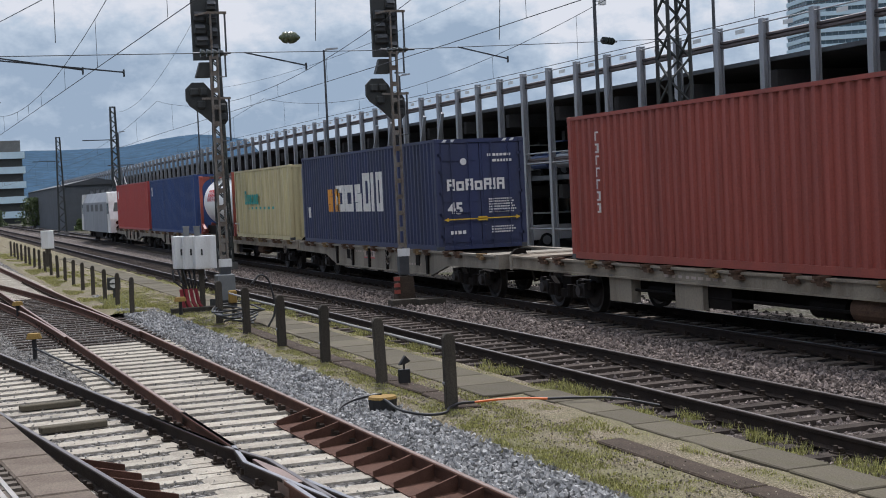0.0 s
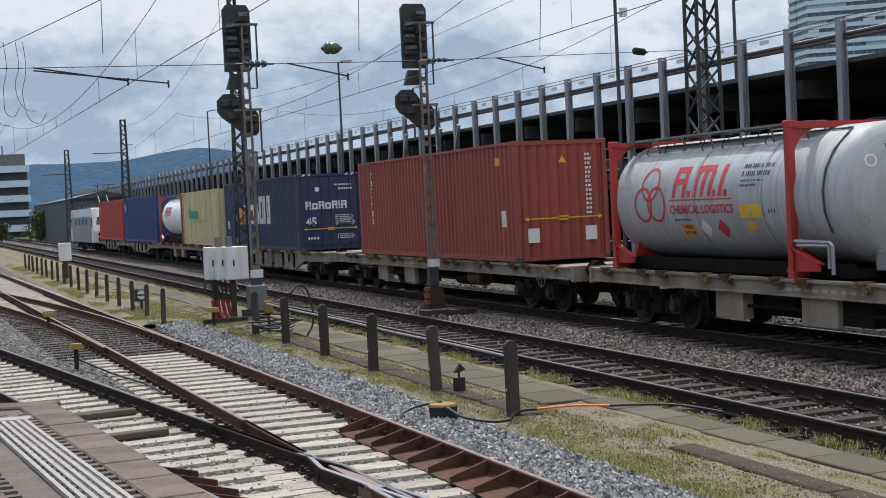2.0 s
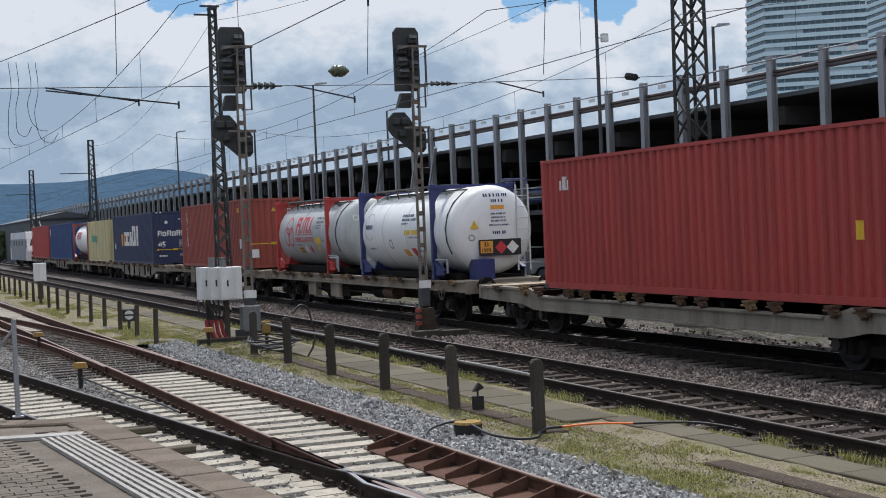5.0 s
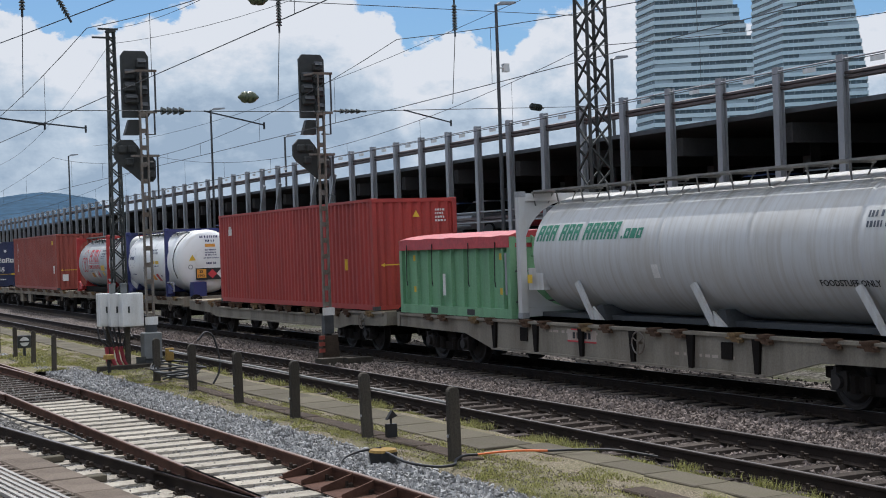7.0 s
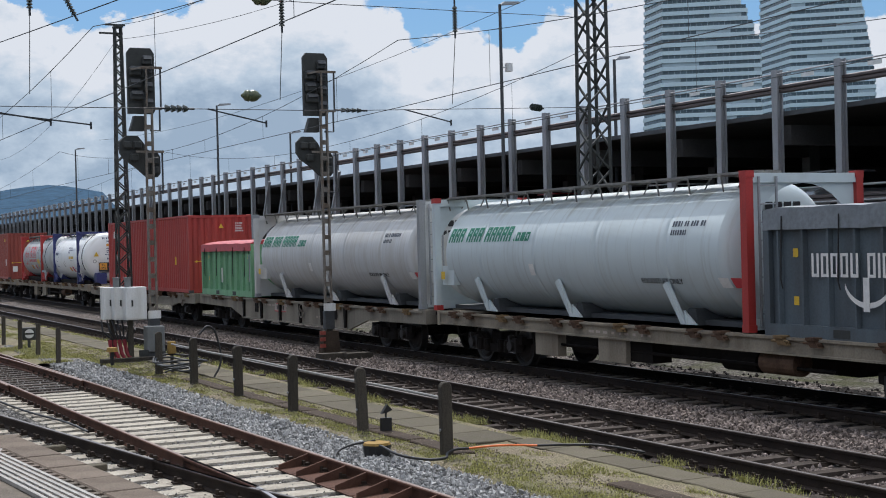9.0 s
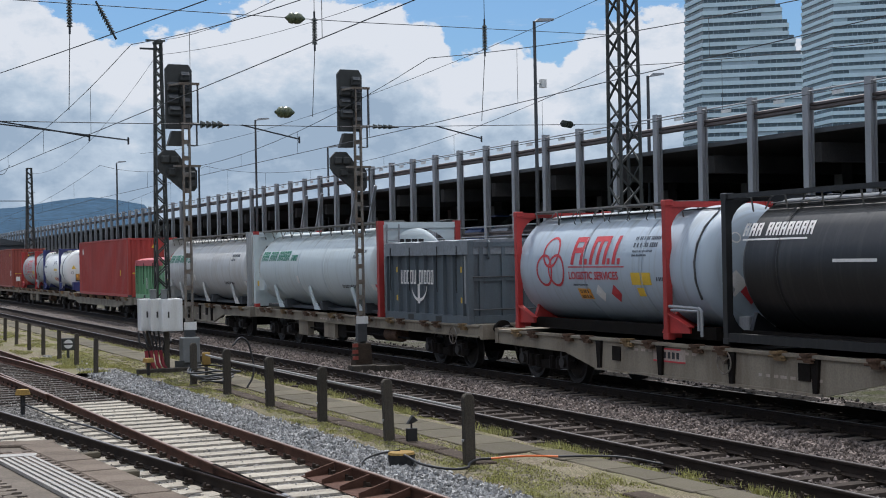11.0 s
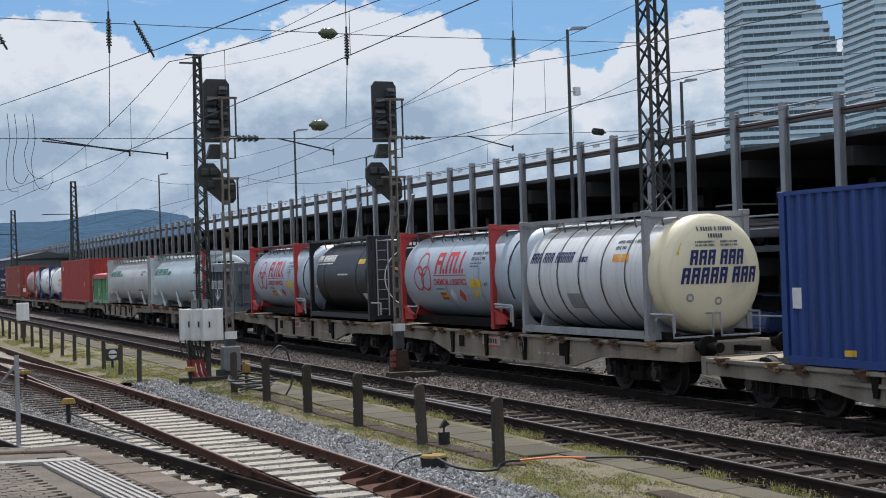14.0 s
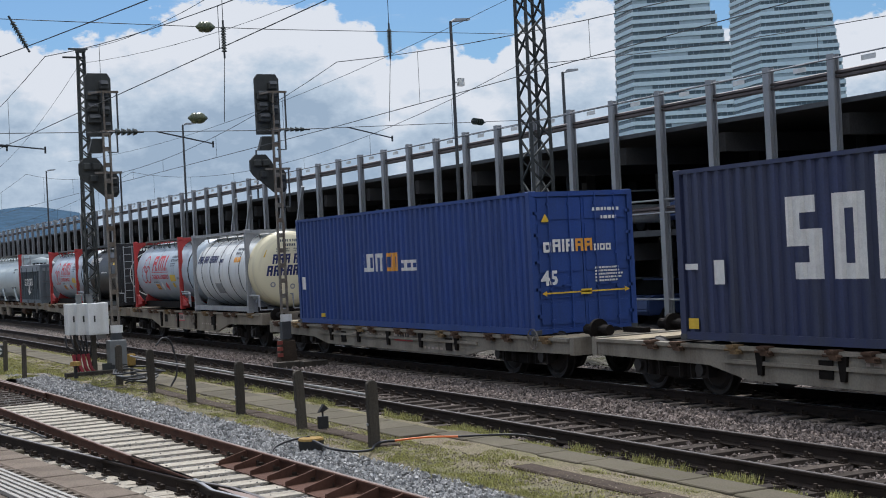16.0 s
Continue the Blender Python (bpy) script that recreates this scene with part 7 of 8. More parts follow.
def long_box_pair(label, material, far, near, zb, second=False):
    """The dark blue 45 ft boxes with white and orange marks on side and doors."""
    h, w = 2.9, 2.5
    ob = container(label, material, far, near, zb, h, w)
    L = far - near
    if second:
        letters(ob, "soHoH", 0.012, L - 2.8, 1.02, 1.76, M["print_white"], w=0.42, stroke=0.145)
        side_panel_patch(ob, L - 1.25, L - 0.98, 0.95, 1.35, M["print_white"], waved=False)
        side_panel_patch(ob, L - 0.55, L - 0.2, 1.2, 1.3, M["print_white"], waved=False)
        side_panel_patch(ob, L - 0.5, L - 0.22, 0.2, 0.38, M["print_yellow"], waved=False)
        side_panel_patch(ob, L - 1.9, L - 1.5, 0.03, 0.13, M["print_yellow"], waved=False)
    else:
        letters(ob, "so", 0.012, L - 3.1, 1.05, 1.0, M["print_orange"], w=0.6)
        letters(ob, "oo", 0.012, L - 4.05, 1.05, 1.15, M["print_white"], w=0.78)
        letters(ob, "sHIH", 0.012, L - 6.15, 1.05, 1.15, M["print_white"], w=0.6)
        side_panel_patch(ob, L - 0.9, L - 0.6, 0.85, 1.2, M["print_white"])
    end_mark(ob, 0.30, 1.55, 0.30, "HoHoHIH", M["print_white"])
    words("45", 0.42, M["print_white"], ob, on_end(0.30, -0.008, 0.95), heavy=0.035)
    end_print(ob, [(0.35, 0.42, 0.45, 1, 0.12), (1.45, 1.28, 0.75, 6, 0.05), (1.45, 2.42, 0.8, 1, 0.09), (1.6, 2.27, 0.5, 1, 0.09), (1.5, 0.55, 0.7, 3, 0.05)], M["print_white"])
    bm = B()
    for i in (0, 1, 8, 9):
        for q in (h - 0.09,):
            x0 = 0.2 + 0.21 * i
            put(bm, [(x0, -0.004, q), (x0 + 0.1, -0.004, q), (x0 + 0.16, -0.004, q + 0.07), (x0 + 0.06, -0.004, q + 0.07)], [(0, 1, 2, 3)])
    part("hazard_stripes", bm, M["print_white"], ob)
    bm = B()
    rod(bm, (0.78, -0.004, 2.3), (0.78, -0.008, 2.3), 0.09, 18)
    part("round_mark", bm, M["print_white"], ob)
    arrow_band(ob, w, 0.78)
    return ob


def dome_y(x, z, w, r, cz, y0, dome):
    """How far back the dished rear end stands at x, z."""
    q = math.hypot(x - w / 2, z - cz) / r
    return y0 + dome * (1 - math.sqrt(max(0.0, 1 - min(1.0, q) ** 2.6))) - 0.009


def dome_shape(bm, outline, place):
    """A painted patch on the rear dome; place is (w, r, cz, y0, dome)."""
    bm.faces.new([bm.verts.new((x, dome_y(x, z, *place), z)) for x, z in outline])


def dome_ring(bm, x, z, rad, t, place, n=30):
    for i in range(n):
        a, b = 2 * math.pi * i / n, 2 * math.pi * (i + 1) / n
        dome_shape(bm, [(x + q * math.cos(c), z + q * math.sin(c)) for q, c in ((rad - t, a), (rad, a), (rad, b), (rad - t, b))], place)


def dome_print(parent, rows, material, place, label="unreadable small print"):
    """Rows of short bars on the dome: x, z, width, height."""
    bm = B()
    for x, z, wide, size in rows:
        a, size = x, size * 0.8
        while a < x + wide:
            l = size * random.uniform(0.35, 0.6)
            dome_shape(bm, [(a, z), (a + l, z), (a + l, z + size), (a, z + size)], place)
            a += l + size * random.choice((0.25, 0.25, 0.25, 0.7))
    part("small_print", bm, material, parent, label)["kind"] = "stuff"


def dome_diamond(parent, x, z, s, material, place, name="diamond_placard"):
    bm = B()
    for dx, dz in ((1, 1), (-1, 1), (-1, -1), (1, -1)):
        dome_shape(bm, [(x, z), (x + dx * s, z), (x, z + dz * s)], place)
    return part(name, bm, material, parent)


def shell_print(parent, w, r, cz, rows, material, label="unreadable small print"):
    """Rows of short bars on the near flank: y, angle, width, height."""
    bm = B()
    deg = math.degrees(1 / r)
    for y, b, wide, size in rows:
        a, size = y, size * 0.8
        while a > y - wide:
            l = size * random.uniform(0.35, 0.6)
            barrel_strip(bm, w, r, cz, a, a - l, b, b + size * deg)
            a -= l + size * random.choice((0.25, 0.25, 0.25, 0.7))
    ob = part("small_print", bm, material, parent, label)
    ob["kind"] = "stuff"
    return ob


def ring_tank(label, far, near, second=False, shell="tank_grey"):
    """The grey tanks with three red rings and red lettering between red portal frames."""
    ob = tank(label, M[shell], M["red_frame"], far, near, 1.12, 2.59, 2.44, 1.15, 0.45, 1.45, "saddle", (1.0, 3.2))
    L, w, r = far - near, 2.44, 1.15
    cz = 2.59 - r - 0.10
    for k, (y, b) in enumerate(((L - 1.52, 17), (L - 1.26, -3), (L - 1.78, -3))):
        bm = B()
        barrel_ring(bm, w, r + 0.001 * k, cz, y, b, 0.35, 0.055)
        part("painted_ring", bm, M["print_red"], ob, "linked red ring")
    barrel_letters(ob, w, r, cz, "H.M.I.", L - 2.40, 3, 0.60, M["print_red"], -0.07, 0.80)
    barrel_patch(ob, w, r, cz, L - 2.3, L - 4.50, 0.0, 1.2, M["print_red"], "underline")
    text = "LOGISTIC SERVICES" if second else "CHEMICAL LOGISTICS"
    words(text, 0.225, M["print_red"], ob, on_side(w / 2 - r * 1.004 + 0.015, L - 2.3, cz - 0.24) @ pose(0, 0, 0.0, 6))
    shell_print(ob, w, r, cz, [(L - 4.75, 27, 0.9, 0.10), (L - 4.75, 19.5, 0.85, 0.115), (L - 4.75, 14.5, 0.7, 0.05), (L - 4.75, 10.5, 0.5, 0.05), (L - 2.4, -19, 0.6, 0.05), (L - 5.6, -13, 0.2, 0.09)], M["print_dark"])
    for y, b in ((L - 4.72, -17), (L - 5.08, -17), (L - 4.85, -29)):
        barrel_patch(ob, w, r, cz, y, y - (0.33 if b > -20 else 0.26), b, b + (12 if b > -20 else 9), M["print_yellow"], label="yellow warning panel")
    plate = barrel_patch(ob, w, r, cz, L - 2.55, L - 3.05, -34, -22, M["print_orange"], "orange_plate")
    shell_print(plate, w, r + 0.002, cz, [(L - 2.62, -27, 0.34, 0.09), (L - 2.62, -33, 0.34, 0.09)], M["print_black"])
    for q, mm in ((3.42, "print_white"), (4.02, "print_red")):
        bm = B()
        deg = math.degrees(1 / (r + 0.006))
        for sy in (-1, 1):
            for sb in (-1, 1):
                pts = [(L - q, -27), (L - q + sy * 0.19, -27), (L - q, -27 + sb * 0.2 * deg)]
                bm.faces.new([bm.verts.new((w / 2 - (r + 0.008) * math.cos(radians(b)), y, cz + (r + 0.008) * math.sin(radians(b)))) for y, b in pts])
        part("diamond_placard", bm, M[mm], ob)
    place = (w, r, cz, 0.12 - 1.45, 0.42)
    if not second:
        for x, z in ((w / 2 + 0.12, cz + 0.28), (w / 2 - 0.03, cz + 0.05), (w / 2 + 0.27, cz + 0.05)):
            bm = B()
            dome_ring(bm, x, z, 0.20, 0.045, place)
            part("painted_ring", bm, M["print_red"], ob, "linked red ring")
        dome_print(ob, [(w / 2 - 0.2, cz - 0.32, 0.72, 0.085)], M["print_red"], place)
    else:
        dome_diamond(ob, w / 2 - 0.62, cz - 0.3, 0.24, M["print_white"], place)
        dome_diamond(ob, w / 2 - 0.28, cz - 0.45, 0.24, M["print_red"], place)
    dome_print(ob, [(w / 2 - 0.3, cz + 0.70, 0.7, 0.10), (w / 2 - 0.12, cz + 0.57, 0.36, 0.10)], M["print_dark"], place)
    bm = B()
    dome_ring(bm, w / 2 - 0.58, cz + 0.52, 0.10, 0.025, place, 18)
    part("round_mark", bm, M["print_white"], ob)
    bm = B()
    dome_ring(bm, w / 2 - 0.72, cz - 0.42, 0.09, 0.04, place, 18)
    part("inspection_cap", bm, M["steel"], ob, "round inspection cap")
    bm = B()
    box(bm, w / 2 - 0.45, w / 2 + 0.15, -1.42, -1.1, 0.12, 0.45)
    bmesh.ops.bevel(bm, geom=bm.edges[:], offset=0.02, segments=1, affect="EDGES")
    part("valve_box", bm, M["grey_frame"], ob, "grey valve box")
    bm = B()
    path_rod(bm, [(w / 2 - r - 0.03, 0.0, 0.62), (w / 2 - r - 0.03, -0.95, 0.60), (w / 2 - r - 0.03, -1.02, 0.55), (w / 2 - r - 0.03, -1.02, 0.1)], 0.03, 8)
    part("hand_rail", bm, M["steel"], ob)
    bm = B()
    for y in [0.5 + 0.7 * i for i in range(int((L - 0.8) / 0.7))]:
        path_rod(bm, [(w / 2 - 0.76, y, 2.52), (w / 2 - 0.80, y + 0.12, cz + r * 0.82), (w / 2 - 0.72, y + 0.2, cz + r * 0.80)], 0.012, 5)
    part("walkway_brackets", bm, M["steel_dark"], ob)
    return ob


def long_tank(label, material, post_mat, far, near):
    """The long pale tanks with green lettering, raking struts and a walkway along the top."""
    h, w, r = 2.65, 2.5, 1.21
    L = far - near
    ob = riding("tank_container", label, "tank container", near, 1.12, "tank containers")
    ob.location.x = XN
    cz = h - r - 0.12
    barrel(ob, material, r, 0.55, L - 0.35, cz, w / 2, 0.28, [L * f for f in (0.2, 0.4, 0.6, 0.8)])
    for y, s in ((0.08, 1), (L - 0.08, -1)):
        bm = B()
        box(bm, 0.15, w - 0.15, y - 0.06, y + 0.06, h - 0.2, h - 0.04)
        box(bm, 0.15, w - 0.15, y - 0.06, y + 0.06, 0.03, 0.22)
        fr = part("end_frame", bm, material, ob)
        for x in (0, w - 0.15):
            bm = B()
            box(bm, x, x + 0.15, y - 0.08, y + 0.08, 0.1, h - 0.1)
            part("corner_post", bm, post_mat if s > 0 else material, fr)
        bm = B()
        ring = arc(w / 2, cz, r * 0.93, 0, 2 * math.pi, 32)[:-1]
        for i in range(32):
            a, b = ring[i], ring[(i + 1) % 32]
            def push(p):
                dx, dz = p[0] - w / 2, p[1] - h / 2
                k = min((w / 2 - 0.13) / max(1e-6, abs(dx)), (h / 2 - 0.13) / max(1e-6, abs(dz)))
                return (w / 2 + dx * k, h / 2 + dz * k)
            A, C = push(a), push(b)
            put(bm, [(a[0], y, a[1]), (b[0], y, b[1]), (C[0], y, C[1]), (A[0], y, A[1])], [(0, 1, 2, 3)])
        part("gusset_plate", bm, material, fr)
        for x in (0, w - 0.162):
            for z in (0, h - 0.118):
                bm = B()
                box(bm, x - 0.004, x + 0.166, y - 0.09, y + 0.09, z, z + 0.118)
                part("corner_casting", bm, post_mat, fr)
    for f in (0.18, 0.50, 0.80):
        y = L * f
        bm = B()
        put(bm, [(0.16, y - 0.16, 0.05), (0.16, y - 0.02, 0.05), (0.10, y + 0.42, 0.74), (0.10, y + 0.30, 0.80),
                 (0.22, y - 0.16, 0.05), (0.22, y - 0.02, 0.05), (0.16, y + 0.42, 0.74), (0.16, y + 0.30, 0.80)],
            [(0, 1, 2, 3), (7, 6, 5, 4), (0, 3, 7, 4), (1, 5, 6, 2), (0, 4, 5, 1), (3, 2, 6, 7)])
        extrude(bm, [(y - 0.16, 0.05), (y - 0.46, 0.05), (y - 0.10, 0.30)], "x", 0.17, 0.21)
        part("strut", bm, material, ob, "raking support strut")
        barrel_patch(ob, w, r, cz, y + 0.26, y + 0.46, -36, -26, material, "strut_pad", lift=0.015)
        bm = B()
        extrude(bm, [(y - 0.3, 0.03), (y + 0.1, 0.03), (y + 0.0, 0.32), (y - 0.2, 0.32)], "x", 0.35, w - 0.35)
        part("cradle", bm, M["steel_dark"], ob)
    # Rail dark like the cradles: the black shadow below the barrel put into colour.
    bm = B()
    box(bm, 0.5, w - 0.5, 0.1, L - 0.1, 0.03, 0.12)
    part("base_shade_rail", bm, M["steel_dark"], ob)
    walkway(ob, 0.35, 0.15, L - 0.15, h - 0.02, 0.5)
    ladder(ob, 0.25, -0.02, 0.1, h - 0.1)
    barrel_letters(ob, w, r, cz, "HHH HHH HHHHH", L - 0.72, 13, 0.34, M["print_green"], -0.07, 0.60)
    barrel_letters(ob, w, r, cz, ".oLo", L - 3.82, 13, 0.27, M["print_green"], -0.04, 0.62)
    words("FOODSTUFF ONLY", 0.15, M["print_black"], ob, on_side(w / 2 - (r + 0.02) * math.cos(radians(27)), L * 0.275, cz - (r + 0.02) * math.sin(radians(27))) @ pose(0, 0, 0, 27))
    shell_print(ob, w, r, cz, [(L * 0.19, 22, 0.95, 0.13), (L * 0.19, 14.5, 0.5, 0.12)], M["print_dark"], "unreadable serial marks")
    for q, mm in ((0.9, "print_white"), (0.55, "print_red")):
        barrel_patch(ob, w, r, cz, q, q - 0.28, -30, -21, M[mm], "placard", skew=0.05)
    side_panel_patch(ob, L - 0.62, L - 0.42, 0.74, 0.92, M["print_yellow"], waved=False)
    barrel_patch(ob, w, r, cz, L * 0.62, L * 0.62 - 0.2, -22, -10, M["print_white"])
    bm = B()
    box(bm, 0.1, 0.35, L - 0.9, L - 0.3, 0.6, 1.05)
    part("gauge_box", bm, material, ob)
    bm = B()
    for z in (2.0, 1.75, 1.5):
        a = 0.85
        for q in range(4):
            end_patch(bm, 0.57 + 0.0, a, a + 0.16, z, z + 0.15)
            a += 0.2
    part("end_mark", bm, M["print_black"], ob)
    return ob


def bin_box(label, material, tarp, far, near, zb, h, flap=0.25, crown=0.12, name="bulk_bin"):
    """An open-top waste bin with outside ribs and a rolled tarpaulin."""
    L, w = far - near, 2.5
    ob = riding(name, label, "container", near, zb, "bulk bins")
    ob.location.x = XN
    bm = B()
    box(bm, 0.09, w - 0.09, 0.06, L - 0.06, 0.12, h - 0.02)
    part("body", bm, material, ob)
    for s in (0, 1):
        for i in range(9):
            y = 0.35 + (L - 0.7) * i / 8
            bm = B()
            x0, x1 = (0.005, 0.10) if s == 0 else (w - 0.10, w - 0.005)
            extrude(bm, [(x0 if s == 0 else x1, y - 0.02), (x1 if s == 0 else x0, y - 0.035), (x1 if s == 0 else x0, y + 0.035), (x0 if s == 0 else x1, y + 0.02)], "z", 0.2, h - 0.1)
            part("rib", bm, material, ob)
    for x in (0, w - 0.14):
        for y in (0, L - 0.14):
            bm = B()
            box(bm, x, x + 0.14, y, y + 0.14, 0, h)
            part("corner_post", bm, material, ob)
        bm = B()
        box(bm, x, x + 0.14, 0.14, L - 0.14, 0.0, 0.2)
        part("bottom_rail", bm, material, ob)
        bm = B()
        box(bm, x, x + 0.12, 0.14, L - 0.14, h - 0.12, h)
        part("top_rail", bm, material, ob)
    # Pocket openings as solid black blocks, the shade inside put into colour.
    for y in (L * 0.30, L * 0.63):
        bm = B()
        box(bm, -0.004, 0.04, y, y + 0.36, 0.03, 0.16)
        part("fork_pocket", bm, M["signal_black"], ob, "dark fork pocket")
    for z, q in ((0.02, 0.18), (h * 0.52, 0.08), (h - 0.14, 0.12)):
        bm = B()
        box(bm, 0.14, w - 0.14, -0.01, 0.07, z, z + q)
        part("end_rib", bm, material, ob)
    for i in range(4):
        bm = B()
        x = 0.30 + i * (w - 0.7) / 3
        box(bm, x, x + 0.10, 0.0, 0.072, 0.16, h - 0.1)
        part("end_rib", bm, material, ob)
    for z in (0.35, h * 0.52 + 0.1):
        bm = B()
        rod(bm, (0.1, -0.05, z), (w - 0.1, -0.05, z), 0.02, 6)
        part("lock_bar", bm, M["steel_dark"], ob)
    for x in (0.55, w - 0.6):
        bm = B()
        path_rod(bm, [(x, 0.02, h), (x, -0.05, h - 0.03), (x, -0.05, h - 0.4), (x, 0.02, h - 0.42)], 0.03, 6)
        part("hinge", bm, material, ob)
    for y in (0.5, L - 0.75):
        for z in (0.5, 1.25):
            bm = B()
            side_patch(bm, 0.085, y, y + 0.12, z, z + 0.14, False)
            part("label_panel", bm, M["print_yellow"], ob)
    bm = B()
    box(bm, -0.008, 0.012, 0.14, 0.22, 0.5, h - 0.35)
    part("tension_rod", bm, M["grey_frame"], ob, "pale tension rod at the corner")
    bm = B()
    n, k = 14, 10
    grid = []
    for j in range(n + 1):
        y = 0.02 + (L - 0.04) * j / n
        sag = 0.012 * math.sin(j * 2.1) + 0.012 * random.random()
        row = [(-0.02, y, h + 0.02 - flap + sag * 0.4)]
        for i in range(k + 1):
            f = i / k
            row.append((0.0 + w * f, y, h + 0.02 + crown * math.sin(math.pi * f) ** 0.5 + sag))
        row.append((w + 0.02, y, h + 0.02 - flap))
        grid.append([bm.verts.new(v) for v in row])
    for a, b in zip(grid, grid[1:]):
        for i in range(k + 2):
            bm.faces.new((a[i], a[i + 1], b[i + 1], b[i]))
    bm.faces.new(grid[0])
    bm.faces.new(grid[-1])
    part("tarpaulin", bm, tarp, ob, "rolled tarpaulin cover with creases")
    for y in (0.6, L * 0.33, L * 0.66, L - 0.5):
        bm = B()
        path_rod(bm, [(-0.03, y, h - 0.1), (-0.025, y + 0.05, h * 0.45), (-0.03, y, h * 0.38)], 0.012)
        part("strap", bm, M["cable"], ob, "black tie-down strap")
    bm = B()
    box(bm, -0.012, 0.0, L * 0.55, L * 0.55 + 0.12, 0.45, 0.95)
    part("label_plate", bm, M["print_white"], ob)
    return ob


def locomotive():
    """A grey four-axle electric locomotive with a white cab, seen from behind its rear cab."""
    ob = riding("locomotive", "silver-grey electric locomotive with a white cab end", "locomotive", 83.0, 0)
    L, w, h = 18.9, 2.95, 3.75
    body = [(1.0, 0.75), (1.15, 3.0), (1.6, 3.6), (L - 1.6, 3.6), (L - 1.15, 3.0), (L - 1.0, 0.75)]
    silver = paint("loco_silver", (0.26, 0.28, 0.30))
    bm = B()
    extrude(bm, [(-w / 2, 0.75), (-w / 2, 2.9), (-w / 2 + 0.35, 3.6), (w / 2 - 0.35, 3.6), (w / 2, 2.9), (w / 2, 0.75)], "y", 1.9, L - 1.9)
    part("body", bm, silver, ob)
    for s, y in ((-1, 1.9), (1, L - 1.9)):
        bm = B()
        prof = [(y, 0.75), (y + s * 1.6, 0.75), (y + s * 1.65, 1.7), (y + s * 1.05, 2.9), (y + s * 0.6, 3.55), (y, 3.6)]
        extrude(bm, prof, "x", -w / 2 + 0.03, w / 2 - 0.03)
        cab = part("cab", bm, M["white_paint"], ob, "white driver's cab")
        bm = B()
        yy = y + s * 1.40
        put(bm, [(-1.2, yy + s * 0.01, 2.22), (1.2, yy + s * 0.01, 2.22), (1.05, y + s * 1.10, 2.84), (-1.05, y + s * 1.10, 2.84)], [(0, 1, 2, 3)])
        part("windscreen", bm, M["lens"], cab, "dark windscreen")
        bm = B()
        box(bm, -w / 2 + 0.015, -w / 2 + 0.03, y + s * 0.2, y + s * 0.85, 2.05, 2.8)
        part("side_window", bm, M["lens"], cab)
        for x in (-0.95, 0.95):
            bm = B()
            rod(bm, (x, y + s * 1.6, 1.45), (x, y + s * 1.68, 1.45), 0.14, 14)
            part("headlight", bm, M["lens"], cab)
    for x in (-0.95, 0.95):
        for y, s in ((0.4, -1), (L - 0.4, 1)):
            bm = B()
            rod(bm, (x * 0.92, y - s * 0.2, 1.03), (x * 0.92, y + s * 0.25, 1.03), 0.1, 12)
            rod(bm, (x * 0.92, y + s * 0.25, 1.03), (x * 0.92, y + s * 0.3, 1.03), 0.23, 16)
            part("buffer", bm, M["bogie"], ob)
    for i in range(4):
        bm = B()
        y = 4.2 + i * 2.9
        box(bm, -w / 2 - 0.012, -w / 2 + 0.01, y, y + 1.5, 2.25, 2.75)
        part("air_grille", bm, M["steel_dark"], ob)
    bm = B()
    for y in (3.0, 7.2, 10.4, 14.5):
        box(bm, -0.9, 0.9, y, y + 2.0, 3.6, 3.85)
    for x in (-0.6, 0.6):
        for y in (3.4, 5.0, 13.6, 15.4):
            rod(bm, (x, y, 3.6), (x, y, 4.0), 0.06, 8)
    part("roof_gear", bm, M["steel_dark"], ob, "roof cabinets and insulators")
    bm = B()
    y = 4.0
    for x in (-0.35, 0.35):
        bar(bm, (x, y, 3.85), (x, y + 1.7, 4.7), 0.06)
        bar(bm, (x, y + 1.7, 4.7), (x * 1.4, y + 0.2, 5.48), 0.045)
    bar(bm, (-0.95, y + 0.2, 5.5), (0.95, y + 0.2, 5.5), 0.06)
    part("pantograph", bm, M["steel_dark"], ob, "raised pantograph touching the wire")
    for y in (4.4, L - 4.4):
        bogie(ob, y)
    bm = B()
    box(bm, -1.2, 1.2, 7.0, 11.8, 0.35, 0.9)
    part("underfloor_box", bm, M["bogie"], ob)
    return ob


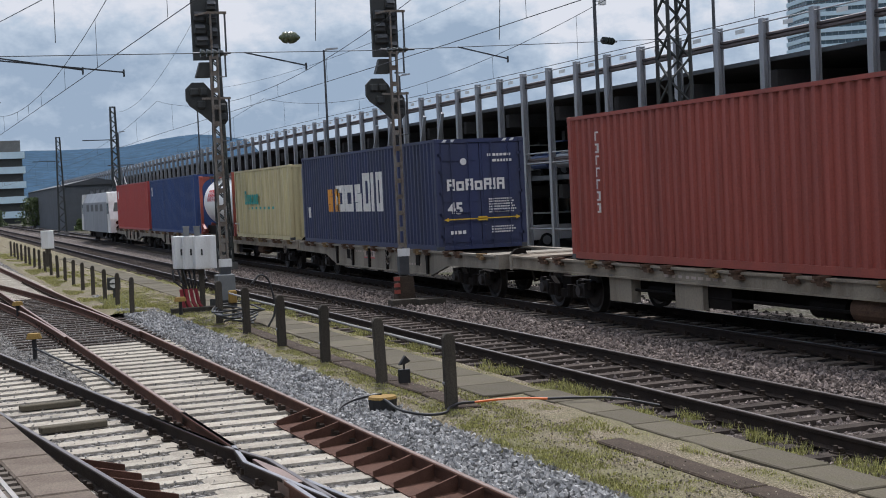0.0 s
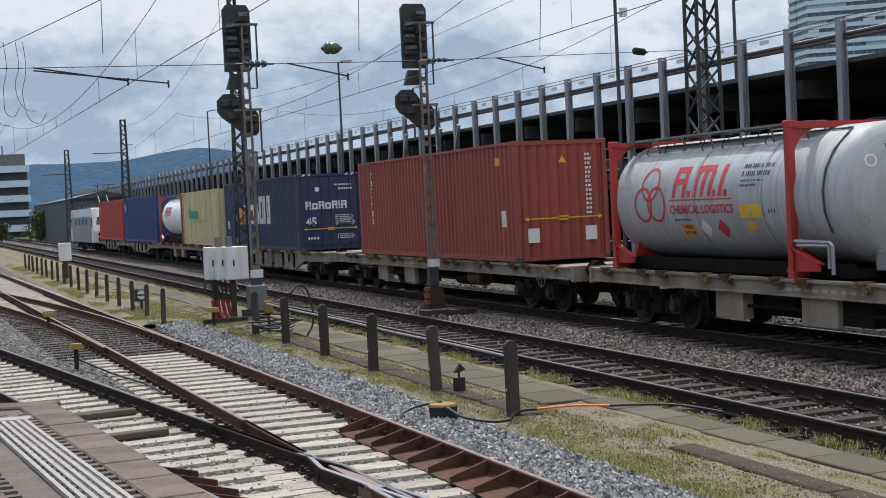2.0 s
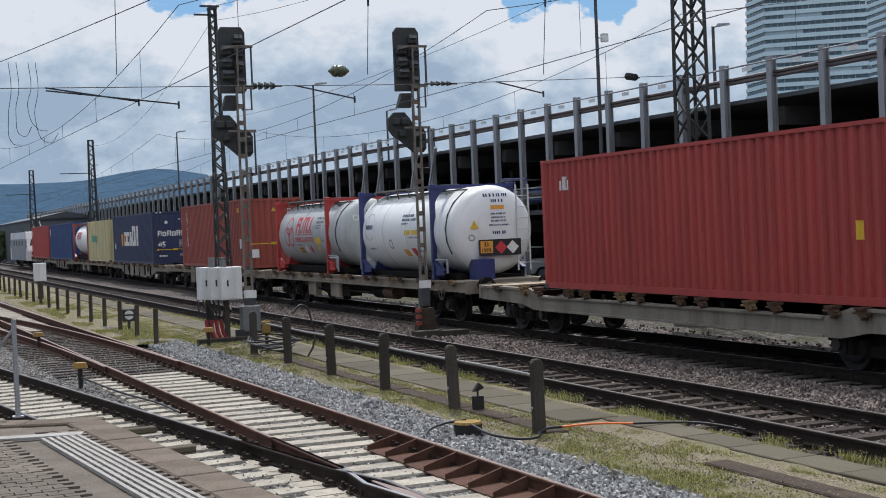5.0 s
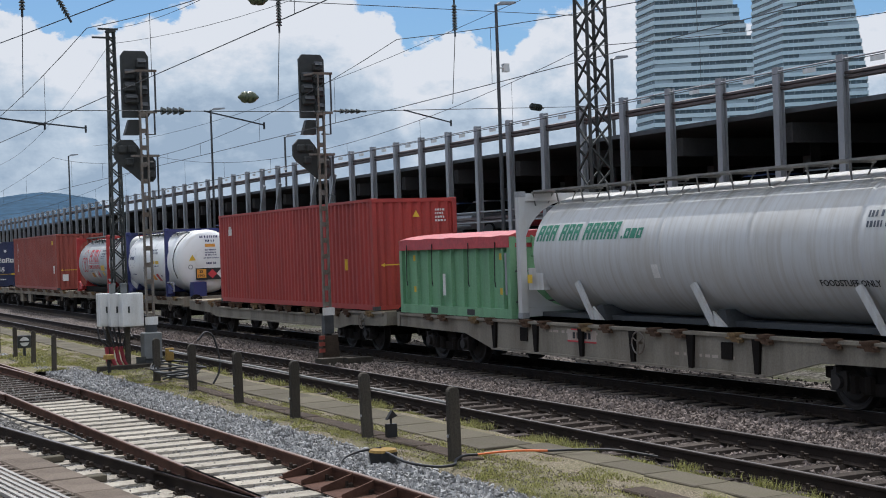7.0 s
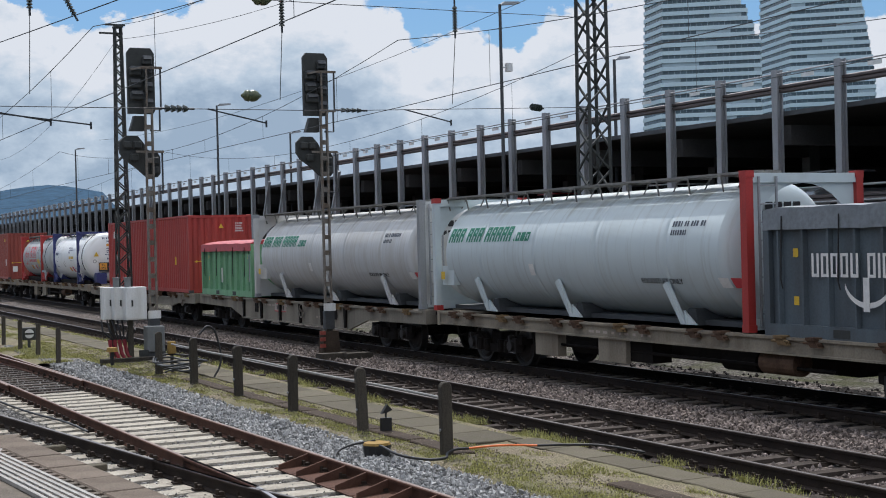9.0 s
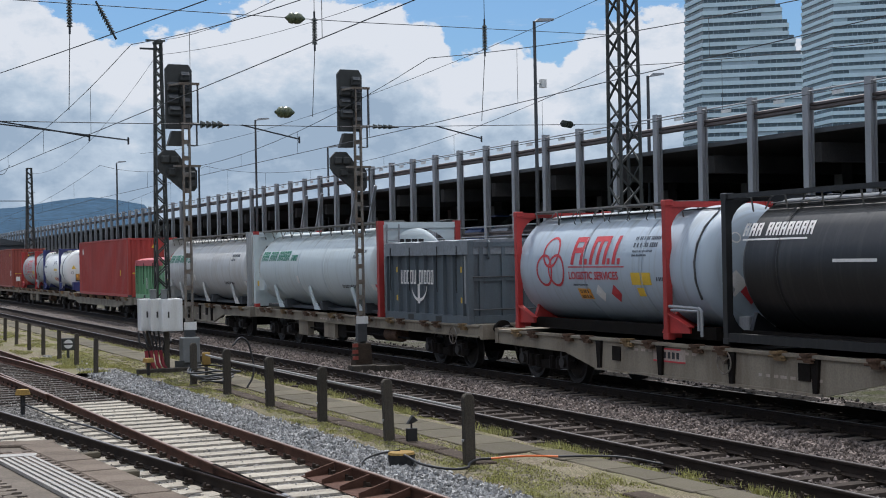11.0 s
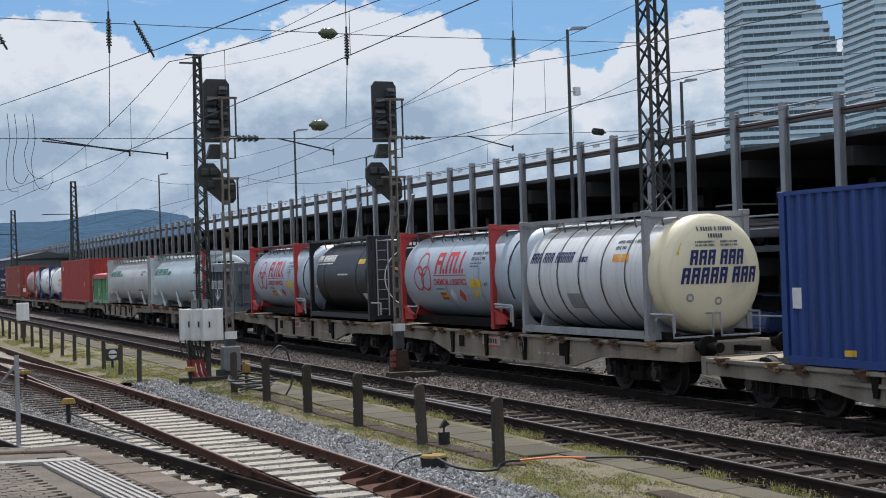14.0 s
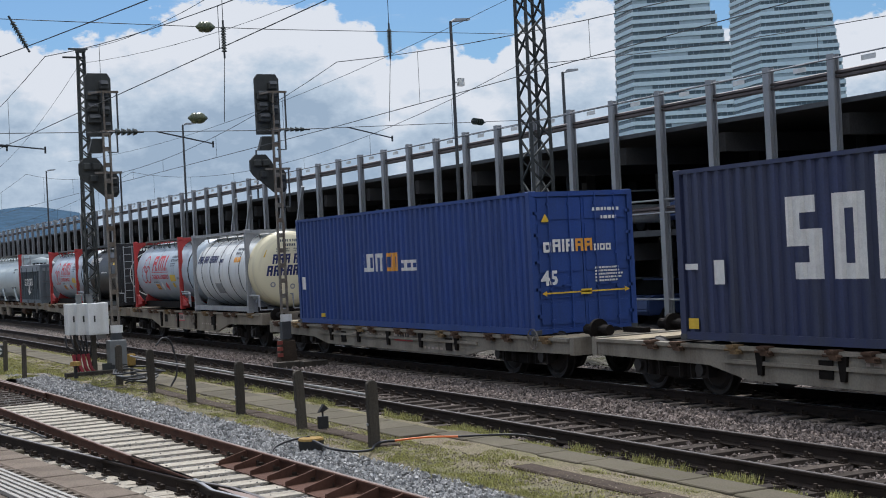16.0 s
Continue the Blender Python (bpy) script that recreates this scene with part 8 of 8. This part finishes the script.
def build_train():
    build_wagons()
    locomotive()
    ob = container("faded red container with folded steel walls", M["oxide_bright"], 80.9, 67.2, 1.06, 2.9, 2.44, False)
    side_panel_patch(ob, 12.9, 13.2, 2.0, 2.5, M["print_white"])
    ob = container("plain blue container with folded steel walls", M["blue_far"], 66.2, 52.2, 1.06, 2.9, 2.5)
    side_panel_patch(ob, 13.2, 13.5, 2.0, 2.5, M["print_white"])
    ob = tank("white tank container in dark red end frames", M["tank_white"], M["oxide"], 50.9, 43.3, 1.08, 2.75, 2.5, 1.15, 0, 0, "saddle", (2.5, 5.0))
    barrel_letters(ob, 2.5, 1.15, 2.75 - 1.25, "HHHHH", 6.2, 2, 0.55, M["print_red"])
    ob = container("cream bulk container with broad vertical ribs", M["cream"], 42.8, 33.5, 1.08, 2.75, 2.5, False, name="bulk_container")
    for i in range(12):
        bm = B()
        y = 0.75 + i * 0.71
        extrude(bm, [(-0.03, y - 0.1), (0.05, y - 0.2), (0.05, y + 0.2), (-0.03, y + 0.1)], "z", 0.2, 2.6)
        part("rib", bm, M["cream"], ob)
    letters(ob, "HoLoLo", -0.045, 7.2, 1.35, 0.55, M["print_teal"], waved=False)
    side_panel_patch(ob, 2.3, 6.8, 1.15, 1.25, M["print_teal"], waved=False)
    ladder(ob, 0.5, -0.06, 0.1, 2.6)
    long_box_pair("dark navy container with large white and orange mark", M["navy"], 31.5, 18.0, 1.07)
    ob = container("rust-red container with folded steel walls", M["oxide"], 10.0, -2.7, 1.12, 2.9, 2.44, False)
    bm = B()
    for i, c in enumerate("THIITHH"):
        z = 2.36 - i * 0.235
        y = 11.55
        side_patch(bm, 0.012, y - 0.17, y, z + 0.15, z + 0.185, True)
        side_patch(bm, 0.012, y - (0.10 if c in "TI" else 0.17), y - (0.06 if c in "TI" else 0.13), z, z + 0.185, True)
        if c == "H":
            side_patch(bm, 0.012, y - 0.04, y, z, z + 0.185, True)
            side_patch(bm, 0.012, y - 0.17, y, z + 0.0, z + 0.035, True)
    part("painted_mark", bm, M["print_white"], ob, "column of white lettering shapes")
    side_panel_patch(ob, 0.75, 1.0, 0.85, 1.25, M["print_white"])
    side_panel_patch(ob, 10.0, 11.3, 0.03, 0.11, M["print_white"], waved=False)
    side_panel_patch(ob, 1.0, 1.3, 2.35, 2.55, M["print_yellow"])
    bm = B()
    end_patch(bm, -0.006, 0.28, 0.58, 0.46, 0.80)
    end_patch(bm, -0.006, 1.80, 2.1, 0.46, 0.80)
    part("label_panel", bm, M["print_white"], ob, "white data panel")
    end_print(ob, [(1.85, 2.5, 0.12, 14, 0.08)], M["print_white"])
    triangle_sign(ob, 1.25, 2.35, 0.2)
    arrow_band(ob, 2.44, 1.0)
    ring_tank("dirty grey tank container between red frames with ring mark", -7.6, -14.0, False, "tank_dirty")
    # white tank, blue frames
    ob = tank("glossy white tank container in dark blue frames", M["tank_white"], M["blue_frame"], -17.5, -23.7, 1.12, 2.62, 2.5, 1.2, 0.5, 1.6, "saddle", (2.2, 4.2), dome=0.35)
    w, r, cz = 2.5, 1.2, 2.62 - 1.3
    shell_print(ob, w, r, cz, [(5.74, 6, 0.60, 0.17)], M["print_blue"], "blue brand mark as plain bars")
    bm = B()
    barrel_ring(bm, w, r, cz, 5.42, 10, 0.42, 0.012)
    part("painted_rings", bm, M["print_blue"], ob)
    barrel_patch(ob, w, r, cz, 2.35, 1.85, -3, 3, M["print_yellow"])
    barrel_patch(ob, w, r, cz, 1.75, 1.25, -3, 3, M["print_yellow"])
    barrel_patch(ob, w, r, cz, 2.6, 2.2, -35, -24, M["print_orange"], "placard", skew=0.1)
    barrel_patch(ob, w, r, cz, 1.9, 1.55, -37, -22, M["print_red"], "placard", skew=0.12)
    shell_print(ob, w, r, cz, [(2.6, 22, 0.9, 0.10), (2.6, 16, 1.1, 0.09), (2.6, 11, 0.5, 0.06), (2.0, -8, 0.7, 0.06), (5.6, -24, 0.5, 0.06), (1.4, -28, 0.25, 0.10)], M["print_blue"], "unreadable blue small print")
    bm = B()
    barrel_ring(bm, w, r, cz, 3.6, -16, 0.15, 0.03)
    part("round_mark", bm, M["print_black"], ob, "round prohibition mark")
    plate = thing_plate(ob)
    ladder(ob, 1.86, -1.50, 0.2, 2.5, 0.36, M["white_paint"])
    bm = B()
    for x in (1.86, 2.22):
        path_rod(bm, [(x, -1.50, 2.48), (x, -1.42, 2.66), (x, -0.6, 2.68)], 0.02)
    box(bm, 0.55, 1.05, -1.75, -1.2, 0.0, 0.55)
    part("valve_box", bm, M["blue_frame"], ob, "blue valve box and rail")
    # red box on the pocket wagon
    ob = container("red container with folded walls and a white mark", M["oxide_bright"], -30.6, -43.6, 1.08, 2.9, 2.44, False)
    letters(ob, "oH|", 0.012, 12.2, 2.2, 0.30, M["print_white"])
    side_panel_patch(ob, 1.75, 1.95, 1.05, 1.35, M["print_yellow"])
    arrow_band(ob, 2.44, 1.15)
    triangle_sign(ob, 1.25, 2.4, 0.2)
    end_print(ob, [(1.8, 2.55, 0.3, 4, 0.07)], M["print_white"])
    bin_box("green ribbed bulk bin under a red tarpaulin", M["green_bin"], M["tarp_red"], -45.2, -50.8, 1.10, 1.74)
    long_tank("long pale grey food tank with green lettering", M["tank_long"], M["grey_frame"], -51.1, -63.7)
    long_tank("long pale green-grey food tank with red corner posts", M["tank_green_grey"], M["red_frame"], -64.4, -76.2)
    ob = bin_box("dark grey ribbed bulk bin with white lettering", M["grey_bin"], M["tarp_grey"], -76.6, -81.9, 1.10, 2.0, 0.34, 0.03)
    letters(ob, "UHHHU HIHHH", 0.0, 4.15, 0.95, 0.36, M["print_white"], waved=False, w=0.46, stroke=0.14)
    bm = B()
    for i in range(12):
        a0, a1 = math.pi * (1.05 + 0.07 * i), math.pi * (1.05 + 0.07 * (i + 1))
        y0, z0 = 2.95 + 0.5 * math.cos(a0), 0.92 + 0.42 * math.sin(a0)
        y1, z1 = 2.95 + 0.5 * math.cos(a1), 0.92 + 0.42 * math.sin(a1)
        put(bm, [(-0.005, y0, z0), (-0.005, y1, z1), (-0.005, y1, z1 + 0.08), (-0.005, y0, z0 + 0.08)], [(0, 1, 2, 3)])
    part("painted_arc", bm, M["print_white"], ob)
    ring_tank("grey tank container between bright red frames with ring mark", -84.3, -90.4, True)
    # black tank
    ob = tank("black tank container in a black frame with white ring", M["tank_black"], M["tank_black"], -92.1, -98.1, 1.12, 2.62, 2.5, 1.17, 0, 0, "plain", (1.4, 4.6), side_rails=True)
    w, r, cz = 2.5, 1.17, 2.62 - 1.27
    barrel_letters(ob, w, r, cz, "HHH HHHHHHH", 5.65, 26, 0.26, M["print_white"], 0.04, 0.55)
    barrel_patch(ob, w, r, cz, 5.6, 3.9, 22, 23.5, M["print_white"], "underline")
    barrel_patch(ob, w, r, cz, 3.2, 2.2, 3, 5.5, M["print_white"], "small_print")
    barrel_patch(ob, w, r, cz, 1.35, 0.75, 20, 28, M["print_yellow"])
    barrel_patch(ob, w, r, cz, 1.1, 0.7, -40, -26, M["print_white"])
    bm = B()
    for x0 in (0.15,):
        box(bm, x0, w - 0.15, 0.02, 0.05, 0.2, 2.45)
    part("end_plate", bm, M["tank_black"], ob)
    bm = B()
    n = 40
    for i in range(n):
        a, b = 2 * math.pi * i / n, 2 * math.pi * (i + 1) / n
        put(bm, [(1.45 + q * math.cos(c), 0.012, 1.3 + q * math.sin(c)) for q, c in ((0.895, a), (0.895, b), (0.93, b), (0.93, a))], [(0, 1, 2, 3)])
    part("painted_ring", bm, M["print_white"], ob, "thin white ring")
    bm = B()
    rod(bm, (1.45, 0.016, 1.62), (1.45, 0.010, 1.62), 0.17, 20)
    part("round_mark", bm, M["print_white"], ob)
    for s in (-1, 1):
        bm = B()
        put(bm, [(1.45 + s * 0.2, 0.012, 1.55), (1.45 + s * 0.72, 0.012, 1.66), (1.45 + s * 0.62, 0.012, 1.56), (1.45 + s * 0.3, 0.012, 1.46)], [(0, 1, 2, 3)])
        part("painted_wing", bm, M["print_orange"], ob)
    bm = B()
    for i in range(11):
        end_patch(bm, 0.012, 0.98 + i * 0.088, 0.98 + i * 0.088 + 0.06, 1.2, 1.29)
    for i in range(10):
        end_patch(bm, 0.012, 0.85 + i * 0.13, 0.85 + i * 0.13 + 0.09, 2.28, 2.38)
    part("small_print", bm, M["print_white"], ob, "unreadable white lettering")
    ladder(ob, 0.28, -0.02, 0.15, 2.5)
    ring_tank("grey chemical tank container between red frames with ring mark", -100.8, -107.1)
    # cream ended tank
    ob = tank("white ribbed tank container with cream domed end", M["tank_pale"], M["grey_frame"], -108.7, -114.4, 1.08, 2.62, 2.5, 1.2, 0.2, 0.75, "plain", (0.95, 1.95, 2.95, 3.95, 4.85), side_rails=True, dome=0.3, seam=0.02, seam_mat=M["steel_dark"])
    w, r, cz = 2.5, 1.2, 2.62 - 1.3
    bm = B()
    seg = 40
    rings = [[bm.verts.new((w / 2 + q * math.sin(2 * math.pi * i / seg), y, cz + q * math.cos(2 * math.pi * i / seg))) for i in range(seg)] for y, q in [(0.12 - 0.75 - 0.012 + 0.3 * (1 - math.sqrt(max(0.0, 1 - (k / 9) ** 2.6))), 0.002 + 1.206 * k / 9) for k in range(10)] + [(0.05, 1.21)]]
    for p, q in zip(rings, rings[1:]):
        for i in range(seg):
            bm.faces.new((p[i], p[(i + 1) % seg], q[(i + 1) % seg], q[i]))
    part("domed_end", bm, M["tank_cream"], ob, "cream painted domed end", True)
    barrel_letters(ob, w, r, cz, "HHH HHH HHHHH", 5.35, 15, 0.25, M["print_blue"], -0.05, 0.56)
    barrel_letters(ob, w, r, cz, ".oLo", 3.05, 15, 0.17, M["print_blue"], -0.03)
    shell_print(ob, w, r, cz, [(1.5, 34, 1.0, 0.10), (1.5, 27, 0.4, 0.10)], M["print_dark"])
    barrel_patch(ob, w, r, cz, 3.6, 2.9, -36, -18, M["grey_frame"], "data_plate")
    barrel_patch(ob, w, r, cz, 1.5, 1.2, 14, 22, M["print_orange"])
    barrel_patch(ob, w, r, cz, 1.15, 0.85, 14, 22, M["print_orange"])
    ye = -0.655
    place = (w, 1.206, cz, 0.12 - 0.75 - 0.016, 0.3)
    end_row(ob, place, 0.62, 1.50, 0.30, "HHH HHH", M["print_blue"])
    end_row(ob, place, 0.42, 1.13, 0.32, "HHHHH HHH", M["print_blue"])
    dome_print(ob, [(0.85, 2.18, 0.80, 0.10), (1.08, 2.04, 0.32, 0.10), (0.78, 1.94, 0.42, 0.05), (0.78, 1.87, 0.42, 0.05), (1.35, 1.94, 0.4, 0.05), (1.35, 1.87, 0.4, 0.05)], M["print_dark"], place)
    for x, z in ((0.62, 0.86), (1.25, 0.78)):
        bm = B()
        dome_ring(bm, x, z, 0.085, 0.04, place, 18)
        part("inspection_cap", bm, M["grey_frame"], ob)
    put_tri = B()
    put(put_tri, [(0.36, ye + 0.10, 1.72), (0.62, ye + 0.10, 1.72), (0.49, ye + 0.12, 1.96)], [(0, 1, 2)])
    part("warning_sign", put_tri, M["print_yellow"], ob)
    bm = B()
    for x in (0.1, 1.2):
        path_rod(bm, [(x, 0.0, 0.55), (x, -0.75, 0.55), (x, -0.8, 0.1), (x + 0.9, -0.8, 0.1), (x + 0.9, -0.8, 0.55), (x + 0.9, 0, 0.55)], 0.025)
    part("guard_rail", bm, M["grey_frame"], ob)
    # royal blue box
    ob = container("royal blue container with white and orange mark", M["royal"], -118.8, -131.9, 0.87, 2.93, 2.5)
    letters(ob, "UHIT", 0.012, 8.55, 1.40, 0.45, M["print_white"], w=0.74)
    letters(ob, "HH", 0.012, 7.13, 1.40, 0.45, M["print_orange"], w=0.74)
    letters(ob, "ooo", 0.012, 6.30, 1.40, 0.36, M["print_white"], w=0.78)
    side_panel_patch(ob, 12.55, 12.8, 0.95, 1.3, M["print_white"], waved=False)
    side_panel_patch(ob, 11.2, 11.5, 0.2, 0.3, M["print_yellow"])
    side_panel_patch(ob, 1.4, 1.55, 0.9, 2.4, M["royal"])
    end_mark(ob, 0.28, 1.68, 0.26, "oHIH", M["print_white"])
    end_mark(ob, 1.05, 1.68, 0.26, "HH", M["print_orange"])
    end_mark(ob, 1.5, 1.68, 0.17, "ooo", M["print_white"])
    words("45", 0.40, M["print_white"], ob, on_end(0.2, -0.008, 1.02), heavy=0.035)
    end_print(ob, [(1.5, 1.3, 0.7, 5, 0.05), (1.5, 2.5, 0.75, 1, 0.09), (1.7, 2.33, 0.4, 1, 0.09)], M["print_white"])
    triangle_sign(ob, 0.35, 2.3, 0.2)
    arrow_band(ob, 2.5, 0.82)
    long_box_pair("dark navy container with a huge white mark", M["navy"], -136.8, -150.5, 0.95, True)


def end_row(ob, place, x, z, h, pattern, material):
    """A brand mark on a dome as a row of slanting open blocks."""
    for c in pattern:
        if c == " ":
            x += h * 0.3
            continue
        bm = B()
        t, ww = h * 0.2, h * 0.54
        for a, b, lo, hi in ((0, t, 0, h), (ww - t, ww, 0, h), (t, ww - t, h - t, h), (t, ww - t, h * 0.4, h * 0.4 + t)):
            dome_shape(bm, [(x + a + lo * 0.2, z + lo), (x + b + lo * 0.2, z + lo), (x + b + hi * 0.2, z + hi), (x + a + hi * 0.2, z + hi)], place)
        x += h * 0.66
        part("painted_mark", bm, material, ob, "painted lettering shapes")


def thing_plate(ob):
    """The hazard board on the dome of the white tank: orange plate with numbers and two diamonds."""
    y = -1.52
    bm = B()
    box(bm, 0.72, 1.95, y, y + 0.02, 0.62, 1.06)
    board = part("hazard_board", bm, M["print_black"], ob, "black hazard board")
    bm = B()
    end_patch(bm, y - 0.006, 0.76, 1.12, 0.70, 1.02)
    part("orange_plate", bm, M["print_orange"], board)
    words("33", 0.15, M["print_black"], board, on_end(0.85, y - 0.01, 0.88))
    words("1993", 0.14, M["print_black"], board, on_end(0.78, y - 0.01, 0.73))
    for x, mm in ((1.36, "print_red"), (1.70, "print_white")):
        bm = B()
        put(bm, [(x, y - 0.006, 0.66), (x + 0.18, y - 0.006, 0.84), (x, y - 0.006, 1.02), (x - 0.18, y - 0.006, 0.84)], [(0, 1, 2, 3)])
        part("diamond_placard", bm, M[mm], board)
    place = (2.5, 1.2, 1.32, -1.48, 0.35)
    dome_print(ob, [(0.95, 2.20, 0.72, 0.11), (1.15, 2.05, 0.35, 0.10), (1.12, 1.72, 0.42, 0.06), (1.12, 1.62, 0.42, 0.06), (1.12, 1.53, 0.42, 0.06), (1.05, 1.42, 0.6, 0.05), (1.15, 1.20, 0.4, 0.10)], M["print_blue"], place)
    bm = B()
    for i in range(4):
        dome_shape(bm, [(1.12 + 0.1 * i, 1.86), (1.22 + 0.1 * i, 1.86), (1.22 + 0.1 * i, 1.97), (1.12 + 0.1 * i, 1.97)], place)
    part("label_panel", bm, M["print_orange"], ob)
    bm = B()
    dome_ring(bm, 0.55, 1.12, 0.09, 0.03, place, 18)
    part("inspection_cap", bm, M["grey_frame"], ob)
    triangle_sign(ob, 0.62, 1.36, 0.26, -1.48)
    return board


build_train()


def motions():
    for ob in MOVERS:
        base = Vector(ob.location)
        walk(ob, [(t, Matrix.Translation(base + Vector((0, train_at(t), 0)))) for t in range(0, 17)])


motions()
